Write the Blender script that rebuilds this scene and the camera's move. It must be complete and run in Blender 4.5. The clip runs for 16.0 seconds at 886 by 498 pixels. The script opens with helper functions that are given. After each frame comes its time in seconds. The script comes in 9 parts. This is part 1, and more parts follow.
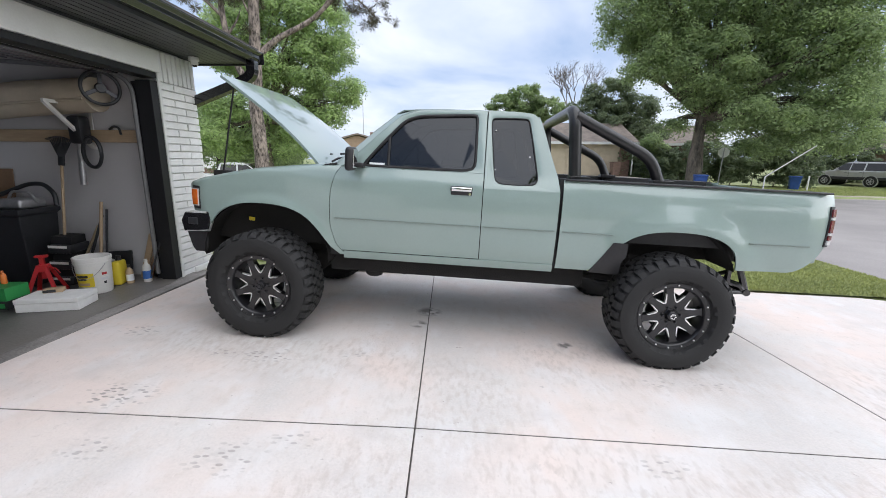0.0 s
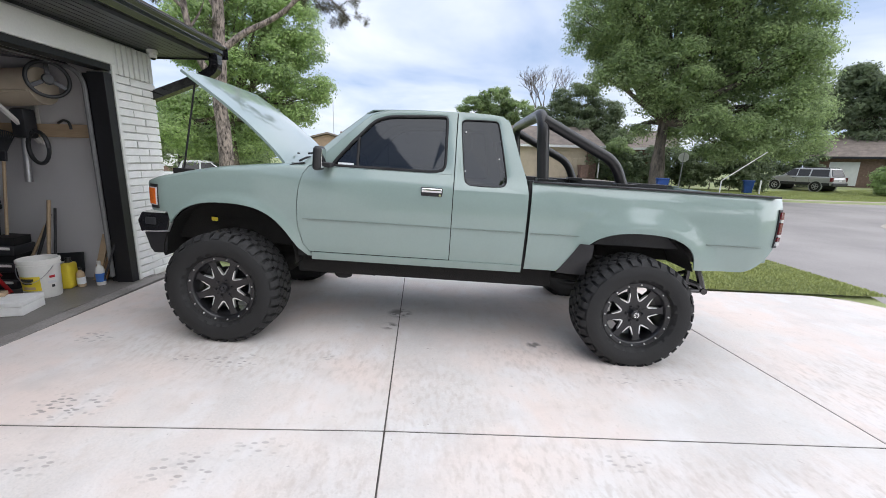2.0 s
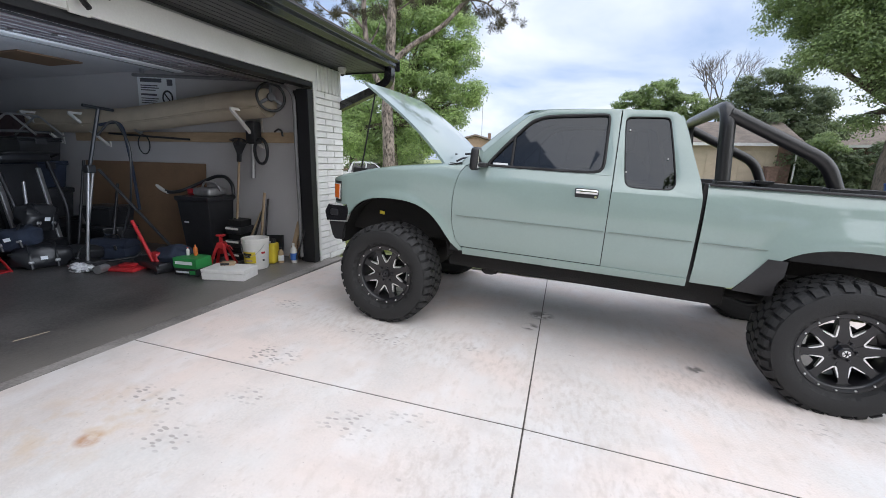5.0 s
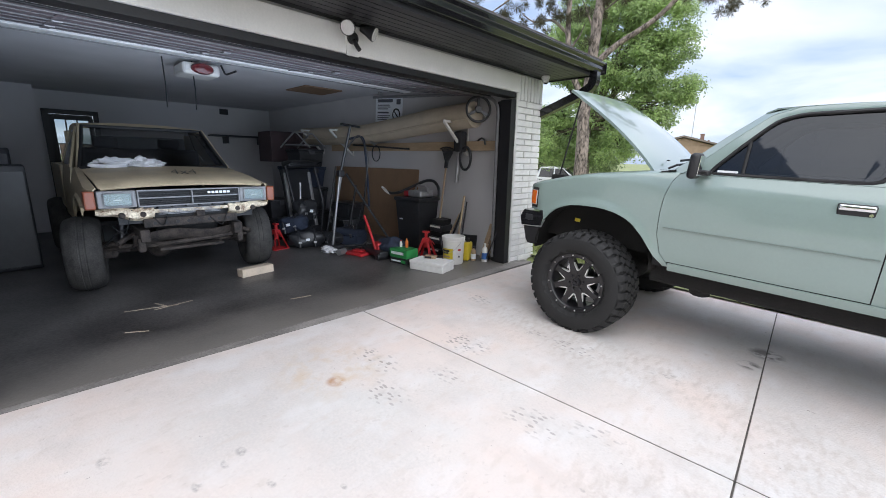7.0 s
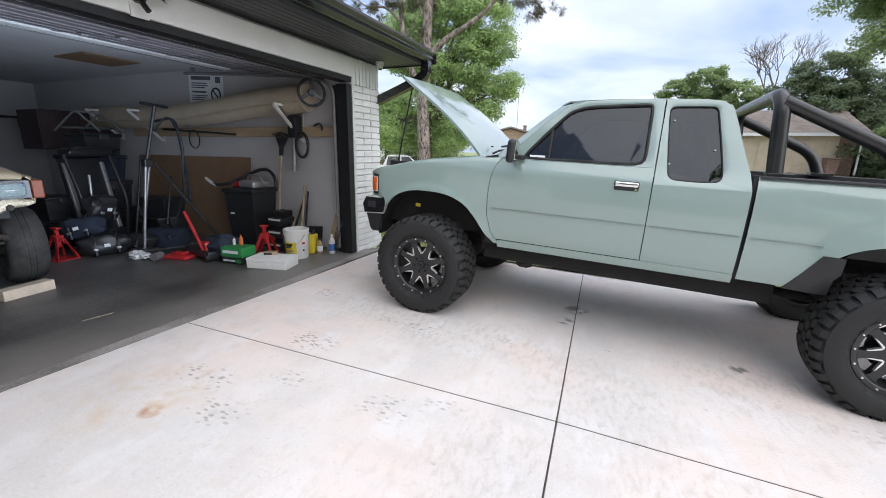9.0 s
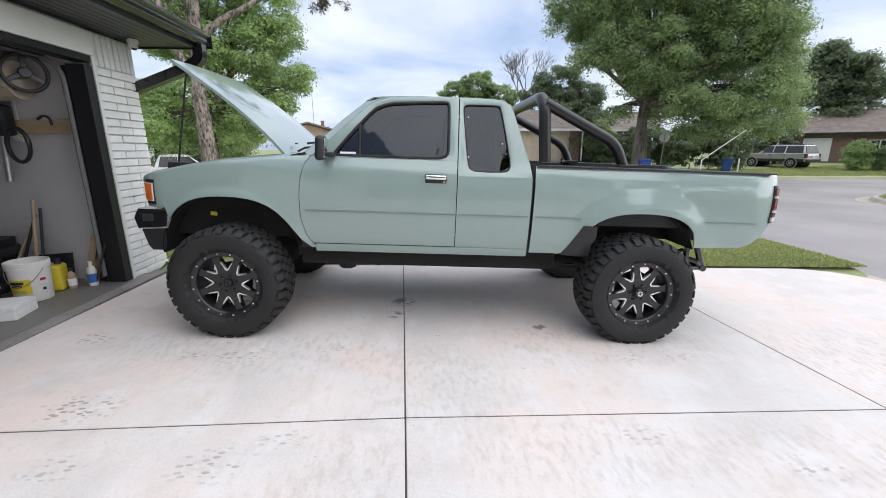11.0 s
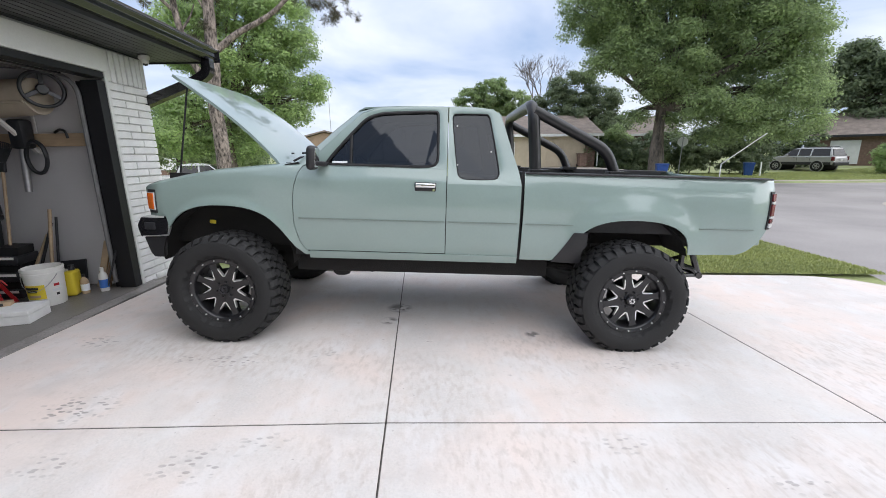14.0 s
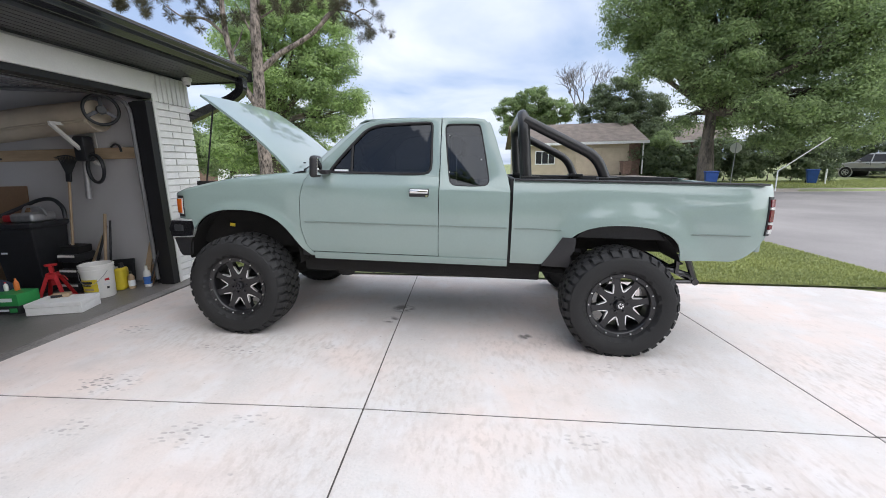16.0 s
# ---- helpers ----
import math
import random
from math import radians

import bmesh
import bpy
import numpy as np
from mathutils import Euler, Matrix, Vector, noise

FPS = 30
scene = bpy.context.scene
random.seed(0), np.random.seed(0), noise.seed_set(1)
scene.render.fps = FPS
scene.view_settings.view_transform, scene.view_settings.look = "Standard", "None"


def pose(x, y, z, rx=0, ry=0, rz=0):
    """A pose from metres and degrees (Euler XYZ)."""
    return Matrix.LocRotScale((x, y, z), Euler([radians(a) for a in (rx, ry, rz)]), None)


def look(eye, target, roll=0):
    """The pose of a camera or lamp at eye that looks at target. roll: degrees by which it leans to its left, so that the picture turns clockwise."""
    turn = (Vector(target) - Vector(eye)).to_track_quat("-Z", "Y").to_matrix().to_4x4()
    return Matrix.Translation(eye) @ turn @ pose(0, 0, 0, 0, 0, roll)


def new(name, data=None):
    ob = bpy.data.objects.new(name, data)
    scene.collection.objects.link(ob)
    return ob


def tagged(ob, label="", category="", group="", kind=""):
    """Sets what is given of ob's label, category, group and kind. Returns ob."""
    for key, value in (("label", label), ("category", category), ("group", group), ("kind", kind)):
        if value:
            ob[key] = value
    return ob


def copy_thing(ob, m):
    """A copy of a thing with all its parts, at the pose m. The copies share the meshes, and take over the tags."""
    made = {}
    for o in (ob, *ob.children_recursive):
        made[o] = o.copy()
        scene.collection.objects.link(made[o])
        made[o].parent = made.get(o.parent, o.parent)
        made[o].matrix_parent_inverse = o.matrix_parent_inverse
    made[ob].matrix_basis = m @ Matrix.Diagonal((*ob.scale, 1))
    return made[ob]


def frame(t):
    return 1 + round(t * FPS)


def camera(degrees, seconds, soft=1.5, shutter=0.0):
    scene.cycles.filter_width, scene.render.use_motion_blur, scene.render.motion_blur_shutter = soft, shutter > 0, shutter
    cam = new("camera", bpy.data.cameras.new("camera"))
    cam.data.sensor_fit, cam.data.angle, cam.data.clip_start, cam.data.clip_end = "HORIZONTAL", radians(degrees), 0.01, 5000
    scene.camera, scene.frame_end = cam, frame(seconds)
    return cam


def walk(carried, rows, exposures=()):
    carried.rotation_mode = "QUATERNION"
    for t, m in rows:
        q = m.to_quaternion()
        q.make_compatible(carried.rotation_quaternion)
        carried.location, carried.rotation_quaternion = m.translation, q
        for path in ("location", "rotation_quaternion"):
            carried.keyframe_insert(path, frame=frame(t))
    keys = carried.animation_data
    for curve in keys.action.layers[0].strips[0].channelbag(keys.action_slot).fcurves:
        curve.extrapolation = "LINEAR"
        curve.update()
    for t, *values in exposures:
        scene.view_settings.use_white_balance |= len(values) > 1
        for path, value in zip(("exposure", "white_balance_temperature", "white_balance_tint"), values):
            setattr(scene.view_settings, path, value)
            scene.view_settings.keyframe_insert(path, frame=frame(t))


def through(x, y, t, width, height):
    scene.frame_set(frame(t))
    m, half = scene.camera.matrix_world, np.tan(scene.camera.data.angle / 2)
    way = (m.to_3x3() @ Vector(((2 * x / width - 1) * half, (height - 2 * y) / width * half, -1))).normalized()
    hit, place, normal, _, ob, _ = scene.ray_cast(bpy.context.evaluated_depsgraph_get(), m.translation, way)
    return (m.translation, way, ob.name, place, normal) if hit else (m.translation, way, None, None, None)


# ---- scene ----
cam = camera(94.8, 16.0, soft=0.9)
# seconds, eye x, y, z, yaw, pitch, roll
PATH = [
    (0, 0.914, 1.052, 1.302, 2.30, -12.34, 0.64),
    (0.5, 0.909, 1.057, 1.310, 1.40, -12.38, 1.26),
    (1, 0.912, 1.059, 1.301, 0.30, -12.18, 1.56),
    (1.5, 0.915, 1.058, 1.312, -0.84, -12.28, 1.66),
    (2, 0.926, 1.056, 1.304, -1.74, -12.16, 1.43),
    (2.5, 0.930, 1.054, 1.302, -2.53, -12.20, 1.15),
    (3, 0.941, 1.045, 1.303, -2.51, -12.28, 0.92),
    (3.5, 0.942, 1.042, 1.300, -1.07, -12.24, 0.82),
    (4, 0.933, 1.038, 1.299, 2.75, -12.30, 0.86),
    (4.5, 0.896, 1.041, 1.303, 9.14, -12.49, 1.06),
    (5, 0.859, 1.006, 1.296, 17.90, -12.47, 1.32),
    (5.2, 0.854, 0.991, 1.311, 21.81, -12.65, 1.09),
    (5.9, 0.836, 0.948, 1.311, 35.33, -12.50, 1.06),
    (6.6, 0.817, 0.905, 1.312, 43.25, -12.36, 1.03),
    (7.3, 0.798, 0.862, 1.313, 42.94, -12.21, 1.00),
    (7.5, 0.800, 0.864, 1.309, 42.00, -12.26, 1.03),
    (8, 0.810, 0.869, 1.308, 37.79, -12.60, 1.05),
    (8.5, 0.837, 0.911, 1.306, 31.21, -13.11, 1.02),
    (9, 0.854, 0.970, 1.293, 22.60, -13.50, 1.01),
    (9.5, 0.863, 1.017, 1.293, 13.35, -13.84, 0.56),
    (10, 0.799, 1.055, 1.295, 4.45, -14.17, 0.31),
    (10.2, 0.784, 1.079, 1.276, 2.15, -13.87, 0.07),
    (10.9, 0.773, 1.062, 1.295, -3.22, -13.88, -0.18),
    (11.6, 0.761, 1.046, 1.315, -6.50, -13.88, -0.44),
    (12.3, 0.749, 1.029, 1.334, -6.79, -13.89, -0.69),
    (12.5, 0.783, 1.043, 1.328, -6.35, -13.71, -0.84),
    (13, 0.883, 1.055, 1.323, -4.88, -13.44, -1.22),
    (13.5, 0.933, 1.050, 1.316, -3.15, -13.26, -1.23),
    (14, 0.972, 1.019, 1.311, -1.44, -13.01, -0.77),
    (14.5, 1.027, 0.917, 1.293, 0.32, -12.65, -0.16),
    (15, 1.103, 0.879, 1.303, 1.94, -12.24, -0.01),
    (15.5, 1.273, 0.882, 1.285, 3.55, -11.85, -0.57),
    (16, 1.364, 0.855, 1.291, 4.62, -11.62, -1.29),
]


def eye_pose(x, y, z, yaw, pitch, roll):
    return pose(x, y, z, 0, 0, yaw) @ pose(0, 0, 0, 90 + pitch) @ pose(0, 0, 0, 0, 0, roll)


EXPOSURE = ((0.0, 0.68), (4.0, 0.68), (5.0, 0.72), (7.5, 0.85), (8.5, 0.84), (9.0, 0.82), (9.5, 0.78), (10.0, 0.72), (12.5, 0.65), (16.0, 0.67))
walk(cam, [(t, eye_pose(*row)) for t, *row in PATH], EXPOSURE)

# ---- world and light ----
world = bpy.data.worlds.new("sky")
scene.world = world
world.use_nodes = True
wt = world.node_tree
wt.nodes.clear()
SUN_ELEV, SUN_ROT = 52.0, 120.0


def wnode(kind, **kw):
    n = wt.nodes.new(kind)
    for k, v in kw.items():
        n.inputs[k].default_value = v
    return n


sky = wt.nodes.new("ShaderNodeTexSky")
sky.sky_type, sky.sun_disc = "NISHITA", False
sky.sun_elevation, sky.sun_rotation = radians(SUN_ELEV), radians(SUN_ROT)
sky_gain = wt.nodes.new("ShaderNodeVectorMath")
sky_gain.operation = "SCALE"
sky_gain.inputs["Scale"].default_value = 0.10
wt.links.new(sky.outputs[0], sky_gain.inputs[0])
coord = wt.nodes.new("ShaderNodeTexCoord")
# cloud layer: the direction is laid onto a flat layer overhead so that clouds thin out to the horizon
sep = wt.nodes.new("ShaderNodeSeparateXYZ")
wt.links.new(coord.outputs["Generated"], sep.inputs[0])
zup = wt.nodes.new("ShaderNodeMath")
zup.operation = "MAXIMUM"
zup.inputs[1].default_value = 0.0
wt.links.new(sep.outputs["Z"], zup.inputs[0])
zadd = wt.nodes.new("ShaderNodeMath")
zadd.operation = "ADD"
zadd.inputs[1].default_value = 0.22
wt.links.new(zup.outputs[0], zadd.inputs[0])
lay = []
for axis in "XY":
    d = wt.nodes.new("ShaderNodeMath")
    d.operation = "DIVIDE"
    wt.links.new(sep.outputs[axis], d.inputs[0])
    wt.links.new(zadd.outputs[0], d.inputs[1])
    lay.append(d)
flat = wt.nodes.new("ShaderNodeCombineXYZ")
wt.links.new(lay[0].outputs[0], flat.inputs[0])
wt.links.new(lay[1].outputs[0], flat.inputs[1])
cloud = wnode("ShaderNodeTexNoise", Scale=0.95, Detail=6.0, Roughness=0.5, Distortion=0.35)
wt.links.new(flat.outputs[0], cloud.inputs["Vector"])
ramp = wt.nodes.new("ShaderNodeValToRGB")
ramp.color_ramp.elements[0].position, ramp.color_ramp.elements[1].position = 0.38, 0.66
ramp.color_ramp.elements[0].color = (0, 0, 0, 1)
ramp.color_ramp.elements[1].color = (1, 1, 1, 1)
wt.links.new(cloud.outputs["Fac"], ramp.inputs[0])
veil = wt.nodes.new("ShaderNodeMix")
veil.data_type = "RGBA"
veil.inputs["Factor"].default_value = 0.7
veil.inputs["B"].default_value = (0.44, 0.56, 0.82, 1)
wt.links.new(sky_gain.outputs[0], veil.inputs["A"])
white = wt.nodes.new("ShaderNodeMix")
white.data_type = "RGBA"
white.inputs["B"].default_value = (0.87, 0.91, 1.0, 1)
wt.links.new(ramp.outputs["Color"], white.inputs["Factor"])
wt.links.new(veil.outputs["Result"], white.inputs["A"])
back = wt.nodes.new("ShaderNodeBackground")
back.inputs["Strength"].default_value = 0.80
wt.links.new(white.outputs["Result"], back.inputs["Color"])
wout = wt.nodes.new("ShaderNodeOutputWorld")
wt.links.new(back.outputs[0], wout.inputs[0])

sun = new("sun", bpy.data.lights.new("sun", "SUN"))
sun.data.energy, sun.data.angle, sun.data.color = 2.2, radians(110), (1.0, 0.975, 0.96)
sun.matrix_world = look((0, 0, 0), (-math.sin(radians(SUN_ROT)) * math.cos(radians(SUN_ELEV)), -math.cos(radians(SUN_ROT)) * math.cos(radians(SUN_ELEV)), -math.sin(radians(SUN_ELEV))))
# fill lamp added in the garage door opening, on top of the sky's own light
opening = new("door_skylight", bpy.data.lights.new("door_skylight", "AREA"))
opening.data.shape, opening.data.size, opening.data.size_y, opening.data.energy, opening.data.color = "RECTANGLE", 3.6, 1.8, 19.0, (0.62, 0.77, 1.0)
opening.data.spread = radians(125)
opening.matrix_world = look((-2.44, 2.5, 1.06), (-6.0, 2.1, 2.2))

# ---- materials ----


def material(name, colour, rough=0.6, metal=0.0, vary=0.12, scale=6.0, bump=0.0, bump_scale=60.0, dark=None, coat=0.0, spec=0.5, stretch=(1, 1, 1), rand=0.0, fine=0.5):
    """A surface with variation at two scales, fine relief and optional dark wear."""
    m = bpy.data.materials.new(name)
    m.use_nodes = True
    t = m.node_tree
    b = t.nodes["Principled BSDF"]
    b.inputs["Roughness"].default_value, b.inputs["Metallic"].default_value = rough, metal
    b.inputs["Specular IOR Level"].default_value = spec
    if coat:
        b.inputs["Coat Weight"].default_value, b.inputs["Coat Roughness"].default_value = coat, 0.04
    c = t.nodes.new("ShaderNodeTexCoord")
    mp = t.nodes.new("ShaderNodeMapping")
    mp.inputs["Scale"].default_value = stretch
    t.links.new(c.outputs["Object"], mp.inputs[0])
    big = t.nodes.new("ShaderNodeTexNoise")
    big.inputs["Scale"].default_value, big.inputs["Detail"].default_value = scale, 4
    small = t.nodes.new("ShaderNodeTexNoise")
    small.inputs["Scale"].default_value, small.inputs["Detail"].default_value = bump_scale, 3
    t.links.new(mp.outputs[0], big.inputs["Vector"])
    t.links.new(mp.outputs[0], small.inputs["Vector"])
    mixn = t.nodes.new("ShaderNodeMath")
    mixn.operation = "MULTIPLY_ADD"
    mixn.inputs[1].default_value = fine
    t.links.new(small.outputs["Fac"], mixn.inputs[0])
    t.links.new(big.outputs["Fac"], mixn.inputs[2])
    fac = t.nodes.new("ShaderNodeMapRange")
    fac.inputs["From Min"].default_value, fac.inputs["From Max"].default_value = 0.3 + 0.5 * fine, 0.7 + 0.5 * fine
    t.links.new(mixn.outputs[0], fac.inputs[0])
    mix = t.nodes.new("ShaderNodeMix")
    mix.data_type = "RGBA"
    lo = tuple(max(0, v * (1 - vary)) for v in (dark or colour))
    hi = tuple(min(1, v * (1 + vary)) for v in colour)
    mix.inputs["A"].default_value, mix.inputs["B"].default_value = (*lo, 1), (*hi, 1)
    t.links.new(fac.outputs[0], mix.inputs["Factor"])
    out = mix.outputs["Result"]
    if rand:
        oi = t.nodes.new("ShaderNodeObjectInfo")
        mr = t.nodes.new("ShaderNodeMapRange")
        mr.inputs["To Min"].default_value, mr.inputs["To Max"].default_value = 1 - rand, 1 + rand
        t.links.new(oi.outputs["Random"], mr.inputs[0])
        vm = t.nodes.new("ShaderNodeVectorMath")
        vm.operation = "SCALE"
        t.links.new(out, vm.inputs[0])
        t.links.new(mr.outputs[0], vm.inputs["Scale"])
        out = vm.outputs[0]
    t.links.new(out, b.inputs["Base Color"])
    rr = t.nodes.new("ShaderNodeMapRange")
    rr.inputs["To Min"].default_value, rr.inputs["To Max"].default_value = max(0.02, rough * 0.85), min(1, rough * 1.15)
    t.links.new(big.outputs["Fac"], rr.inputs[0])
    t.links.new(rr.outputs[0], b.inputs["Roughness"])
    if bump:
        bp = t.nodes.new("ShaderNodeBump")
        bp.inputs["Strength"].default_value, bp.inputs["Distance"].default_value = bump, 0.01
        t.links.new(small.outputs["Fac"], bp.inputs["Height"])
        t.links.new(bp.outputs[0], b.inputs["Normal"])
    return m


def glass(name, tint, gloss=1.0, ior=1.5):
    """A thin tinted pane: it lets tinted light through and mirrors by its angle."""
    m = bpy.data.materials.new(name)
    m.use_nodes = True
    t = m.node_tree
    t.nodes.clear()
    tr = t.nodes.new("ShaderNodeBsdfTransparent")
    tr.inputs[0].default_value = (*tint, 1)
    gl = t.nodes.new("ShaderNodeBsdfGlossy")
    gl.inputs["Roughness"].default_value = 0.02
    gl.inputs["Color"].default_value = (0.96 * gloss, gloss, min(1.0, 1.05 * gloss), 1)
    fr = t.nodes.new("ShaderNodeFresnel")
    fr.inputs["IOR"].default_value = ior
    mx = t.nodes.new("ShaderNodeMixShader")
    o = t.nodes.new("ShaderNodeOutputMaterial")
    t.links.new(fr.outputs[0], mx.inputs[0])
    t.links.new(tr.outputs[0], mx.inputs[1])
    t.links.new(gl.outputs[0], mx.inputs[2])
    t.links.new(mx.outputs[0], o.inputs[0])
    return m


def leafy(name, colour, vary=0.45, through=0.28):
    """Leaves: each leaf its own green, each stretch of crown a shade apart, some light through it."""
    m = bpy.data.materials.new(name)
    m.use_nodes = True
    t = m.node_tree
    b = t.nodes["Principled BSDF"]
    b.inputs["Roughness"].default_value = 0.5
    b.inputs["Specular IOR Level"].default_value = 0.35
    g = t.nodes.new("ShaderNodeNewGeometry")
    n = t.nodes.new("ShaderNodeTexNoise")
    n.inputs["Scale"].default_value, n.inputs["Detail"].default_value = 0.8, 2
    t.links.new(g.outputs["Position"], n.inputs["Vector"])
    f = t.nodes.new("ShaderNodeMath")
    f.operation = "MULTIPLY_ADD"
    f.inputs[1].default_value, f.inputs[2].default_value = 0.9, -0.2
    t.links.new(n.outputs["Fac"], f.inputs[0])
    h = t.nodes.new("ShaderNodeMath")
    h.operation = "MULTIPLY_ADD"
    h.inputs[1].default_value = 0.5
    t.links.new(g.outputs["Random Per Island"], h.inputs[0])
    t.links.new(f.outputs[0], h.inputs[2])
    mix = t.nodes.new("ShaderNodeMix")
    mix.data_type = "RGBA"
    mix.inputs["A"].default_value = (*(v * (1 - vary) for v in colour), 1)
    mix.inputs["B"].default_value = (colour[0] * (1 + vary) * 1.12, colour[1] * (1 + vary), colour[2] * (1 + vary) * 0.8, 1)
    t.links.new(h.outputs[0], mix.inputs["Factor"])
    t.links.new(mix.outputs["Result"], b.inputs["Base Color"])
    tl = t.nodes.new("ShaderNodeBsdfTranslucent")
    t.links.new(mix.outputs["Result"], tl.inputs[0])
    mx = t.nodes.new("ShaderNodeMixShader")
    mx.inputs[0].default_value = through
    o = t.nodes["Material Output"]
    t.links.new(b.outputs[0], mx.inputs[1])
    t.links.new(tl.outputs[0], mx.inputs[2])
    t.links.new(mx.outputs[0], o.inputs[0])
    return m


M = {}
M["paint"] = material("sage_paint", (0.238, 0.312, 0.289), 0.3, 0.0, 0.03, 1.5, coat=1.0, spec=0.5)
M["paint"].node_tree.nodes["Principled BSDF"].inputs["Coat IOR"].default_value = 1.58
M["paint_line"] = material("sage_paint_shadow_line", (0.17, 0.215, 0.195), 0.4, 0, 0.05, 3)
M["black"] = material("black_plastic", (0.018, 0.018, 0.02), 0.45, 0, 0.2, 8, 0.1)
M["gloss_black"] = material("gloss_black", (0.012, 0.012, 0.014), 0.16, 0, 0.2, 5, coat=0.6)
M["under"] = material("underbody", (0.0075, 0.0072, 0.007), 0.8, 0.0, 0.4, 9, 0.4, 90, dark=(0.012, 0.0095, 0.008))
M["rubber"] = material("tyre_rubber", (0.0125, 0.0125, 0.013), 0.72, 0, 0.25, 9, 0.25, 120)
M["rim"] = material("black_rim", (0.013, 0.013, 0.015), 0.34, 0.2, 0.2, 10, coat=0.4)
M["milled"] = material("milled_aluminium", (0.9, 0.9, 0.9), 0.35, 0.9, 0.04, 30)
M["chrome"] = material("chrome", (0.8, 0.8, 0.82), 0.08, 1.0, 0.03, 9)
M["tint"] = glass("tinted_glass", (0.06, 0.065, 0.072), 0.74, 1.64)
M["dusty"] = glass("dusty_windscreen_glass", (0.34, 0.33, 0.31), 0.9)
M["clear"] = glass("clear_glass", (0.7, 0.74, 0.74), 1.0)
M["amber"] = material("amber_lens", (0.75, 0.16, 0.02), 0.15, 0, 0.1, 40, 0.3, 150, coat=0.5)
M["amber_dull"] = material("aged_amber_lens", (0.21, 0.052, 0.02), 0.3, 0, 0.1, 40, 0.3, 150)
M["threshold"] = material("worn_threshold_concrete", (0.245, 0.228, 0.215), 0.75, 0, 0.25, 2.5, 0.2, 60, dark=(0.17, 0.158, 0.148))
M["red_lens"] = material("red_lens", (0.15, 0.018, 0.022), 0.15, 0, 0.1, 40, 0.3, 150, coat=0.5)
M["white_lens"] = material("white_lens", (0.6, 0.6, 0.59), 0.12, 0, 0.05, 40, 0.2, 150, coat=0.5)
M["cloth"] = material("seat_cloth", (0.09, 0.09, 0.095), 0.9, 0, 0.2, 12, 0.3, 200)
M["seal"] = material("rubber_seal", (0.008, 0.008, 0.009), 0.6, 0, 0.1, 10)
M["bars"] = material("roll_bar_paint", (0.012, 0.012, 0.013), 0.3, 0, 0.15, 9, 0.12, 140)
M["white_brick"] = material("painted_brick", (0.80, 0.795, 0.785), 0.75, 0, 0.05, 14, 0.6, 90, rand=0.06)
M["mortar"] = material("painted_mortar", (0.72, 0.71, 0.69), 0.9, 0, 0.08, 20, 0.6, 120)
M["white_trim"] = material("white_trim_paint", (0.74, 0.735, 0.715), 0.55, 0, 0.05, 3, 0.1, 60)
M["black_trim"] = material("black_trim_paint", (0.012, 0.012, 0.014), 0.5, 0, 0.2, 4, 0.15, 60)
M["soffit"] = material("black_soffit_metal", (0.027, 0.0275, 0.031), 0.42, 0, 0.2, 4)
M["drywall"] = material("garage_drywall", (0.52, 0.51, 0.52), 0.85, 0, 0.06, 1.2, 0.15, 120)
M["ceiling"] = material("garage_ceiling_board", (0.62, 0.62, 0.64), 0.9, 0, 0.06, 2, 0.3, 150)
M["slab"] = material("garage_slab", (0.105, 0.1, 0.098), 0.4, 0, 0.35, 1.3, 0.15, 50, dark=(0.055, 0.052, 0.052))
def paler_to_door(m):
    """The dark floor turns paler towards the drive in ragged tongues; fine scratches."""
    t = m.node_tree
    b = t.nodes["Principled BSDF"]
    base = b.inputs["Base Color"].links[0].from_socket
    g = t.nodes.new("ShaderNodeNewGeometry")
    sp = t.nodes.new("ShaderNodeSeparateXYZ")
    t.links.new(g.outputs["Position"], sp.inputs[0])
    for scale, grain, wide, gain, colour in ((1.6, (1, 1, 1), 0.9, 0.85, (0.21, 0.195, 0.18)), (7.0, (1, 0.35, 1), 1.6, 0.5, (0.17, 0.155, 0.14))):
        n = t.nodes.new("ShaderNodeTexNoise")
        n.inputs["Scale"].default_value, n.inputs["Detail"].default_value = scale, 5
        mp = t.nodes.new("ShaderNodeMapping")
        mp.inputs["Scale"].default_value = grain
        t.links.new(g.outputs["Position"], mp.inputs[0])
        t.links.new(mp.outputs[0], n.inputs["Vector"])
        a = t.nodes.new("ShaderNodeMath")
        a.operation = "MULTIPLY_ADD"
        a.inputs[1].default_value = wide
        t.links.new(n.outputs["Fac"], a.inputs[0])
        t.links.new(sp.outputs["X"], a.inputs[2])
        r = t.nodes.new("ShaderNodeMapRange")
        r.inputs["From Min"].default_value, r.inputs["From Max"].default_value = -2.85 + wide * 0.5, -2.2 + wide * 0.5
        r.inputs["To Max"].default_value = gain
        t.links.new(a.outputs[0], r.inputs[0])
        mx = t.nodes.new("ShaderNodeMix")
        mx.data_type = "RGBA"
        mx.inputs["B"].default_value = (*colour, 1)
        t.links.new(r.outputs[0], mx.inputs["Factor"])
        t.links.new(base, mx.inputs["A"])
        base = mx.outputs["Result"]
    t.links.new(base, b.inputs["Base Color"])


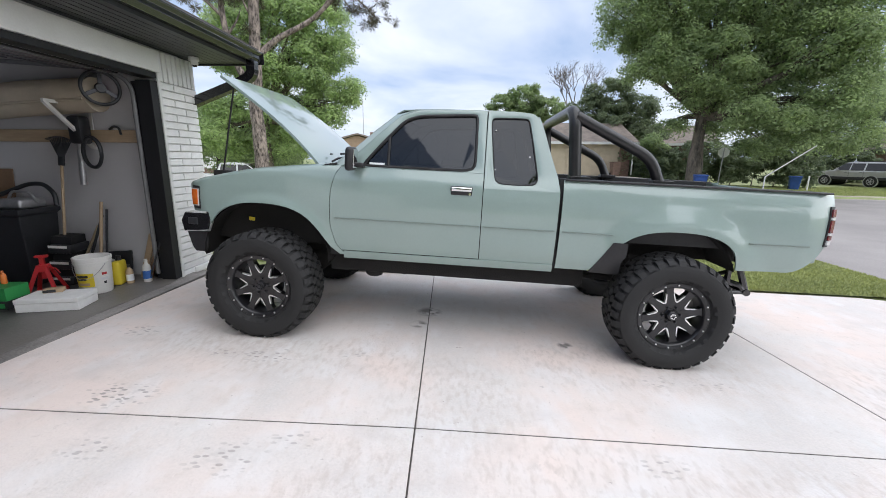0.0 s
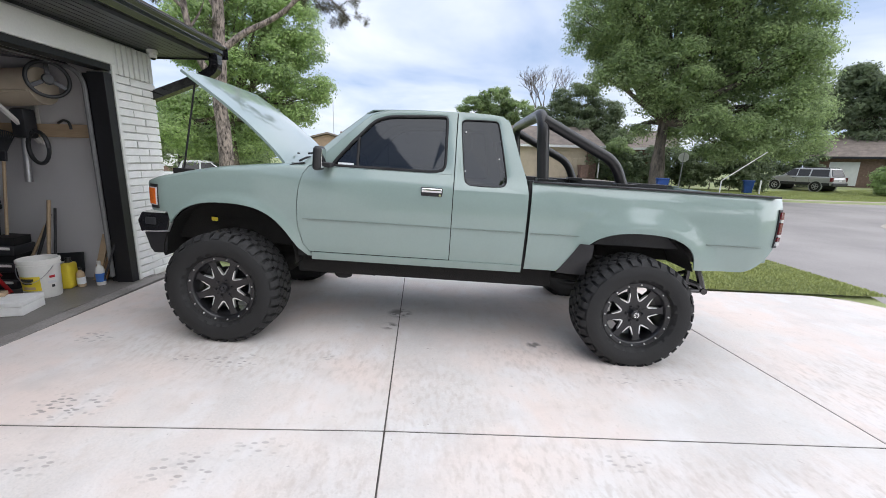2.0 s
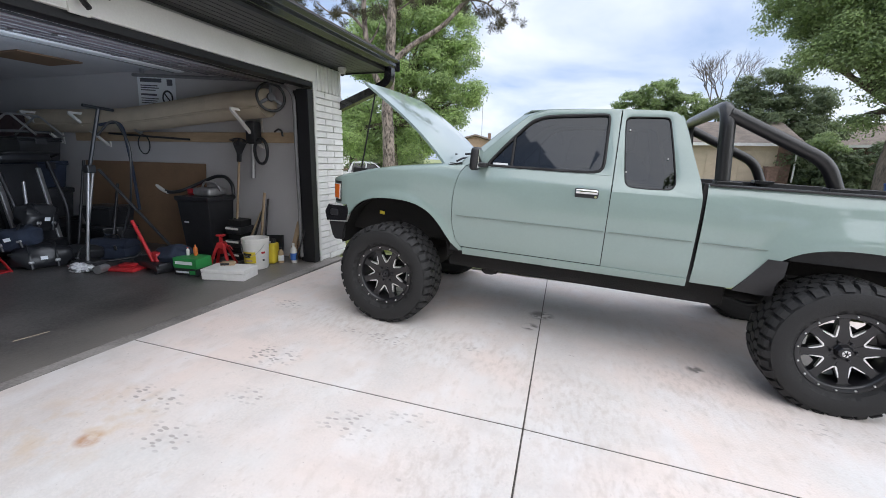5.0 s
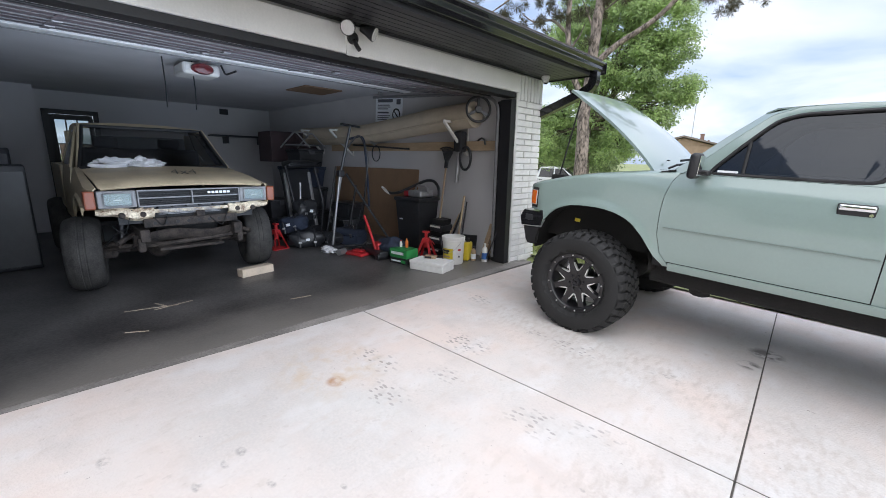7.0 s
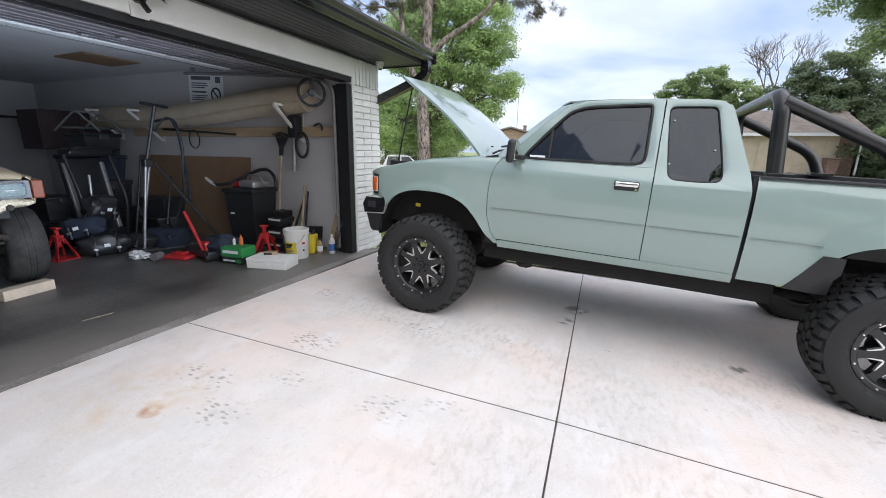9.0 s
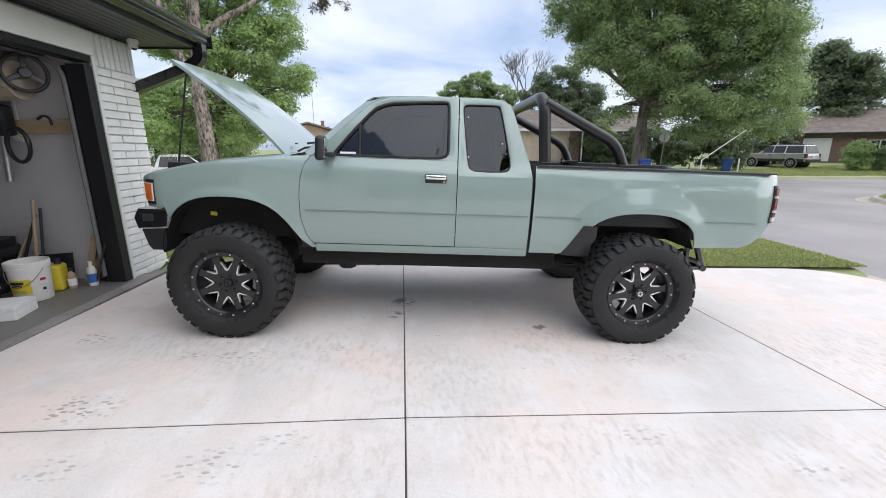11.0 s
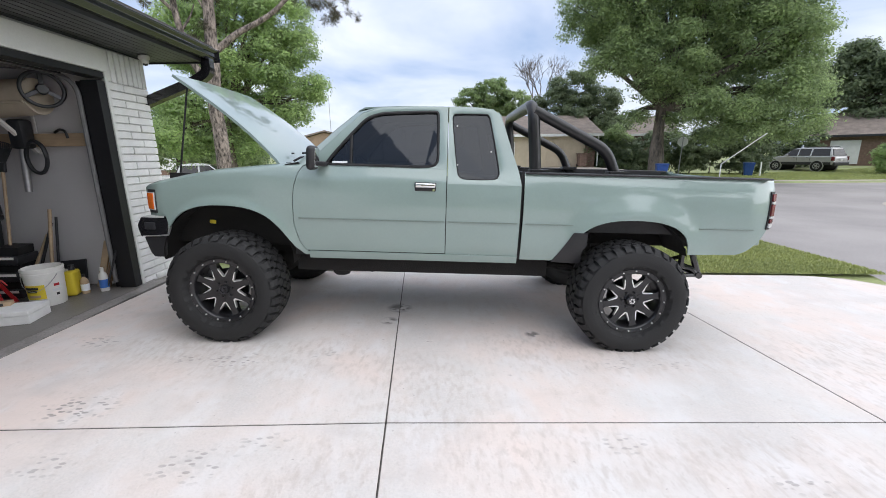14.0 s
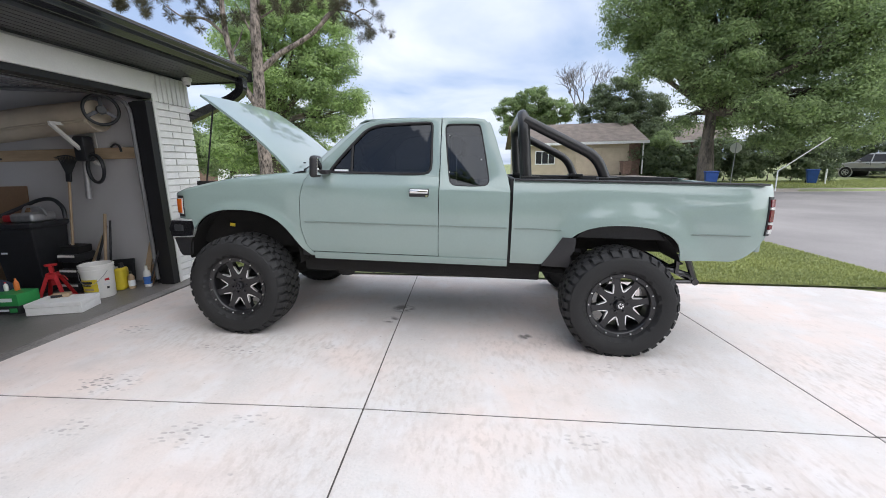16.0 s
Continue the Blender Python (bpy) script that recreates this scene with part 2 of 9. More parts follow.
paler_to_door(M["slab"])
M["door_panel"] = material("garage_door_panel", (0.18, 0.142, 0.158), 0.5, 0, 0.05, 2)
M["steel"] = material("galvanised_steel", (0.42, 0.42, 0.43), 0.48, 0.8, 0.1, 20)
M["dark_steel"] = material("dark_steel", (0.05, 0.05, 0.055), 0.4, 0.6, 0.25, 12, 0.1)
M["shingle"] = material("roof_shingle", (0.07, 0.065, 0.06), 0.9, 0, 0.3, 6, 0.8, 40)
M["shingle_tan"] = material("tan_roof_shingle", (0.2, 0.165, 0.14), 0.9, 0, 0.25, 2, 0.8, 20)
M["bark"] = material("pine_bark", (0.23, 0.19, 0.165), 0.95, 0, 0.45, 9, 1.6, 30, dark=(0.075, 0.06, 0.052), stretch=(1, 1, 0.35), fine=1.0)
M["bark_grey"] = material("grey_bark", (0.15, 0.125, 0.1), 0.95, 0, 0.35, 4, 1.0, 18, dark=(0.07, 0.06, 0.05), stretch=(1, 1, 0.3))
M["asphalt"] = material("street_concrete", (0.30, 0.278, 0.268), 0.85, 0, 0.1, 0.35, 0.3, 40, dark=(0.245, 0.228, 0.22))
M["kerb"] = material("kerb_concrete", (0.40, 0.355, 0.31), 0.85, 0, 0.12, 1.5, 0.4, 50)
M["soil"] = material("lawn_soil", (0.24, 0.285, 0.115), 0.95, 0, 0.25, 0.6, 0.8, 30, dark=(0.27, 0.28, 0.14))
M["grass"] = leafy("grass_blades", (0.31, 0.37, 0.16), 0.3)
M["needle"] = leafy("pine_needles", (0.075, 0.075, 0.05), 0.4)
M["leaf_bright"] = leafy("leaves_bright", (0.345, 0.49, 0.255), 0.5, 0.6)
M["leaf_mid"] = leafy("leaves_mid", (0.285, 0.40, 0.22), 0.5, 0.6)
M["leaf_dark"] = leafy("leaves_dark", (0.175, 0.24, 0.16), 0.48, 0.5)
M["tan_wall"] = material("tan_siding", (0.5, 0.42, 0.31), 0.8, 0, 0.08, 2, 0.2, 20)
M["brown_brick"] = material("brown_brick", (0.2, 0.13, 0.1), 0.85, 0, 0.25, 6, 0.5, 40)
M["white_paint"] = material("white_paint", (0.75, 0.75, 0.74), 0.5, 0, 0.05, 3)
M["bin_blue"] = material("blue_bin_plastic", (0.02, 0.07, 0.26), 0.5, 0, 0.12, 4)
M["silver"] = material("silver_car_paint", (0.42, 0.42, 0.415), 0.35, 0.45, 0.05, 3, coat=0.6)
M["car_white"] = material("white_car_paint", (0.7, 0.7, 0.7), 0.3, 0, 0.04, 3, coat=0.6)
M["car_glass"] = material("car_glass", (0.012, 0.013, 0.015), 0.25, 0, 0.1, 5)
M["beige"] = material("beige_paint", (0.5, 0.41, 0.27), 0.42, 0, 0.1, 4, 0.05, 60, dark=(0.43, 0.35, 0.23))
M["rust"] = material("rusty_steel", (0.05, 0.039, 0.033), 0.85, 0.1, 0.5, 11, 0.6, 80, dark=(0.016, 0.014, 0.013))
M["wood"] = material("pine_lumber", (0.42, 0.31, 0.2), 0.7, 0, 0.15, 6, 0.2, 60, stretch=(0.15, 1, 1))
M["plywood"] = material("brown_hardboard", (0.24, 0.15, 0.09), 0.75, 0, 0.12, 3, 0.1, 60)
M["carpet"] = material("beige_carpet", (0.5, 0.43, 0.33), 0.95, 0, 0.1, 4, 0.8, 180)
M["red"] = material("red_enamel", (0.45, 0.025, 0.03), 0.4, 0, 0.12, 8)
M["green_box"] = material("green_card", (0.03, 0.26, 0.07), 0.5, 0, 0.08, 5)
M["yellow"] = material("yellow_plastic", (0.7, 0.55, 0.04), 0.45, 0, 0.06, 6)
M["white_plastic"] = material("white_plastic", (0.72, 0.71, 0.68), 0.45, 0, 0.05, 6)
M["foam"] = material("white_card", (0.76, 0.755, 0.74), 0.85, 0, 0.04, 20, 0.2, 200)
M["dark_plastic"] = material("dark_plastic", (0.02, 0.021, 0.024), 0.4, 0, 0.2, 8)
M["navy"] = material("navy_cloth", (0.02, 0.028, 0.05), 0.9, 0, 0.2, 9, 0.5, 120)
M["paper"] = material("paper", (0.8, 0.83, 0.86), 0.8, 0, 0.03, 9)
M["rag"] = material("white_rag", (0.7, 0.7, 0.72), 0.9, 0, 0.06, 9, 0.4, 120)
M["blue_label"] = material("blue_label", (0.05, 0.16, 0.5), 0.5, 0, 0.08, 6)
M["orange"] = material("orange_plastic", (0.6, 0.16, 0.03), 0.45, 0, 0.08, 6)
M["sign_red"] = material("sign_red", (0.42, 0.02, 0.03), 0.4, 0, 0.06, 6)
M["sign_green"] = material("sign_green", (0.01, 0.22, 0.12), 0.4, 0, 0.06, 6)
M["grille_grey"] = material("grey_grille_paint", (0.2, 0.2, 0.205), 0.5, 0.1, 0.12, 14, 0.1, 120)
M["cream"] = material("flaking_cream_paint", (0.6, 0.53, 0.4), 0.5, 0, 0.3, 16, 0.3, 70, dark=(0.22, 0.12, 0.06))
M["oxblood"] = material("dark_stained_wood", (0.045, 0.026, 0.03), 0.6, 0, 0.25, 5, 0.15, 60)
M["print_grey"] = material("printed_grey", (0.12, 0.12, 0.14), 0.8, 0, 0.1, 9)
M["sandy_wall"] = material("sandy_brown_siding", (0.33, 0.235, 0.165), 0.85, 0, 0.12, 3, 0.3, 30)
M["dusty_rubber"] = material("dusty_tyre_rubber", (0.042, 0.039, 0.036), 0.9, 0, 0.35, 7, 0.3, 90, dark=(0.02, 0.019, 0.018))
M["lamp_bowl"] = material("aged_lamp_reflector", (0.5, 0.495, 0.47), 0.35, 0.1, 0.2, 40, 0.25, 160)
M["joint"] = material("joint_dirt", (0.10, 0.09, 0.08), 0.9, 0, 0.3, 30, 0.5, 200)
M["lumber_pale"] = material("pale_timber", (0.55, 0.46, 0.36), 0.8, 0, 0.12, 6, 0.2, 60)
M["pole_grey"] = material("weathered_pole", (0.2, 0.21, 0.22), 0.9, 0, 0.15, 3, 0.4, 40)
M["concrete"] = None

# ---- mesh helpers ----


def box(bm, x0, x1, y0, y1, z0, z1, m=None):
    vs = [bm.verts.new((x, y, z)) for x in (x0, x1) for y in (y0, y1) for z in (z0, z1)]
    for f in ((0, 1, 3, 2), (4, 6, 7, 5), (0, 4, 5, 1), (2, 3, 7, 6), (0, 2, 6, 4), (1, 5, 7, 3)):
        bm.faces.new([vs[i] for i in f])
    if m is not None:
        bmesh.ops.transform(bm, matrix=m, verts=vs)
    return vs


def bbox(x0, x1, y0, y1, z0, z1, bevel=0.0, seg=2, m=None):
    """A box of its own with rounded edges."""
    bm = bmesh.new()
    box(bm, x0, x1, y0, y1, z0, z1)
    if bevel:
        bmesh.ops.bevel(bm, geom=bm.edges[:], offset=bevel, segments=seg, profile=0.5, affect="EDGES")
    if m is not None:
        bmesh.ops.transform(bm, matrix=m, verts=bm.verts[:])
    return bm


def ring_faces(bm, rings, closed_u=True, caps=True, closed_v=False):
    n = len(rings[0])
    pairs = list(zip(rings, rings[1:]))
    if closed_v:
        pairs.append((rings[-1], rings[0]))
    for a, b in pairs:
        for i in range(n if closed_u else n - 1):
            j = (i + 1) % n
            try:
                bm.faces.new((a[i], a[j], b[j], b[i]))
            except ValueError:
                pass
    if caps and closed_u and not closed_v:
        for r in (rings[0][::-1], rings[-1]):
            try:
                bm.faces.new(r)
            except ValueError:
                pass


def tube(bm, pts, r, n=10, caps=True):
    """A round bar along a polyline; r a number or one a point."""
    pts = [Vector(p) for p in pts]
    rs = r if isinstance(r, (list, tuple)) else [r] * len(pts)
    rings, side = [], None
    for i, p in enumerate(pts):
        d = (pts[min(i + 1, len(pts) - 1)] - pts[max(i - 1, 0)]).normalized()
        if side is None:
            side = d.orthogonal().normalized()
        side = (side - side.dot(d) * d).normalized()
        up = d.cross(side)
        rings.append([bm.verts.new(p + rs[i] * (math.cos(a) * side + math.sin(a) * up)) for a in (2 * math.pi * k / n for k in range(n))])
    ring_faces(bm, rings, caps=caps)
    return bm


def bend(pts, r=0.08, n=5):
    """A polyline with its corners rounded."""
    pts = [Vector(p) for p in pts]
    out = [pts[0]]
    for a, b, c in zip(pts, pts[1:], pts[2:]):
        u, v = (a - b), (c - b)
        k = min(r, u.length * 0.45, v.length * 0.45)
        s, e = b + u.normalized() * k, b + v.normalized() * k
        out += [(1 - t) ** 2 * s + 2 * t * (1 - t) * b + t * t * e for t in (i / n for i in range(n + 1))]
    return out + [pts[-1]]


def lathe(bm, prof, n=32, axis="z", centre=(0, 0, 0), caps=True):
    """A turned form from (radius, height) pairs."""
    rings = []
    for r, h in prof:
        ring = []
        for k in range(n):
            a = 2 * math.pi * k / n
            p = (r * math.cos(a), r * math.sin(a), h)
            p = {"z": p, "y": (p[0], p[2], p[1]), "x": (p[2], p[0], p[1])}[axis]
            ring.append(bm.verts.new(Vector(p) + Vector(centre)))
        rings.append(ring)
    ring_faces(bm, rings, caps=caps)
    return bm


def sheet(bm, rows):
    """A grid surface from rows of points."""
    rings = [[bm.verts.new(p) for p in row] for row in rows]
    ring_faces(bm, rings, closed_u=False, caps=False)
    return bm


def prism(bm, outline, axis, a, b, m=None):
    """An outline in two coordinates, drawn out along the third axis from a to b."""
    put = {"x": lambda p, v: (v, p[0], p[1]), "y": lambda p, v: (p[0], v, p[1]), "z": lambda p, v: (p[0], p[1], v)}[axis]
    lo, hi = [bm.verts.new(put(p, a)) for p in outline], [bm.verts.new(put(p, b)) for p in outline]
    n = len(outline)
    for i in range(n):
        bm.faces.new((lo[i], lo[(i + 1) % n], hi[(i + 1) % n], hi[i]))
    bm.faces.new(lo[::-1])
    bm.faces.new(hi)
    if m is not None:
        bmesh.ops.transform(bm, matrix=m, verts=lo + hi)
    return bm


def part(name, bm, mat, parent=None, label="", smooth=None, thick=0.0, bevel=0.0, m=None):
    """Links a bmesh as one mesh object under a thing or part."""
    bmesh.ops.recalc_face_normals(bm, faces=bm.faces[:])
    me = bpy.data.meshes.new(name)
    bm.to_mesh(me)
    bm.free()
    me.materials.append(M[mat] if isinstance(mat, str) else mat)
    if smooth is not None:
        me.polygons.foreach_set("use_smooth", [True] * len(me.polygons))
        me.set_sharp_from_angle(angle=radians(smooth))
    ob = new(name, me)
    if thick:
        s = ob.modifiers.new("thickness", "SOLIDIFY")
        s.thickness, s.offset = thick, -1
        if smooth is not None:
            s = ob.modifiers.new("sharp_rim", "EDGE_SPLIT")
            s.split_angle = radians(max(smooth, 45))
    if bevel:
        s = ob.modifiers.new("edges", "BEVEL")
        s.width, s.segments, s.limit_method = bevel, 2, "ANGLE"
    if parent is not None:
        ob.parent = parent
    if m is not None:
        ob.matrix_basis = m
    if label:
        ob["label"] = label
    return ob


def thing(name, label, category, group="", m=None):
    ob = new(name)
    ob.empty_display_size = 0.1
    if m is not None:
        ob.matrix_basis = m
    return tagged(ob, label, category, group)


def structure(ob, label, category=""):
    return tagged(ob, label, category or ob.name.split("_")[0], kind="structure")


def raw(name, verts, faces, mat, parent=None, smooth=False):
    me = bpy.data.meshes.new(name)
    me.from_pydata(verts, [], faces)
    me.materials.append(M[mat] if isinstance(mat, str) else mat)
    if smooth:
        me.polygons.foreach_set("use_smooth", [True] * len(me.polygons))
    ob = new(name, me)
    if parent is not None:
        ob.parent = parent
    return ob


def quads(name, pos, ax, ay, mat, parent=None):
    """Many small four-cornered leaves: centres and half axes as arrays."""
    n = len(pos)
    v = np.empty((n, 4, 3))
    v[:, 0], v[:, 1], v[:, 2], v[:, 3] = pos - ax, pos - ay * 0.8, pos + ax, pos + ay * 0.8
    me = bpy.data.meshes.new(name)
    me.vertices.add(4 * n)
    me.vertices.foreach_set("co", v.ravel())
    me.loops.add(4 * n)
    me.loops.foreach_set("vertex_index", np.arange(4 * n, dtype=np.int32))
    me.polygons.add(n)
    me.polygons.foreach_set("loop_start", np.arange(0, 4 * n, 4, dtype=np.int32))
    me.update(calc_edges=True)
    me.materials.append(M[mat])
    ob = new(name, me)
    if parent is not None:
        ob.parent = parent
    return ob


def smooth_step(a, b, x):
    t = np.clip((x - a) / (b - a), 0, 1)
    return t * t * (3 - 2 * t)


# ---- ground levels ----
SLOPE = -0.031


def drive_z(x):
    return SLOPE * (x + 3)


def land_z(x, y):
    """Height of the land: the driveway's fall, the low street behind, the dip across the road."""
    x, y = np.asarray(x, float), np.asarray(y, float)
    near = SLOPE * (np.clip(x, -2.2, 7.0) + 3)
    fall = -0.5 * smooth_step(8, 20, y) * (1 - smooth_step(-8, 9, x))
    rise = -0.2 * smooth_step(7, 17, x) - 0.1 * smooth_step(17, 30, x) + 0.45 * smooth_step(46, 58, np.hypot(x, y)) * smooth_step(14, 24, x) + 0.22 * smooth_step(24, 34, y) * smooth_step(3, 9, x) * (1 - smooth_step(14, 20, x))
    return near + fall + rise


def street_z(x, y):
    return land_z(x, y) - 0.13



# ---- ground, driveway, street ----
def concrete_material():
    m = material("driveway_concrete", (0.62, 0.575, 0.545), 0.8, 0, 0.05, 0.9, 0.3, 70, dark=(0.56, 0.53, 0.51))
    t = m.node_tree
    b = t.nodes["Principled BSDF"]
    base = b.inputs["Base Color"].links[0].from_socket
    g = t.nodes.new("ShaderNodeNewGeometry")

    def blotch(centre, size, colour, strength, scale, lo, hi, stretch=(1, 1, 1), grain=(1, 1, 1), lugs=False):
        """A stain with a ragged, broken shape of its own round a spot; lugs: the print of tyre blocks."""
        nonlocal base
        centre = (0.695 + 0.965 * (centre[0] - 0.695), 2.99 + 0.965 * (centre[1] - 2.99))
        n = t.nodes.new("ShaderNodeTexVoronoi" if lugs else "ShaderNodeTexNoise")
        n.inputs["Scale"].default_value = scale
        if not lugs:
            n.inputs["Detail"].default_value = 4
        mp = t.nodes.new("ShaderNodeMapping")
        mp.inputs["Scale"].default_value = grain
        mp.inputs["Rotation"].default_value = (0, 0, 0.5 * math.sin(centre[0] * 7) if size < 50 else 0)
        t.links.new(g.outputs["Position"], mp.inputs[0])
        t.links.new(mp.outputs[0], n.inputs["Vector"])
        cut = t.nodes.new("ShaderNodeMapRange")
        cut.inputs["From Min"].default_value, cut.inputs["From Max"].default_value = lo, hi
        t.links.new(n.outputs["Distance" if lugs else "Fac"], cut.inputs[0])
        f = t.nodes.new("ShaderNodeMath")
        f.operation = "MULTIPLY"
        f.inputs[1].default_value = strength
        t.links.new(cut.outputs[0], f.inputs[0])
        if size < 50:
            d = t.nodes.new("ShaderNodeVectorMath")
            d.operation = "SUBTRACT"
            d.inputs[1].default_value = (*centre, 0)
            t.links.new(g.outputs["Position"], d.inputs[0])
            s = t.nodes.new("ShaderNodeVectorMath")
            s.operation = "MULTIPLY"
            s.inputs[1].default_value = (stretch[0] / size, stretch[1] / size, 0)
            t.links.new(d.outputs[0], s.inputs[0])
            ln = t.nodes.new("ShaderNodeVectorMath")
            ln.operation = "LENGTH"
            t.links.new(s.outputs[0], ln.inputs[0])
            edge = t.nodes.new("ShaderNodeMapRange")
            edge.inputs["From Min"].default_value, edge.inputs["From Max"].default_value = 1.0, 0.5
            t.links.new(ln.outputs["Value"], edge.inputs[0])
            f3 = t.nodes.new("ShaderNodeMath")
            f3.operation = "MULTIPLY"
            t.links.new(edge.outputs[0], f3.inputs[0])
            t.links.new(f.outputs[0], f3.inputs[1])
            f = f3
        mx = t.nodes.new("ShaderNodeMix")
        mx.data_type = "RGBA"
        mx.inputs["B"].default_value = (*colour, 1)
        t.links.new(f.outputs[0], mx.inputs["Factor"])
        t.links.new(base, mx.inputs["A"])
        base = mx.outputs["Result"]

    # warm and cool clouds over the whole pour, then scuffs, drag streaks and specks
    blotch((0, 0), 60, (0.69, 0.575, 0.52), 0.7, 0.8, 0.42, 0.60)
    blotch((0.3, 0), 60, (0.57, 0.58, 0.575), 0.4, 1.7, 0.48, 0.66)
    blotch((0.7, 0), 60, (0.66, 0.65, 0.65), 0.5, 3.3, 0.5, 0.68, grain=(1.3, 0.8, 1))
    blotch((0.2, 0), 60, (0.51, 0.47, 0.45), 0.4, 2.6, 0.56, 0.7, grain=(1.0, 1.5, 1))
    blotch((0, 0), 60, (0.52, 0.45, 0.40), 0.3, 9.0, 0.56, 0.7, grain=(1.6, 0.9, 1))
    blotch((0.9, 0), 60, (0.50, 0.44, 0.40), 0.16, 3.0, 0.57, 0.74, grain=(0.8, 3, 1))
    blotch((0, 0), 60, (0.47, 0.41, 0.37), 0.12, 6.0, 0.56, 0.72, grain=(4, 0.8, 1))
    blotch((0, 0), 60, (0.42, 0.37, 0.34), 0.28, 24.0, 0.62, 0.72, grain=(1.5, 1, 1))
    blotch((0, 0), 60, (0.28, 0.25, 0.23), 0.7, 30.0, 0.735, 0.765)
    # drag marks with dust in the broom lines
    for c, s, st in (((0.45, 2.45), 0.5, (1.2, 0.9, 1)), ((1.6, 2.72), 0.7, (0.8, 2.2, 1)), ((2.7, 2.62), 0.6, (0.7, 1.8, 1)), ((-0.2, 3.75), 0.8, (0.6, 2.0, 1)), ((2.2, 3.9), 0.8, (0.7, 1.5, 1)), ((-1.0, 3.9), 0.5, (0.7, 1.8, 1)), ((0.9, 3.3), 0.6, (1, 1, 1)), ((4.4, 3.6), 0.9, (0.8, 1.2, 1)), ((0.1, 1.6), 0.6, (1, 1, 1))):
        blotch(c, s, (0.42, 0.36, 0.32), 0.42, 15, 0.48, 0.68, st, (1.9, 0.8, 1))
    # tyre prints
    for c, s, k in (((-0.47, 3.72), 0.22, 0.7), ((-0.8, 3.72), 0.13, 0.5), ((-1.12, 3.12), 0.24, 0.75), ((-1.38, 2.44), 0.22, 0.7), ((-0.9, 2.67), 0.15, 0.5), ((-1.01, 2.23), 0.2, 0.6), ((-0.2, 2.67), 0.22, 0.55), ((0.08, 2.83), 0.14, 0.45), ((-1.67, 4.0), 0.18, 0.6), ((0.15, 3.8), 0.13, 0.35), ((2.37, 3.66), 0.16, 0.45), ((2.72, 3.66), 0.16, 0.45), ((2.72, 2.54), 0.16, 0.55), ((1.98, 2.8), 0.16, 0.4)):
        blotch(c, s * 1.05, (0.2, 0.185, 0.175), k * 0.95, 17, 0.36, 0.27, (1, 1.7, 1), (1, 2.0, 1), lugs=True)
        blotch(c, s * 0.8, (0.4, 0.375, 0.36), k * 0.55, 20, 0.46, 0.66, (1, 1.8, 1))
    blotch((-1.33, 2.08), 0.07, (0.36, 0.16, 0.05), 0.8, 14, 0.25, 0.5)
    blotch((-1.5, 2.15), 0.4, (0.55, 0.4, 0.24), 0.45, 9, 0.45, 0.65)
    for c, s in (((-1.012, 1.178), 0.05), ((-1.067, 1.317), 0.05), ((-1.1, 1.4), 0.06), ((-0.81, 1.42), 0.045), ((-1.46, 0.92), 0.07), ((-0.57, 1.64), 0.03), ((0.2, 2.4), 0.025), ((1.5, 3.5), 0.025), ((1.9, 2.3), 0.025)):
        blotch(c, s * 0.75, (0.22, 0.21, 0.205), 0.6, 30, 0.4, 0.6, (1, 1.6, 1))
    for c, s in (((0.57, 4.45), 0.09), ((0.64, 4.77), 0.13), ((1.82, 4.17), 0.07)):
        blotch(c, s, (0.09, 0.08, 0.075), 0.75, 14, 0.4, 0.55)
    t.links.new(base, b.inputs["Base Color"])
    return m


M["concrete"] = concrete_material()

# land: one sheet out to the horizon, finer near the house
xs = np.unique(np.concatenate([np.linspace(-900, -60, 8), np.linspace(-60, -12, 13), np.linspace(-12, 30, 57), np.linspace(30, 80, 21), np.linspace(80, 900, 8)]))
ys = np.unique(np.concatenate([np.linspace(-900, -40, 8), np.linspace(-40, 0, 11), np.linspace(0, 42, 57), np.linspace(42, 90, 17), np.linspace(90, 900, 8)]))


def street_mask(x, y):
    """Where the land is dug out for the two roads and the drive."""
    if 16.3 <= x < 20 and y > 12.6 and math.hypot(x - 20, y - 12.6) > 3.6:
        return True
    return (7.05 < x < 16.3) or (16.6 < y < 26.0 and x > 7.0) or (18.8 < y < 26.0) or (-9.6 < x < 7.2 and -6.3 < y < 5.9)


verts = []
for y in ys:
    for x in xs:
        z = float(land_z(x, y))
        if street_mask(x, y):
            z -= 0.35
        verts.append((x, y, z - 0.012))
nx = len(xs)
ground = raw("ground", verts, [(j * nx + i, j * nx + i + 1, (j + 1) * nx + i + 1, (j + 1) * nx + i) for j in range(len(ys) - 1) for i in range(nx - 1)], "soil", smooth=True)
structure(ground, "green lawn soil spreading to the horizon", "ground")


def lawn(name, x0, x1, y0, y1, step, label, cut=None):
    gx, gy = np.arange(x0, x1 + 1e-6, step), np.arange(y0, y1 + 1e-6, step)
    rows = [[(x, y, float(land_z(x, y)) + (0.02 if cut is None or not cut(x, y) else -0.3)) for x in gx] for y in gy]
    ob = part(name, sheet(bmesh.new(), rows), "soil", smooth=60)
    return structure(ob, label, "lawn")


lawn("lawn_near", -41.1, 6.9, 5.95, 18.35, 0.4, "mown green front lawn beside the driveway")
lawn("lawn_far", -60, 90, 26.4, 70.4, 2.0, "mown lawn across the road under trees")
lawn("lawn_corner", 16.6, 60.6, -20, 15.9, 0.4, "grass corner plot with a stop sign", lambda x, y: x < 20 and y > 12.6 and math.hypot(x - 20, y - 12.6) > 3.35)


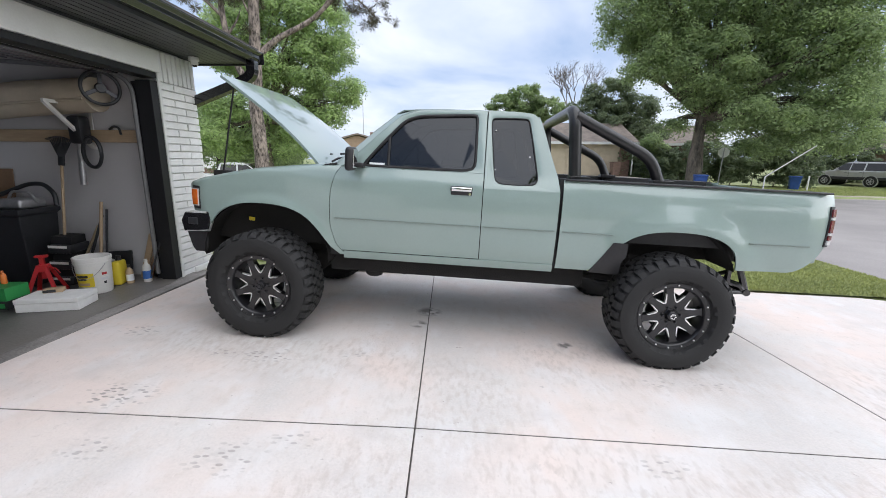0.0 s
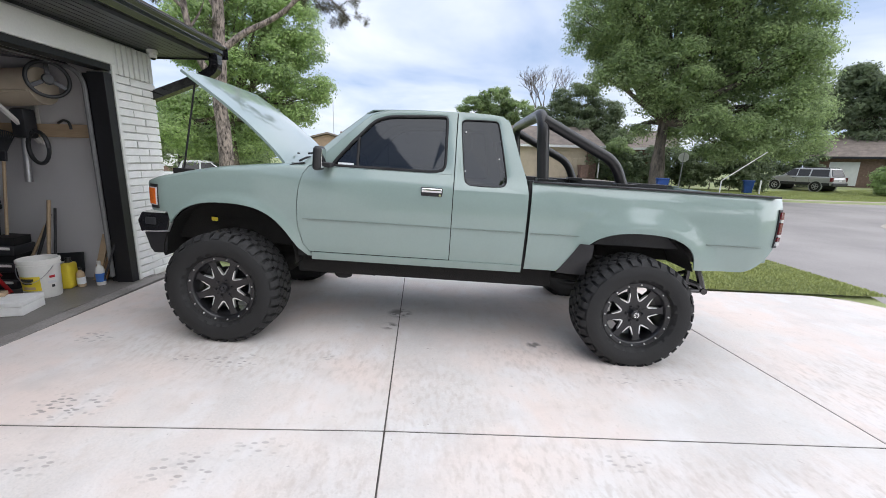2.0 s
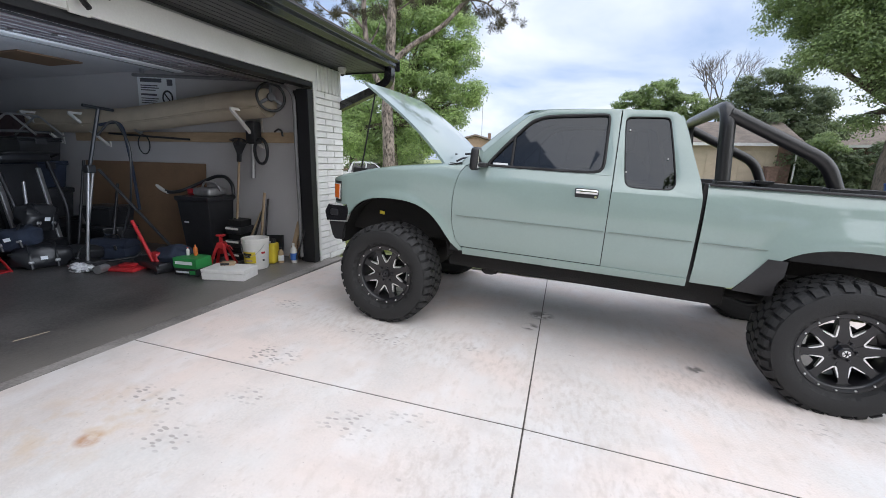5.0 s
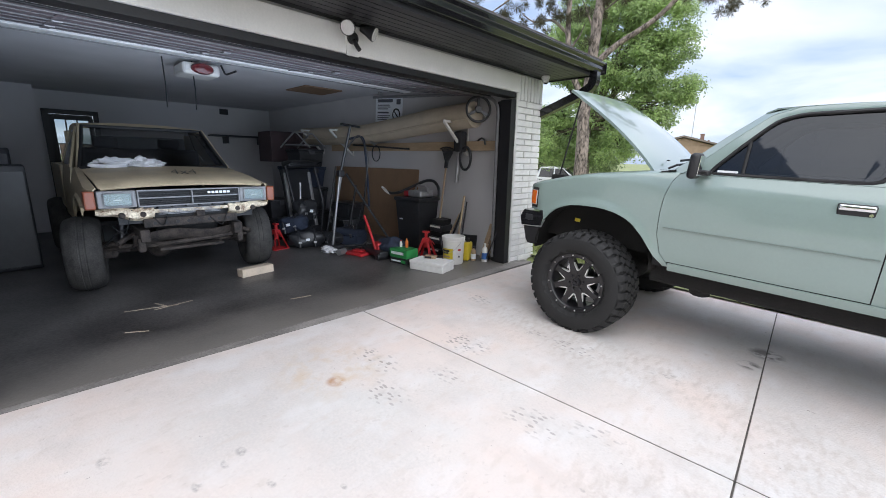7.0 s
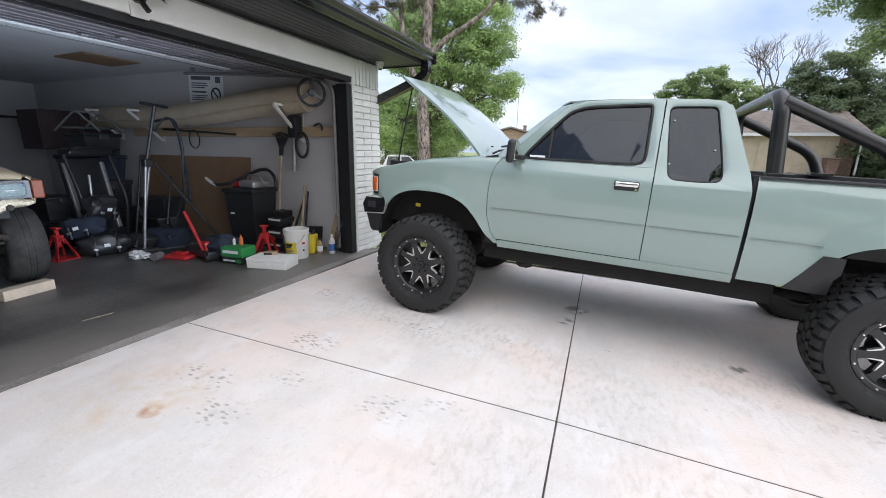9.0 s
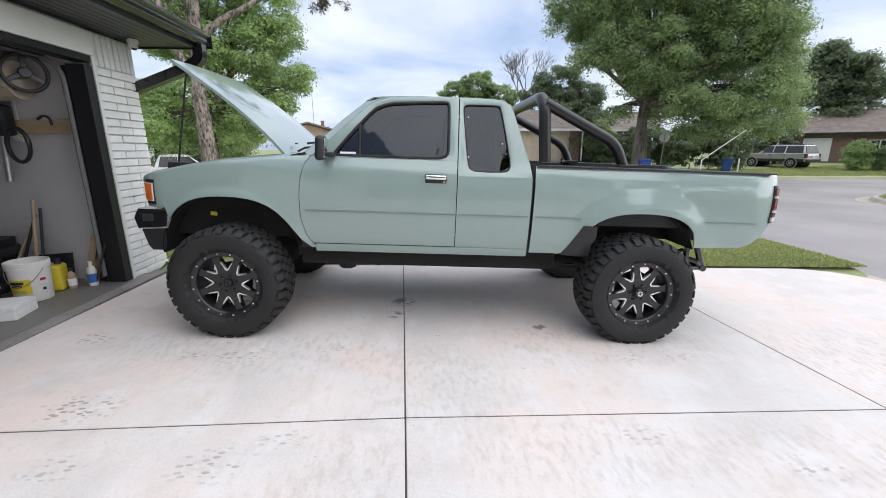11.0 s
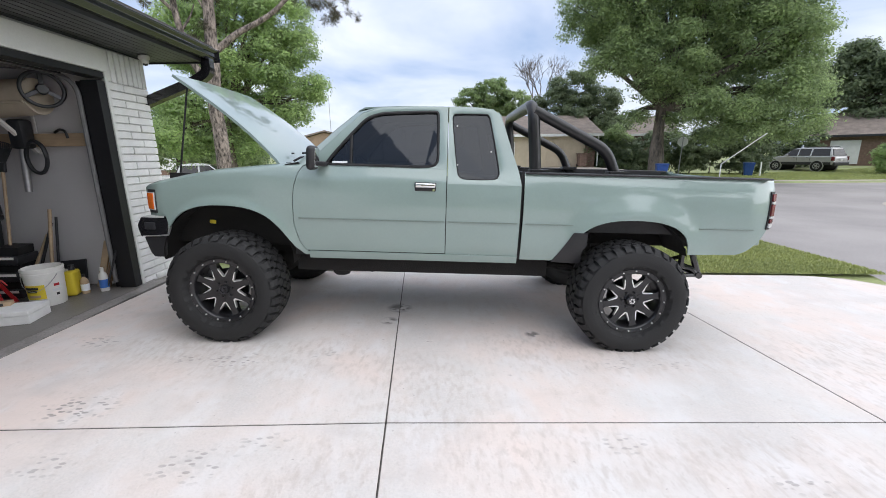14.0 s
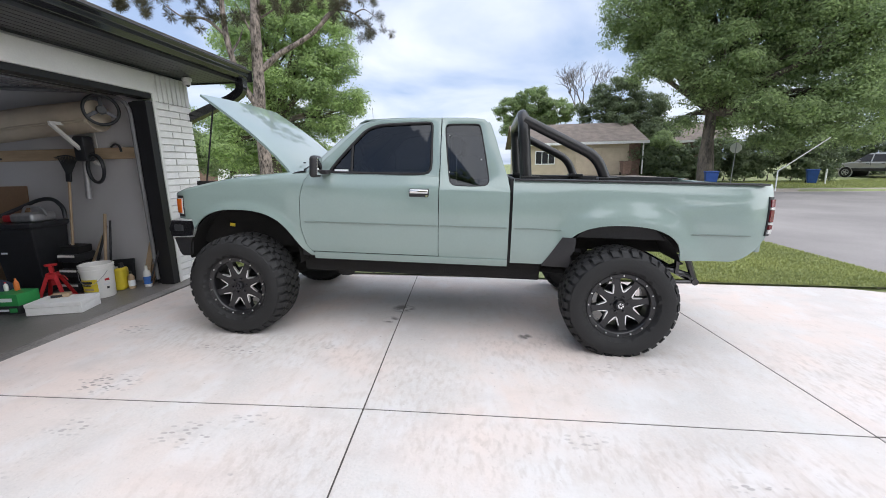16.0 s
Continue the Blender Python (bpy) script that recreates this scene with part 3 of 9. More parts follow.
def blades(name, x0, x1, y0, y1, n, h, seed, zoff=0.02, keep=None):
    """Tufts of grass as one mass."""
    rng = np.random.default_rng(seed)
    x, y = rng.uniform(x0, x1, n), rng.uniform(y0, y1, n)
    if keep is not None:
        k = keep(x, y)
        x, y = x[k], y[k]
    n = len(x)
    a = rng.uniform(0, 2 * np.pi, n)
    hh = h * rng.uniform(0.5, 1.2, n)
    z = land_z(x, y) + zoff
    pos = np.stack([x, y, z + hh * 0.5], 1)
    lean = rng.normal(0, 0.35, (n, 2))
    ay = np.stack([lean[:, 0] * hh, lean[:, 1] * hh, hh * 0.62], 1)
    ax = np.stack([np.cos(a), np.sin(a), 0 * a], 1) * (0.25 * h * rng.uniform(0.6, 1.2, n))[:, None]
    ob = quads(name, pos, ax, ay, "grass")
    return tagged(ob, "short green mown grass blades", "grass", kind="stuff")


blades("grass", 2.0, 6.85, 6.28, 9.5, 60000, 0.045, 1)
blades("grass", 2.32, 6.85, 5.945, 6.3, 8000, 0.045, 7)
blades("grass", -4, -1.42, 6.1, 9.4, 14000, 0.06, 9)
blades("grass", -4, 6.85, 9.4, 18.3, 45000, 0.07, 2)
blades("grass", 8, 42, 26.6, 36, 45000, 0.1, 3)
blades("grass", 15.8, 28, 4, 15.8, 30000, 0.08, 4, keep=lambda x, y: (x > 16.8) & ((x > 20) | (y < 12.4) | (np.hypot(x - 20, y - 12.6) < 3.2)))

# streets: the one in front along y, the side street along x
rows = [[(x, y, float(street_z(x, y))) for x in np.linspace(6.9, 16.8, 8)] for y in np.linspace(-60, 26.3, 50)]
structure(part("road", sheet(bmesh.new(), rows), "asphalt", smooth=60), "pale worn concrete residential street", "road")
for x0, x1, y0, n in ((-60, 6.9, 18.5, 30), (16.8, 120, 12.0, 60)):
    rows = [[(x, y, float(street_z(x, y))) for x in np.linspace(x0, x1, n)] for y in np.linspace(y0, 26.3, 8)]
    structure(part("road", sheet(bmesh.new(), rows), "asphalt", smooth=60), "pale worn concrete side street", "road")


def kerb(pts, label):
    """A kerb stone line with gutter along a path on the land."""
    bm = bmesh.new()
    rows = []
    pts = [Vector((*p, 0)) for p in pts]
    for i, p in enumerate(pts):
        d = (pts[min(i + 1, len(pts) - 1)] - pts[max(i - 1, 0)]).normalized()
        nrm = Vector((-d.y, d.x, 0))
        zt, zs = float(land_z(p.x, p.y)) + 0.028, float(street_z(p.x, p.y))
        rows.append([(*(p + nrm * a).xy, z) for a, z in ((0.16, zt - 0.1), (0.16, zt), (0.02, zt), (-0.02, zt - 0.03), (-0.06, zs + 0.03), (-0.1, zs + 0.012), (-0.45, zs + 0.008), (-0.45, zs - 0.1))])
    sheet(bm, rows)
    structure(part("kerb", bm, "kerb", smooth=50), label, "kerb")


def arc(cx, cy, r, a0, a1, n=9):
    return [(cx + r * math.cos(radians(a)), cy + r * math.sin(radians(a))) for a in np.linspace(a0, a1, n)]


kerb([(6.9, y) for y in np.linspace(7.0, 15.5, 12)] + arc(3.9, 15.5, 3, 0, 90) + [(x, 18.5) for x in np.linspace(2.8, -60, 24)], "pale concrete kerb along the front lawn")
kerb([(x, 16.0) for x in (100, 80, 60, 40, 30, 25, 22)] + arc(20, 12.6, 3.4, 90, 180) + [(16.6, y) for y in np.linspace(12, -40, 20)], "pale concrete kerb round the corner plot")
kerb([(x, 26.3) for x in np.linspace(-60, 110, 60)], "pale concrete kerb on the far side of the side street")

# garage floor and drive apron; slabs come last in the file
outdoors = set(bpy.data.objects)
structure(part("garage_floor", bbox(-9.6, -2.2, -1.6, 5.5, -0.25, -0.012), "slab"), "dark smooth concrete garage floor, dusty and oil stained", "floor")
structure(part("garage_threshold", bbox(-2.2, -2.06, -1.6, 5.6, -0.25, -0.013, 0.003), "threshold"), "worn grey concrete threshold strip at the garage door", "floor")
rows = []
for k in np.linspace(-1.0, 1.0, 13):
    x = 6.25 + 0.95 * k
    z = drive_z(x) - 0.012 if k < 0 else drive_z(6.25) + (street_z(7.25, 0) - drive_z(6.25)) * k - 0.012 * (1 - k)
    wide = 0.55 * max(0, k - 0.2) ** 1.5
    rows.append([(x, y, z) for y in ((-6.2 - wide, -3.1, 0, 3, 5.5, 5.95 + wide) if k >= 0 else (4.6, 4.8, 5.0, 5.2, 5.5, 5.95))])
structure(part("gutter_pan", sheet(bmesh.new(), rows), "kerb", smooth=40), "tan concrete gutter dipping to the street", "driveway")
kerb([(6.22, 6.02), (6.45, 6.1), (6.65, 6.3), (6.8, 6.6), (6.9, 7.0)], "rounded kerb return at the driveway mouth")

# ---- garage and house ----
WX, EY, CZ = -2.25, 5.295, 2.40  # front wall plane, right edge of the door opening, soffit and ceiling height
structure(part("wall_south", bbox(WX - 0.14, WX, -9, 0.42, -0.3, CZ), "white_brick"), "white painted brick front wall", "wall")
structure(part("wall_lintel", bbox(WX - 0.14, WX - 0.02, 0.42, EY, 2.107, CZ + 0.2), "drywall"), "plain wall over the garage door opening", "wall")
structure(part("wall_east", bbox(-9.7, WX - 0.15, 5.34, 5.78, -0.3, CZ + 0.019), "drywall"), "off-white painted garage side wall", "wall")
structure(part("wall_west", bbox(-9.7, WX - 0.15, -1.7, -1.55, -0.3, CZ + 0.019), "drywall"), "off-white painted garage side wall", "wall")
# back wall with a door opening
bm = bmesh.new()
for y0, y1, z0, z1 in ((-1.55, 1.36, -0.3, CZ + 0.019), (2.0, 5.34, -0.3, CZ + 0.019), (1.36, 2.0, 2.03, CZ + 0.019), (1.36, 2.0, -0.3, 0.0)):
    box(bm, -9.65, -9.5, y0, y1, z0, z1)
structure(part("wall_back", bm, "drywall"), "dim off-white garage back wall", "wall")
structure(part("wall_step", bbox(-9.49, -8.9, -1.5, 1.2, -0.012, CZ + 0.018), "drywall"), "boxed-out corner of the garage back wall", "wall")
structure(part("ceiling", bbox(-9.7, WX - 0.02, -1.7, 5.78, CZ + 0.02, CZ + 0.1), "ceiling"), "dim unfinished grey garage ceiling", "ceiling")
# header trim
structure(part("trim_header", bbox(WX + 0.002, WX + 0.035, -2, EY + 0.02, 2.165, 2.372, 0.004), "white_trim"), "off-white painted board over the garage door", "trim")
structure(part("trim_header_bracket", bbox(WX + 0.03, WX + 0.05, 2.82, 2.94, 2.15, 2.375, 0.004), "white_trim"), "off-white joint board on the header", "trim")
structure(part("trim_door_head", bbox(WX - 0.13, WX + 0.012, 0.42, EY - 0.005, 2.105, 2.163, 0.004), "black_trim"), "black painted garage door head frame", "trim")
structure(part("trim_door_jamb", bbox(WX - 0.15, WX + 0.012, EY - 0.105, EY - 0.004, -0.012, 2.078, 0.004), "black_trim"), "black painted garage door jamb, scuffed at the edge", "trim")
structure(part("trim_door_jamb_west", bbox(WX - 0.13, WX + 0.012, 0.42, 0.54, -0.012, 2.078, 0.004), "black_trim"), "black painted garage door jamb", "trim")
structure(part("trim_jamb_return", bbox(WX - 0.22, WX - 0.155, EY - 0.075, EY + 0.005, -0.012, 2.07, 0.003), "black_trim"), "black weather strip behind the jamb", "trim")
structure(part("trim_brick_edge", bbox(WX + 0.002, WX + 0.022, EY - 0.002, EY + 0.035, -0.015, 2.33, 0.003), "white_trim"), "white bead between jamb and brick, chipped", "trim")

# brick pier: core here, bricks last in the file
pier = structure(thing("wall_pier", "white painted brick pier beside the garage door", "wall"), "white painted brick pier beside the garage door", "wall")
part("core", bbox(WX - 0.15, WX - 0.022, EY + 0.012, 5.92, -0.3, CZ), "mortar", pier, "recessed white painted mortar")

# soffit, gutter, roof
EX, ECY = -1.57, 6.06
bm = bmesh.new()
k = 0
x = WX - 0.02
while x < EX - 0.06:
    w = 0.076
    box(bm, x, min(x + w - 0.008, EX - 0.05), -9, ECY, CZ + 0.006, CZ + 0.03)
    box(bm, x + w - 0.008, x + w, -9, ECY, CZ + 0.018, CZ + 0.03)
    x += w
structure(part("soffit", bm, "soffit"), "black grooved metal soffit under the eave", "soffit")
structure(part("soffit_side", bbox(-9.7, WX - 0.03, 5.79, ECY, CZ + 0.006, CZ + 0.03), "soffit"), "black soffit under the side eave", "soffit")
structure(part("fascia", bbox(EX - 0.05, EX - 0.03, -9, ECY + 0.01, CZ - 0.02, CZ + 0.16), "soffit"), "black fascia board", "fascia")
structure(part("fascia_side", bbox(-9.7, EX - 0.05, ECY, ECY + 0.02, CZ - 0.01, CZ + 0.16), "soffit"), "black side fascia board", "fascia")
gutter = thing("gutter", "black metal rain gutter along the eave with downspout", "gutter")
bm = bmesh.new()
prism(bm, [(EX - 0.028, CZ + 0.01), (EX + 0.03, CZ + 0.01), (EX + 0.06, CZ + 0.05), (EX + 0.06, CZ + 0.09), (EX + 0.085, CZ + 0.12), (EX + 0.085, CZ + 0.135), (EX + 0.07, CZ + 0.135), (EX - 0.028, CZ + 0.12)], "y", -9, ECY + 0.04)
part("trough", bm, "gloss_black", gutter, smooth=30, bevel=0.004)
part("end_cap", bbox(EX - 0.03, EX + 0.088, ECY + 0.04, ECY + 0.046, CZ + 0.005, CZ + 0.14, 0.002), "gloss_black", gutter)
bm = bmesh.new()
tube(bm, bend([(EX + 0.01, 5.96, CZ + 0.02), (EX + 0.01, 5.96, CZ - 0.13), (EX - 0.12, 5.94, CZ - 0.22), (WX - 0.05, 5.93, 1.95), (WX - 0.3, 5.93, 1.82)], 0.06, 5), 0.07, 4)
part("downspout", bm, "gloss_black", gutter, "black downspout elbow running back to the wall", smooth=40)
bm = bmesh.new()
RZ = CZ + 0.16
prism(bm, [(EX - 0.06, RZ), (EX + 0.03, RZ - 0.01), (EX + 0.03, RZ + 0.02), (-6.0, RZ + 1.75), (-6.0, RZ + 1.72)], "y", -9.0, ECY + 0.03)
structure(part("roof", bm, "shingle"), "dark shingled low roof over the garage", "roof")
bm = bmesh.new()
prism(bm, [(-6.0, RZ + 1.75), (-6.0, RZ + 1.72), (-10.4, RZ), (-10.4, RZ + 0.02)], "y", -9.0, ECY + 0.03)
structure(part("roof_back", bm, "shingle"), "dark shingled low roof over the garage", "roof")
bm = bmesh.new()
prism(bm, [(EX - 0.08, RZ), (-10.3, RZ), (-6.0, RZ + 1.7)], "y", 5.8, 5.84)
structure(part("gable", bm, "white_trim"), "plain gable over the garage side wall", "gable")

# security camera, flood light
cam_thing = thing("security_camera", "small white dome security camera under the black soffit", "camera", m=pose(-2.10, 5.72, CZ))
bm = bmesh.new()
lathe(bm, [(0.0, 0.004), (0.05, 0.004), (0.055, -0.02), (0.05, -0.035), (0.0, -0.036)], 20)
part("base", bm, "white_plastic", cam_thing, smooth=40)
bm = bmesh.new()
bmesh.ops.create_uvsphere(bm, u_segments=20, v_segments=12, radius=0.042)
part("dome", bm, "white_plastic", cam_thing, smooth=60, m=pose(0, 0, -0.055))
bm = bmesh.new()
lathe(bm, [(0.0, 0.0), (0.022, 0.0), (0.024, -0.012), (0.0, -0.014)], 16)
part("lens", bm, "gloss_black", cam_thing, smooth=40, m=pose(0.02, -0.022, -0.078, 35, 35, 0))

flood = thing("flood_light", "round white and black twin flood light on the header", "lamp", m=pose(WX + 0.05, 2.87, 2.28))
bm = bmesh.new()
lathe(bm, [(0, 0), (0.045, 0), (0.045, 0.03), (0, 0.032)], 20, "x")
part("mount", bm, "black", flood, smooth=40)
for name, dy, rz, mat in (("lamp_head", -0.075, -50, "white_plastic"), ("lamp_head", 0.085, 40, "black")):
    bm = bmesh.new()
    lathe(bm, [(0.0, -0.05), (0.03, -0.05), (0.04, 0.0), (0.058, 0.055), (0.06, 0.07), (0.0, 0.068)], 20, "x")
    hd = part(name, bm, "black", flood, smooth=40, m=pose(0.09, dy, 0.06, 0, 25, rz))
    bm = bmesh.new()
    lathe(bm, [(0.0, 0.071), (0.054, 0.071), (0.05, 0.078), (0, 0.08)], 20, "x")
    part("lens", bm, "white_lens", hd, smooth=40)
bm = bmesh.new()
tube(bm, bend([(0.03, 0, -0.02), (0.07, 0, -0.07), (0.09, 0.01, -0.1)], 0.02), 0.018, 8)
part("sensor", bm, "black", flood, smooth=40)

# raised sectional door
door = thing("sectional_garage_door", "raised mauve-grey steel sectional garage door with pale struts", "garage door")
DZ = 2.125
for i in range(3):
    x1, z1 = WX - 0.3 - i * 0.54, DZ + i * 0.075
    lift = pose(x1, 0, z1, 0, 7.9, 0)
    part("panel", bbox(-0.54, 0, 0.55, EY - 0.15, 0, 0.03, 0.005, 2, lift), "door_panel", door)
    part("lip", bbox(-0.035, -0.012, 0.56, EY - 0.16, -0.012, -0.001, 0.003, 2, lift), "grille_grey", door, "thin pale panel lip")
    part("lip", bbox(-0.30, -0.285, 0.56, EY - 0.16, -0.008, -0.001, 0.003, 2, lift), "grille_grey", door, "thin pale panel lip")
    for yy in (1.15, 2.2, 3.25, 4.3):
        part("stile", bbox(-0.53, -0.04, yy - 0.03, yy + 0.03, -0.006, -0.001, 0.002, 2, lift), "door_panel", door)
        part("hinge", bbox(-0.57, -0.49, yy - 0.03, yy + 0.03, -0.02, -0.007, 0.004, 2, lift), "steel", door)
part("strut", bbox(WX - 1.93, WX - 1.80, 0.56, EY - 0.16, DZ + 0.19, DZ + 0.215, 0.008), "white_paint", door, "pale rear edge strut")
part("strut", bbox(WX - 1.99, WX - 1.965, 0.56, EY - 0.16, DZ + 0.19, DZ + 0.255, 0.006), "grille_grey", door, "pale rear edge strut")
part("bottom_rail", bbox(WX - 0.299, WX - 0.27, 0.55, EY - 0.15, DZ + 0.0, DZ + 0.035, 0.006), "black_trim", door, "black rubber bottom seal")
for yy in (0.5, EY - 0.1):
    bm = bmesh.new()
    tube(bm, bend([(WX - 0.19, yy, 0.05), (WX - 0.19, yy, DZ - 0.06), (WX - 0.5, yy, DZ + 0.06), (-5.05, yy, DZ + 0.215)], 0.3, 8), 0.022, 8)
    part("track", bm, "grille_grey", door, "galvanised roller track", smooth=40)
    part("hanger", bbox(-4.9, -4.86, yy - 0.02, yy + 0.02, DZ + 0.23, CZ + 0.01), "steel", door)
opener = thing("garage_door_opener", "white garage door opener with a red lens under the ceiling", "opener", m=pose(-4.95, 2.51, 2.255))
part("housing", bbox(-0.2, 0.2, -0.2, 0.2, 0.0, 0.13, 0.035, 3), "white_plastic", opener)
bm = bmesh.new()
lathe(bm, [(0.0, -0.02), (0.09, -0.015), (0.1, 0.03), (0.085, 0.06), (0, 0.075)], 24, "x")
part("light_cover", bm, "red_lens", opener, "red light cover", smooth=50, m=pose(0.19, 0, 0.065) @ Matrix.Diagonal((1, 1.25, 0.62, 1)))
part("rail", bbox(0.2, 2.2, -0.025, 0.025, 0.115, 0.14, 0.004), "steel", opener)
part("arm", tube(bmesh.new(), bend([(0.35, 0.16, 0.11), (0.3, 0.22, 0.02), (0.42, 0.3, 0.06)], 0.03), 0.012, 6), "dark_steel", opener, "bent black lift arm", smooth=50)
for yy in (-0.1, 0.1):
    part("hanger", bbox(-0.02, 0.0, yy - 0.012, yy + 0.012, 0.13, 0.165), "steel", opener)
for yy in (2.1, 2.4):
    cord = thing("pull_cord", "thin dark hanging pull cord", "cord", "hanging cords", pose(-4.9, yy + 0.05, CZ + 0.02))
    bm = bmesh.new()
    tube(bm, [(0, 0, 0), (0, 0.01, -0.3), (0, 0.0, -0.55)], 0.008, 6)
    part("rope", bm, "dark_plastic", cord)
# back door with a window
bd = structure(thing("door_back", "dark framed back door with a bright gridded window", "door"), "dark framed back door with a bright gridded window", "door")
for y0, y1, z0, z1 in ((1.28, 1.37, 0, 2.1), (1.98, 2.06, 0, 2.1), (1.28, 2.06, 2.02, 2.1)):
    part("door_frame", bbox(-9.5, -9.44, y0, y1, z0, z1, 0.004), "black_trim", bd)
part("door_leaf", bbox(-9.56, -9.52, 1.37, 1.98, 0.0, 0.62, 0.004), "black_trim", bd)
for y0, y1, z0, z1 in ((1.37, 1.44, 0.62, 2.02), (1.91, 1.98, 0.62, 2.02), (1.44, 1.91, 1.93, 2.02)):
    part("door_stile", bbox(-9.56, -9.52, y0, y1, z0, z1, 0.004), "black_trim", bd)
for yy in (1.59, 1.75):
    part("glazing_bar", bbox(-9.555, -9.525, yy - 0.01, yy + 0.01, 0.62, 1.93), "black_trim", bd)
for zz in (1.05, 1.5):
    part("glazing_bar", bbox(-9.553, -9.527, 1.44, 1.91, zz - 0.01, zz + 0.01), "black_trim", bd)
part("pane", bbox(-9.542, -9.538, 1.44, 1.91, 0.62, 1.93), "clear", bd).visible_shadow = False
fence = thing("garden_fence", "reddish brown board fence outside the back door", "fence")
for i in range(14):
    part("board", bbox(-12.6, -12.57, 0.2 + i * 0.16, 0.35 + i * 0.16, -0.1, 1.55, 0.004), "brown_brick", fence)

GARAGE = set(bpy.data.objects) - outdoors

# ---- green pickup ----
def frame_matrix(o, yaw, slope):
    ex = Vector((math.cos(yaw), math.sin(yaw), slope * math.cos(yaw))).normalized()
    ey = Vector((-math.sin(yaw), math.cos(yaw), -slope * math.sin(yaw))).normalized()
    ez = ex.cross(ey).normalized()
    ey = ez.cross(ex)
    m = Matrix((ex, ey, ez)).transposed().to_4x4()
    m.translation = o
    return m


TRUCK = frame_matrix((-0.636, 4.03, drive_z(-0.636) - 0.041), radians(-2.42), SLOPE - 0.0075)
truck = thing("pickup_truck", "sage green lifted extended-cab pickup truck with open bonnet", "truck", m=TRUCK)
YC = 0.92  # centre line of the truck
SIDE = ((0.66, 0.15), (0.72, 0.125), (0.80, 0.105), (0.9, 0.095), (1.0, 0.0885), (1.1, 0.086), (1.2, 0.09), (1.3, 0.103), (1.38, 0.13), (1.6, 0.18), (1.8, 0.235), (1.9, 0.27))


def side_y(z):
    return float(np.interp(z, [a for a, _ in SIDE], [b for _, b in SIDE]))


def flare(x, z, cx, cz, r, reach, amount):
    d = math.hypot((x - cx) * 0.92, z - cz) - r
    return amount * (1 - float(smooth_step(0, reach, max(d, 0)))) if -0.1 < d < reach else 0.0


def body_y(x, z):
    y = side_y(z)
    y -= flare(x, z, 0.0, 0.62, 0.46, 0.09, 0.022)
    y -= flare(x, z, 3.09, 0.62, 0.44, 0.2, 0.032)
    # the nose and the tail draw in
    y += 0.06 * max(0.0, (-0.45 - x) / 0.16) ** 2
    y += 0.05 * max(0.0, (x - 3.9) / 0.2) ** 2
    return y


def mirrored(p, flip):
    return (p[0], 2 * YC - p[1], p[2]) if flip else p


def side_panel(name, xl, xr, zb, zt, nx, zs, shoulder=(), flip=False, label="", parent=None):
    """A body panel between two upright edges xl(z), xr(z) and two long edges zb(x), zt(x)."""
    xm0, xm1 = xl(1.0), xr(1.0)
    rows = []
    for j in range(zs + 1):
        row = []
        for i in range(nx + 1):
            u = i / nx
            x0 = xm0 + (xm1 - xm0) * u
            z = zb(x0) + (zt(x0) - zb(x0)) * j / zs
            x = xl(z) + (xr(z) - xl(z)) * u
            row.append(mirrored((x, body_y(x, z), z), flip))
        rows.append(row)
    for dy, dz in shoulder:
        rows.append([mirrored((p[0], (2 * YC - p[1] if flip else p[1]) + dy, p[2] + dz), flip) for p in rows[zs]])
    return part(name, sheet(bmesh.new(), rows), "paint", parent or truck, label, smooth=35, thick=0.012)


def curve_of(pairs):
    a, b = [p[0] for p in pairs], [p[1] for p in pairs]
    return lambda v: float(np.interp(v, a, b))


def front_arch(x):
    if x < -0.44:
        return 0.985
    k = abs(x + 0.01) / 0.478
    z = 0.66 + 0.42 * (1 - min(k, 1) ** 2.5) ** (1 / 2.5) if k < 1 else 0.71
    return max(z, 0.71)


def rear_arch(x):
    if x < 2.50:
        return 0.715
    if x < 2.63:
        return 0.715 + (x - 2.50) / 0.13 * 0.225
    k = abs(x - 3.08) / 0.43
    z = 0.80 + 0.25 * (1 - min(k, 1) ** 2.4) ** (1 / 2.4) if k < 1 else 0.80
    if x < 2.72:
        return max(z, 0.94)
    return z if x < 3.87 else max(z, 0.80 + 0.17 * ((x - 3.87) / 0.225) ** 2.2)


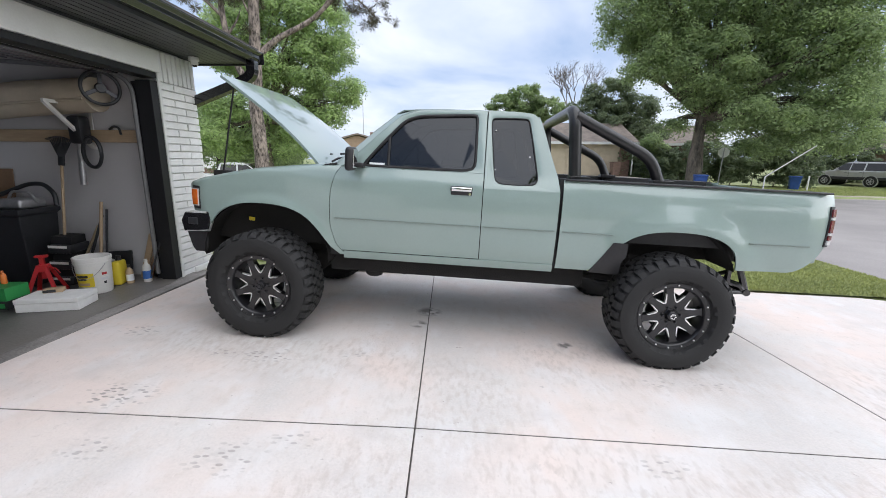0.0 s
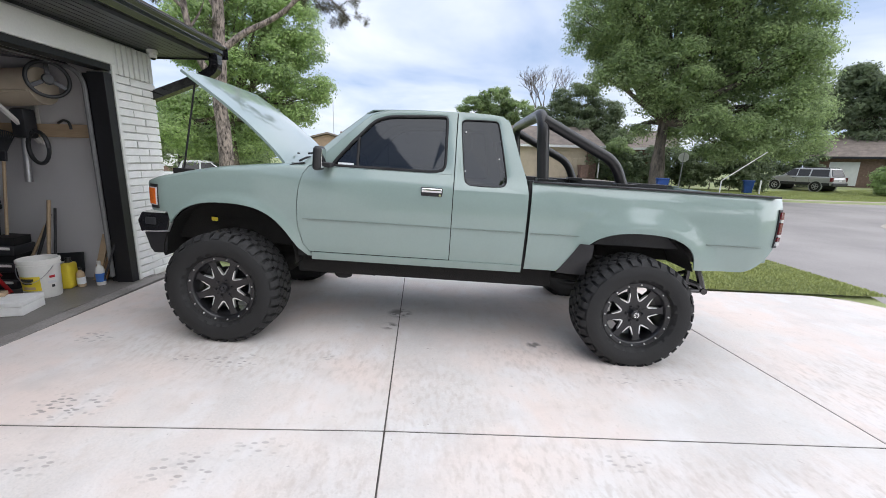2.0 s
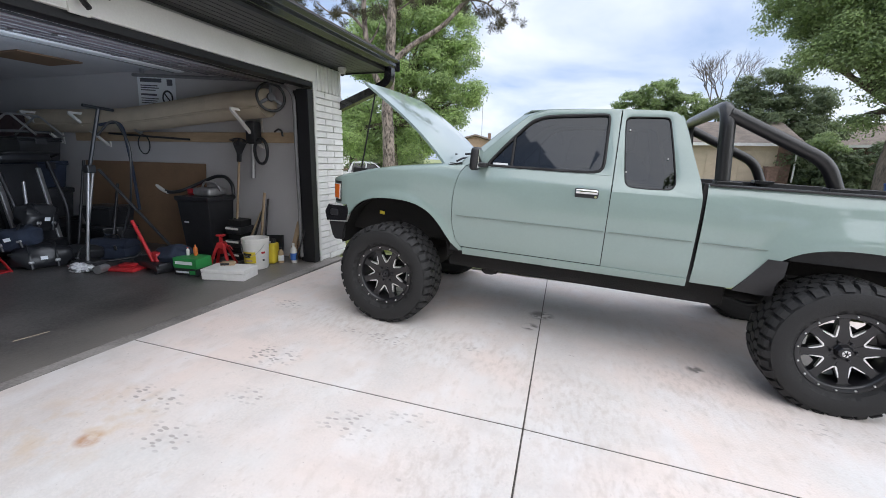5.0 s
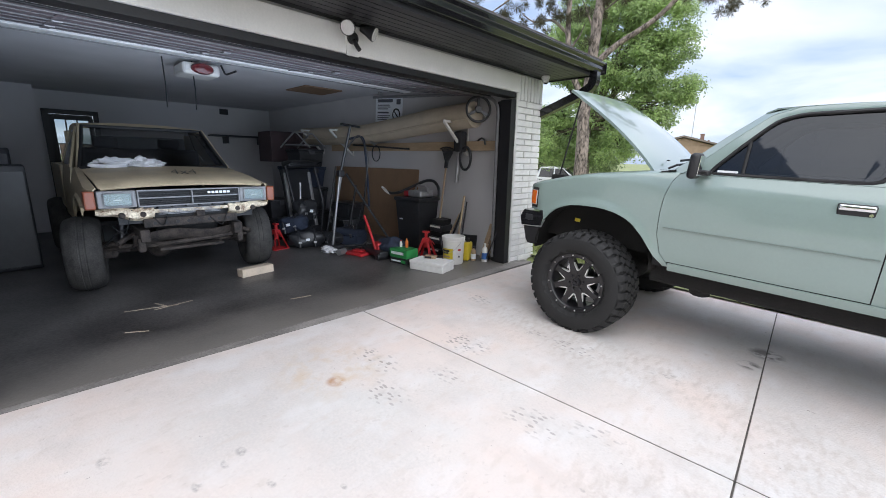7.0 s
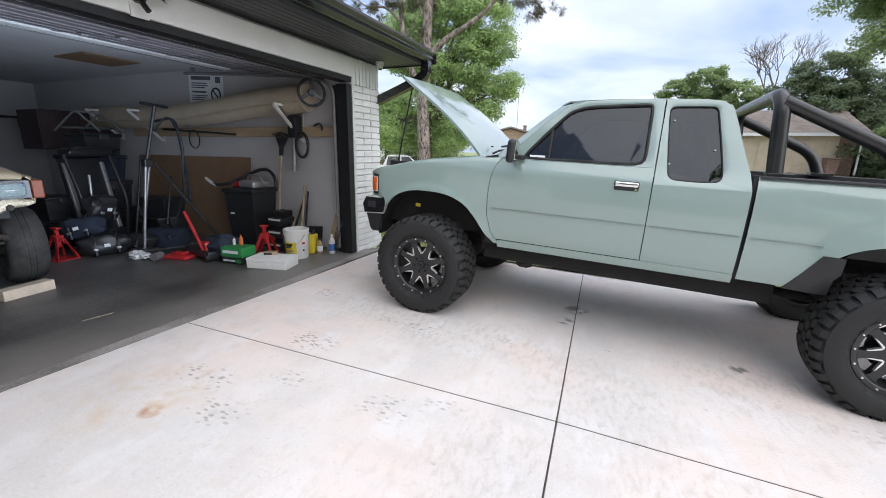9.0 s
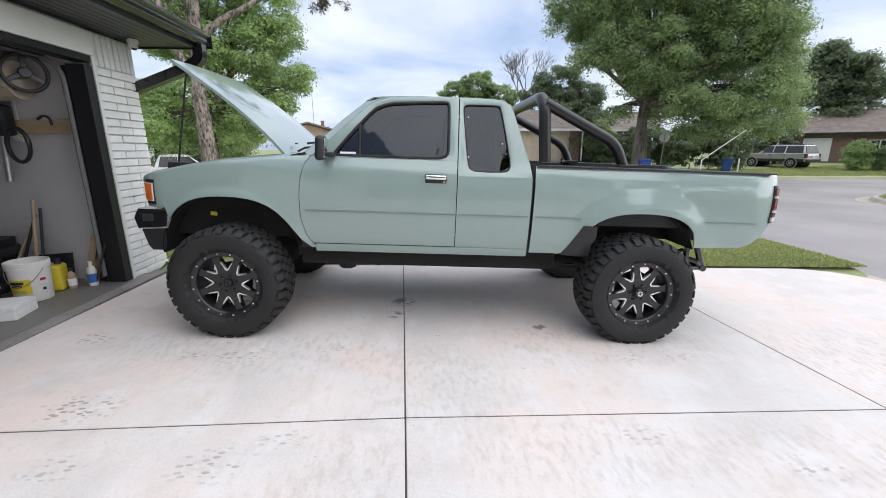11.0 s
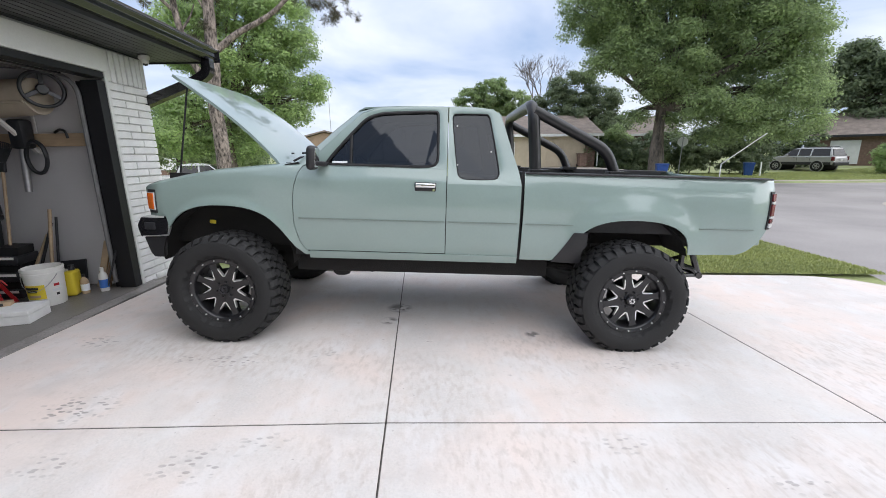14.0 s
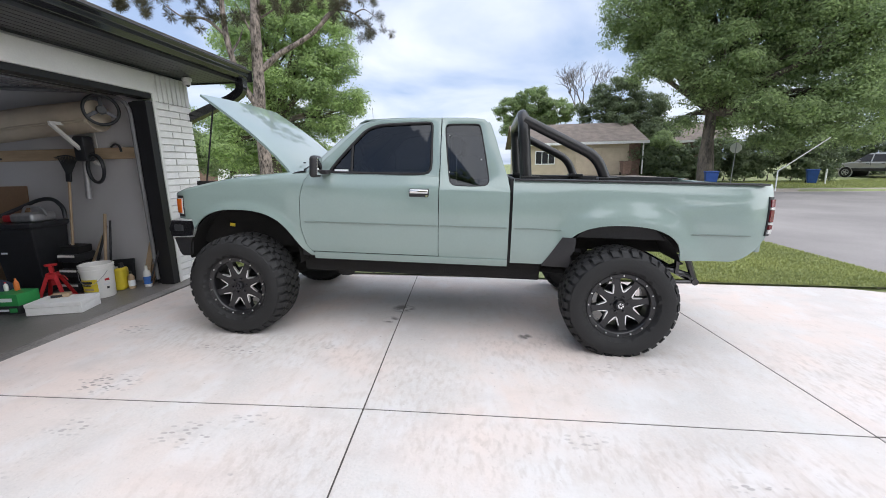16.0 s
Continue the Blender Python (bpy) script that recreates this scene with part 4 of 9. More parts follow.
door_front = curve_of(((0.72, 0.63), (0.75, 0.60), (0.80, 0.56), (0.94, 0.522), (1.1, 0.52), (1.226, 0.53), (1.33, 0.56), (1.40, 0.61)))
fender_top = curve_of(((-0.62, 1.185), (-0.5, 1.222), (-0.3, 1.272), (-0.07, 1.318), (0.25, 1.358), (0.52, 1.383), (0.65, 1.39)))
nose = curve_of(((0.95, -0.595), (1.1, -0.62), (1.18, -0.63), (1.25, -0.605)))
tail_edge = curve_of(((0.7, 4.06), (0.78, 4.10), (0.9, 4.13), (1.0, 4.14), (1.37, 4.122)))
for flip in (False, True):
    side_panel("front_fender", nose, lambda z: door_front(z) - 0.005, front_arch, fender_top, 60, 14, ((0.012, 0.012), (0.04, 0.022), (0.1, 0.028), (0.16, 0.03)), flip)
    side_panel("door", door_front, lambda z: 1.665, lambda x: 0.748, lambda x: 1.385, 24, 22, (), flip)
    side_panel("rear_cab_panel", lambda z: 1.671, lambda z: 2.222 - 0.05 * max(0, z - 1.25), lambda x: 0.7435, lambda x: 1.28, 12, 16, (), flip)
    side_panel("rocker_panel", lambda z: 0.62, lambda z: 2.222, lambda x: 0.688, lambda x: 0.7425, 16, 3, (), flip)
    side_panel("bed_side", lambda z: 2.245, tail_edge, rear_arch, lambda x: 1.368, 80, 18, ((0.008, 0.006), (0.05, 0.008)), flip)

# inner shell: closes the gaps between the panels
for y0, y1 in ((0.15, 0.19), (2 * YC - 0.19, 2 * YC - 0.15)):
    bm = bmesh.new()
    box(bm, 0.5, 2.2, y0, y1, 0.7, 1.26)
    box(bm, 2.22, 2.62, y0, y1, 0.72, 1.34)
    box(bm, 2.62, 3.55, y0 + 0.03, y1 + 0.03 if y0 < 1 else y1 - 0.03, 1.1, 1.34)
    box(bm, 3.55, 3.98, y0, y1, 0.84, 1.34)
    part("inner_shell", bm, "seal", truck)

# flank crease: its shade line is drawn as a thin bar in darker paint
for flip in (False, True):
    for x0, x1 in ((0.56, 1.655), (1.685, 2.205), (2.262, 2.62), (3.56, 3.97)):
        bm = bmesh.new()
        tube(bm, [mirrored((x, body_y(x, 1.0) - 0.0055, 1.0), flip) for x in np.linspace(x0, x1, 9)], 0.004, 6)
        part("flank_line", bm, "paint_line", truck, "thin dark pressed line", smooth=60)


def loop_points(segs, n):
    """n points a stretch along a closed outline of corner points."""
    out = []
    for a, b in zip(segs, segs[1:] + segs[:1]):
        out += [(a[0] + (b[0] - a[0]) * k / n, a[1] + (b[1] - a[1]) * k / n) for k in range(n)]
    return out


def round_loop(segs, n=6, times=3):
    """An outline with softened corners."""
    p = np.array(loop_points(segs, n))
    for _ in range(times):
        p = 0.25 * np.roll(p, 1, 0) + 0.5 * p + 0.25 * np.roll(p, -1, 0)
    return [tuple(v) for v in p]


def window_ring(name, outer, inner, flip, mat="paint", depth=0.0):
    """A body frame round a window opening, from two outlines of like corners."""
    a, b = loop_points(outer, 6), round_loop(inner)
    bm = bmesh.new()
    mid = [((p[0] * 0.25 + q[0] * 0.75), (p[1] * 0.25 + q[1] * 0.75)) for p, q in zip(a, b)]
    rows = []
    for pts, dy in ((a, 0), (mid, 0), (b, 0.006), (b, 0.03)):
        rows.append([bm.verts.new(mirrored((x, body_y(x, z) + dy + depth, z), flip)) for x, z in pts])
    ring_faces(bm, rows, caps=False)
    return part(name, bm, mat, truck, smooth=40)


def window_pane(name, inner, flip, dy=0.014, parent=None):
    bm = bmesh.new()
    pts = round_loop(inner)
    bm.faces.new([bm.verts.new(mirrored((x, body_y(x, z) + dy, z), flip)) for x, z in pts])
    return part(name, bm, "tint", parent or truck, "dark tinted glass")


def seal_line(name, pts, flip, r=0.011, dy=0.006, parent=None):
    bm = bmesh.new()
    p3 = [mirrored((x, body_y(x, z) + dy, z), flip) for x, z in pts]
    tube(bm, p3 + [p3[0]], r, 6, caps=False)
    return part(name, bm, "seal", parent or truck, "black rubber window seal", smooth=60)


D_OUT = [(0.615, 1.387), (0.70, 1.47), (0.86, 1.622), (1.03, 1.775), (1.16, 1.822), (1.40, 1.836), (1.61, 1.84), (1.664, 1.838), (1.665, 1.60), (1.665, 1.387), (1.3, 1.387), (0.95, 1.387)]
D_IN = [(0.765, 1.399), (0.80, 1.45), (0.915, 1.585), (1.06, 1.74), (1.17, 1.778), (1.38, 1.79), (1.575, 1.80), (1.594, 1.785), (1.597, 1.60), (1.60, 1.398), (1.3, 1.397), (0.95, 1.399)]
Q_OUT = [(1.672, 1.28), (1.672, 1.5), (1.672, 1.84), (1.73, 1.84), (1.9, 1.838), (2.0, 1.828), (2.05, 1.79), (2.125, 1.58), (2.2, 1.385), (2.222, 1.28), (2.05, 1.28), (1.85, 1.28)]
Q_IN = [(1.748, 1.345), (1.728, 1.5), (1.698, 1.765), (1.72, 1.788), (1.86, 1.79), (1.955, 1.79), (1.975, 1.772), (2.02, 1.56), (2.058, 1.36), (2.035, 1.322), (1.92, 1.315), (1.78, 1.318)]
for flip in (False, True):
    window_ring("door_frame", D_OUT, D_IN, flip)
    window_pane("side_window", D_IN, flip)
    seal_line("window_seal", round_loop(D_IN), flip, 0.012)
    window_ring("quarter_panel", Q_OUT, Q_IN, flip)
    window_pane("quarter_window", Q_IN, flip)
    seal_line("window_seal", round_loop(Q_IN), flip, 0.005)
    bm = bmesh.new()
    tube(bm, [mirrored((0.95, body_y(0.95, z) + 0.008, z), flip) for z in (1.4, 1.5, 1.63)], 0.011, 6)
    part("vent_window_bar", bm, "seal", truck, smooth=60)
    # windscreen pillar
    front, rear = [(0.50, 1.392), (0.66, 1.52), (0.82, 1.665), (0.97, 1.79), (1.10, 1.828)], [(0.61, 1.392), (0.70, 1.474), (0.86, 1.626), (1.03, 1.779), (1.16, 1.826)]
    bm = bmesh.new()
    sheet(bm, [[mirrored((a[0], side_y(a[1]) + 0.085, a[1]), flip) for a in front], [mirrored((a[0] * 0.55 + b[0] * 0.45, side_y(a[1]) + 0.022, a[1] * 0.55 + b[1] * 0.45), flip) for a, b in zip(front, rear)], [mirrored((b[0], body_y(*b), b[1]), flip) for b in rear]])
    part("windscreen_pillar", bm, "paint", truck, smooth=50, thick=0.01)
for xx, zz in ((1.735, 1.70), (1.745, 1.42), (1.99, 1.52)):
    bm = bmesh.new()
    lathe(bm, [(0, -0.006), (0.005, -0.005), (0.005, 0.006), (0, 0.006)], 10, "y")
    part("window_stud", bm, "milled", truck, smooth=40, m=Matrix.Translation((xx, body_y(xx, zz) + 0.006, zz)))

# roof, cab back, cowl
rows = []
for i in range(19):
    x = 0.98 + (2.045 - 0.98) * i / 18
    edge = float(np.interp(x, (0.98, 1.03, 1.16, 1.4, 1.9, 2.0, 2.045), (1.80, 1.826, 1.832, 1.842, 1.843, 1.832, 1.80)))
    ridge = 0.035 * min(1, (x - 0.95) / 0.3) * min(1, (2.1 - x) / 0.15)
    row = []
    for k in range(17):
        s = -1 + 2 * k / 16
        y0 = side_y(edge) + 0.05 * max(0.0, (1.16 - x) / 0.18) ** 1.5
        row.append((x, YC + s * (YC - y0), edge - 0.004 + ridge * (1 - abs(s) ** 3.2)))
    rows.append(row)
part("roof", sheet(bmesh.new(), rows), "paint", truck, smooth=50, thick=0.01)
bm = bmesh.new()
sheet(bm, [[(x, YC + s * (YC - side_y(z) - 0.01), z) for s in np.linspace(-1, 1, 9)] for x, z in ((2.042, 1.81), (2.06, 1.78), (2.09, 1.70))])
sheet(bm, [[(x, YC + s * (YC - side_y(z) - 0.01), z) for s in np.linspace(-1, 1, 9)] for x, z in ((2.19, 1.41), (2.215, 1.28), (2.222, 0.72))])
for f in (-1, 1):
    sheet(bm, [[(x, YC + f * s * (YC - side_y(z) - 0.01), z) for s in (0.74, 1.0)] for x, z in ((2.09, 1.70), (2.14, 1.55), (2.19, 1.41))])
part("cab_back", bm, "paint", truck, smooth=40, thick=0.01)
bm = bmesh.new()
sheet(bm, [[(x, YC + s * 0.55, z) for s in np.linspace(-1, 1, 7)] for x, z in ((2.088, 1.70), (2.138, 1.55), (2.188, 1.41))])
part("rear_window", bm, "tint", truck, "dark tinted glass")
bm = bmesh.new()
sheet(bm, [[(x - 0.05 * (1 - s * s), YC + s * h, z) for s in np.linspace(-1, 1, 13)] for x, z, h in ((0.53, 1.40, 0.69), (0.75, 1.585, 0.67), (0.97, 1.768, 0.64), (1.02, 1.80, 0.62))])
part("windscreen", bm, "tint", truck, "tinted windscreen", smooth=60)
bm = bmesh.new()
sheet(bm, [[(x - 0.09 * (1 - s * s), YC + s * 0.78, z) for s in np.linspace(-1, 1, 13)] for x, z in ((0.42, 1.37), (0.47, 1.395), (0.56, 1.412))])
part("cowl", bm, "black", truck, "black cowl grille under the windscreen", smooth=50, thick=0.01)
for y0 in (0.42, 0.95):
    bm = bmesh.new()
    tube(bm, [(0.42, y0, 1.41), (0.47, y0 + 0.02, 1.44), (0.60, y0 + 0.42, 1.475)], 0.009, 6)
    box(bm, 0.50, 0.515, y0 + 0.05, y0 + 0.5, 1.445, 1.46, Matrix.Rotation(0.05, 4, "X"))
    part("wiper", bm, "black", truck, smooth=40)

# engine bay and front
bm = bmesh.new()
box(bm, -0.52, 0.46, 0.30, 2 * YC - 0.30, 0.75, 1.18)
box(bm, -0.5, 0.5, 0.26, 0.30, 0.95, 1.30)
box(bm, -0.5, 0.5, 2 * YC - 0.30, 2 * YC - 0.26, 0.95, 1.30)
box(bm, 0.44, 0.5, 0.26, 2 * YC - 0.26, 0.75, 1.39)
part("engine_bay", bm, "under", truck)
rows = []
for z, dx in ((0.98, 0.0), (1.05, -0.01), (1.12, -0.012), (1.19, 0.0), (1.215, 0.03)):
    rows.append([(-0.60 - 0.1 * (1 - s * s) + dx, YC + s * 0.64, z) for s in np.linspace(-1, 1, 15)])
part("front_panel", sheet(bmesh.new(), rows), "black", truck, "black grille panel", smooth=40, thick=0.015)
for flip in (False, True):
    rows = [[mirrored((x, body_y(x, z) - 0.004 + 0.0, z), flip) for x in np.linspace(-0.597, -0.515, 7)] for z in np.linspace(1.005, 1.182, 8)]
    part("corner_lamp", sheet(bmesh.new(), rows), "black", truck, "black corner lamp surround", smooth=40, thick=0.02)
    rows = [[mirrored((x, body_y(x, z) - 0.012, z), flip) for x in np.linspace(-0.602 - 0.012 * (z - 1.09), -0.527 - 0.03 * (1.1 - z), 7)] for z in np.linspace(1.028, 1.16, 8)]
    lens = part("corner_lens", sheet(bmesh.new(), rows), "white_lens", truck, "clear corner lamp lens", smooth=40, thick=0.012)
    rows = [[mirrored((x, body_y(x, z) - 0.016, z), flip) for x in np.linspace(-0.599 - 0.012 * (z - 1.09), -0.533 - 0.03 * (1.1 - z), 6)] for z in np.linspace(1.036, 1.154, 7)]
    part("amber_insert", sheet(bmesh.new(), rows), "amber", lens, "amber insert", smooth=40, thick=0.006)
    # bumper end with a chrome edge
    bm = bmesh.new()
    prof = [(-0.665, 0.965), (-0.45, 0.965), (-0.46, 0.90), (-0.485, 0.83), (-0.68, 0.815), (-0.70, 0.90)]
    ys_ = [0.115, 0.17, 0.55, YC]
    rings = [[bm.verts.new(mirrored((x - 0.09 * (1 - ((YC - y) / YC) ** 2) + (0.02 if y < 0.15 else 0), y, z), flip)) for x, z in prof] for y in ys_]
    ring_faces(bm, rings)
    part("bumper", bm, "gloss_black", truck, "gloss black steel bumper", smooth=30, bevel=0.008)
    bm = bmesh.new()
    prof = [(-0.66, 0.81), (-0.485, 0.825), (-0.50, 0.67), (-0.52, 0.655), (-0.60, 0.655), (-0.625, 0.69)]
    rings = [[bm.verts.new(mirrored((x - 0.09 * (1 - ((YC - y) / YC) ** 2) + (0.02 if y < 0.15 else 0), y, z), flip)) for x, z in prof] for y in (0.125, 0.18, 0.55, YC)]
    ring_faces(bm, rings)
    part("bumper_valance", bm, "black", truck, smooth=30, bevel=0.006)
    bm = bmesh.new()
    tube(bm, [mirrored(p, flip) for p in ((-0.435, 0.112, 0.958), (-0.442, 0.109, 0.90), (-0.467, 0.112, 0.834), (-0.56, 0.108, 0.826), (-0.66, 0.108, 0.822))], [0.012, 0.012, 0.008, 0.004, 0.003], 6)
    part("bumper_edge", bm, "milled", truck, "bright worn bumper edge", smooth=60)
    part("bumper_light", bbox(-0.64, -0.56, 0.104, 0.15, 0.875, 0.93, 0.008) if not flip else bbox(-0.64, -0.56, 1.69, 1.736, 0.875, 0.93, 0.008), "dark_plastic", truck)

# open bonnet: hinged at the cowl, curved along and across
rows = []
HL = 1.035
for i in range(15):
    u = i / 14
    bow = 0.042 * math.sin(math.pi * u ** 0.8)
    ang = radians(38.2)
    a = 0.40 - HL * u * math.cos(ang) + bow * math.sin(ang)
    z = 1.40 + HL * u * math.sin(ang) + bow * math.cos(ang)
    half = 0.675 - 0.05 * u
    row = []
    for k in range(15):
        s = -1 + 2 * k / 14
        drop = 0.045 * abs(s) ** 2.6 * (1 - 0.85 * u)
        nose_in = -0.012 * abs(s) ** 2 * (u > 0.75) * (u - 0.75) * 4
        row.append((a - drop * math.sin(ang) - nose_in * math.cos(ang) + 0.03 * s * s * (1 - u), YC + s * half, z - drop * math.cos(ang) + nose_in * math.sin(ang)))
    rows.append(row)
bonnet = part("bonnet", sheet(bmesh.new(), rows), "paint", truck, "open sage green bonnet", smooth=50, thick=0.02)
bm = bmesh.new()
for s in (-1, 0, 1):
    tube(bm, [(rows[i][7 + s * 4][0] - 0.02, rows[i][7 + s * 4][1], rows[i][7 + s * 4][2] - 0.035) for i in (1, 5, 9, 13)], 0.03, 6)
part("bonnet_rib", bm, "paint", bonnet, smooth=50)
bm = bmesh.new()
tube(bm, [(-0.50, 0.36, 1.18), (-0.35, 0.36, 1.94)], 0.007, 6)
part("prop_rod", bm, "seal", truck, "thin black bonnet prop rod", smooth=60)
for y0 in (0.35, 2 * YC - 0.4):
    part("hinge", bbox(0.36, 0.45, y0, y0 + 0.05, 1.35, 1.40, 0.005), "under", truck)
bm = bmesh.new()
lathe(bm, [(0, 0), (0.012, 0), (0.012, 0.01), (0, 0.012)], 10)
part("washer_jet", bm, "black", bonnet, m=Matrix.Translation((rows[1][3][0] + 0.02, rows[1][3][1], rows[1][3][2] + 0.015)))

# mirrors, handles
for flip in (False, True):
    bm = bbox(0.68, 0.742, -0.06, 0.07, 1.362, 1.53, 0.027, 4)
    for v in bm.verts:
        v.co.x += 0.05 * (v.co.z - 1.46)
        if flip:
            v.co.y = 2 * YC - v.co.y
    mir = part("wing_mirror", bm, "black", truck, "black door mirror with bright face", smooth=50)
    bm = bbox(0.741, 0.746, -0.042, 0.052, 1.382, 1.512, 0.002, 1)
    for v in bm.verts:
        v.co.x += 0.05 * (v.co.z - 1.46)
        if flip:
            v.co.y = 2 * YC - v.co.y
    part("mirror_glass", bm, "chrome", mir)
    bm = bbox(0.69, 0.78, 0.07, 0.16, 1.385, 1.42, 0.01)
    for v in bm.verts:
        if flip:
            v.co.y = 2 * YC - v.co.y
    part("mirror_foot", bm, "black", mir)
    y = body_y(1.51, 1.25)
    sg = -1 if flip else 1
    yy = lambda a: 2 * YC - a if flip else a
    hd = part("door_handle", bbox(1.428, 1.592, min(yy(y - 0.006), yy(y + 0.03)), max(yy(y - 0.006), yy(y + 0.03)), 1.218, 1.288, 0.012, 3), "black", truck, "chrome door handle in a black cup", smooth=50)
    part("grip", bbox(1.435, 1.586, min(yy(y - 0.028), yy(y - 0.008)), max(yy(y - 0.028), yy(y - 0.008)), 1.25, 1.283, 0.009, 3), "chrome", hd, "chrome pull", smooth=50)
    bm = bmesh.new()
    lathe(bm, [(0, -0.004), (0.009, -0.004), (0.009, 0.004), (0, 0.004)], 12, "y")
    part("lock", bm, "chrome", hd, m=Matrix.Translation((1.572, yy(y - 0.01), 1.234)))

# tail lamps, tailgate, bed
for flip in (False, True):
    rows = [[mirrored((x + 0.006, body_y(x, z) - 0.006 + 0.0, z), flip) for x in np.linspace(4.080, 4.120, 5)] for z in np.linspace(1.0, 1.285, 8)]
    tl = part("tail_lamp", sheet(bmesh.new(), rows), "black", truck, "tail lamp with red and clear lenses", smooth=40, thick=0.03)
    for z0, z1, mat in ((1.015, 1.045, "white_lens"), (1.05, 1.08, "red_lens"), (1.084, 1.10, "white_lens"), (1.104, 1.19, "red_lens"), (1.194, 1.21, "white_lens"), (1.214, 1.268, "red_lens")):
        rows = [[mirrored((x + 0.012, body_y(x, z) - 0.014, z), flip) for x in np.linspace(4.089, 4.121, 5)] for z in np.linspace(z0, z1, 4)]
        part("lens", sheet(bmesh.new(), rows), mat, tl, smooth=40, thick=0.03)
part("tailgate", bbox(4.08, 4.12, 0.2, 2 * YC - 0.2, 0.86, 1.36, 0.012), "paint", truck, smooth=40)
bm = bmesh.new()
box(bm, 2.26, 4.045, 0.2, 2 * YC - 0.2, 0.95, 0.97)
box(bm, 2.25, 2.29, 0.2, 2 * YC - 0.2, 0.93, 1.36)
for y0 in (0.195, 2 * YC - 0.235):
    box(bm, 2.28, 4.0, y0, y0 + 0.04, 0.93, 1.37)
part("bed_liner", bm, "black", truck, "black bed liner")
for y0, y1 in ((0.105, 0.23), (2 * YC - 0.23, 2 * YC - 0.105)):
    bm = bbox(2.25, 4.06, y0, y1, 1.366, 1.380, 0.006, 2)
    part("bed_rail_cap", bm, "black", truck, "black rail cap", smooth=40)
# body seam between cab and bed
part("seam", bbox(2.221, 2.246, 0.13, 2 * YC - 0.13, 0.72, 1.38), "seal", truck)
# black guard ahead of each rear wheel
for flip in (False, True):
    rows = [[mirrored((x, body_y(x, z) + 0.006, z), flip) for x in np.linspace(2.49 + 0.14 * (z - 0.71) / 0.23 - 0.0, 2.73 if z > 0.85 else 2.70, 6)] for z in np.linspace(0.71, 0.945, 6)]
    part("arch_guard", sheet(bmesh.new(), rows), "black", truck, "matt black guard ahead of the rear wheel", smooth=50, thick=0.015)

# wheel wells
for cx, w0 in ((-0.01, 0.478), (3.08, 0.43)):
    for flip in (False, True):
        bm = bmesh.new()
        arcp = []
        for a in np.linspace(-10, 190, 22) if cx < 1 else np.linspace(16, 164, 20):
            arcp.append((cx + (w0 + 0.03) * math.cos(radians(a)), 0.66 + (0.44 if cx < 1 else 0.42) * max(-0.05, math.sin(radians(a)))))
        sheet(bm, [[mirrored((x, y, z), flip) for x, z in arcp] for y in (0.11, 0.3, 0.52)])
        if cx < 1:
            bm.faces.new([bm.verts.new(mirrored((x, 0.52, z), flip)) for x, z in arcp])
        part("wheel_well", bm, "under", truck, "black inner wing", smooth=50)

# chassis
RAIL = ((-0.55, 0.72), (0.35, 0.72), (0.6, 0.64), (2.4, 0.64), (2.75, 0.80), (3.35, 0.80), (4.0, 0.80))
for y0 in (0.48, 1.28):
    bm = bmesh.new()
    ring_faces(bm, [[bm.verts.new((x, y, z + dz)) for y, dz in ((y0, -0.02), (y0 + 0.08, -0.02), (y0 + 0.08, 0.10), (y0, 0.10))] for x, z in RAIL])
    part("frame_rail", bm, "under", truck, bevel=0.006)
    part("sill_rail", bbox(0.46, 2.5, 0.27 if y0 < 1 else 1.45, 0.36 if y0 < 1 else 1.54, 0.54, 0.70, 0.012), "under", truck)
for x0, z0 in ((0.7, 0.6), (1.4, 0.6), (2.2, 0.6), (3.6, 0.82)):
    part("cross_member", bbox(x0, x0 + 0.1, 0.5, 1.34, z0, z0 + 0.1, 0.006), "under", truck)
part("gearbox", bbox(0.35, 1.35, 0.78, 1.06, 0.48, 0.8, 0.06, 2), "under", truck, smooth=40)
part("transfer_case", bbox(1.0, 1.4, 0.55, 1.0, 0.5, 0.72, 0.05, 2), "under", truck, smooth=40)
part("fuel_tank", bbox(1.7, 2.5, 0.45, 0.8, 0.56, 0.72, 0.04, 2), "under", truck, smooth=40)
for cx in (0.0, 3.1):
    bm = bmesh.new()
    tube(bm, [(cx, 0.28, 0.43), (cx, 1.56, 0.43)], 0.045, 12)
    part("axle", bm, "under", truck, smooth=50)
    bm = bmesh.new()
    lathe(bm, [(0.02, -0.19), (0.1, -0.14), (0.16, -0.03), (0.16, 0.05), (0.1, 0.12), (0.03, 0.16)], 18, "y")
    part("differential", bm, "under", truck, smooth=50, m=Matrix.Translation((cx, 1.15 if cx < 1 else YC, 0.43)))
bm = bmesh.new()
tube(bm, [(1.35, 0.9, 0.56), (3.0, 0.92, 0.46)], 0.035, 10)
tube(bm, [(1.0, 1.1, 0.56), (0.1, 1.15, 0.46)], 0.03, 10)
part("driveshaft", bm, "under", truck, smooth=50)
bm = bmesh.new()
tube(bm, bend([(0.7, 1.35, 0.62), (2.4, 1.35, 0.6), (2.75, 1.4, 0.72), (3.3, 1.4, 0.72), (3.9, 1.45, 0.62)], 0.1), 0.03, 10)
part("exhaust", bm, "rust", truck, smooth=50)
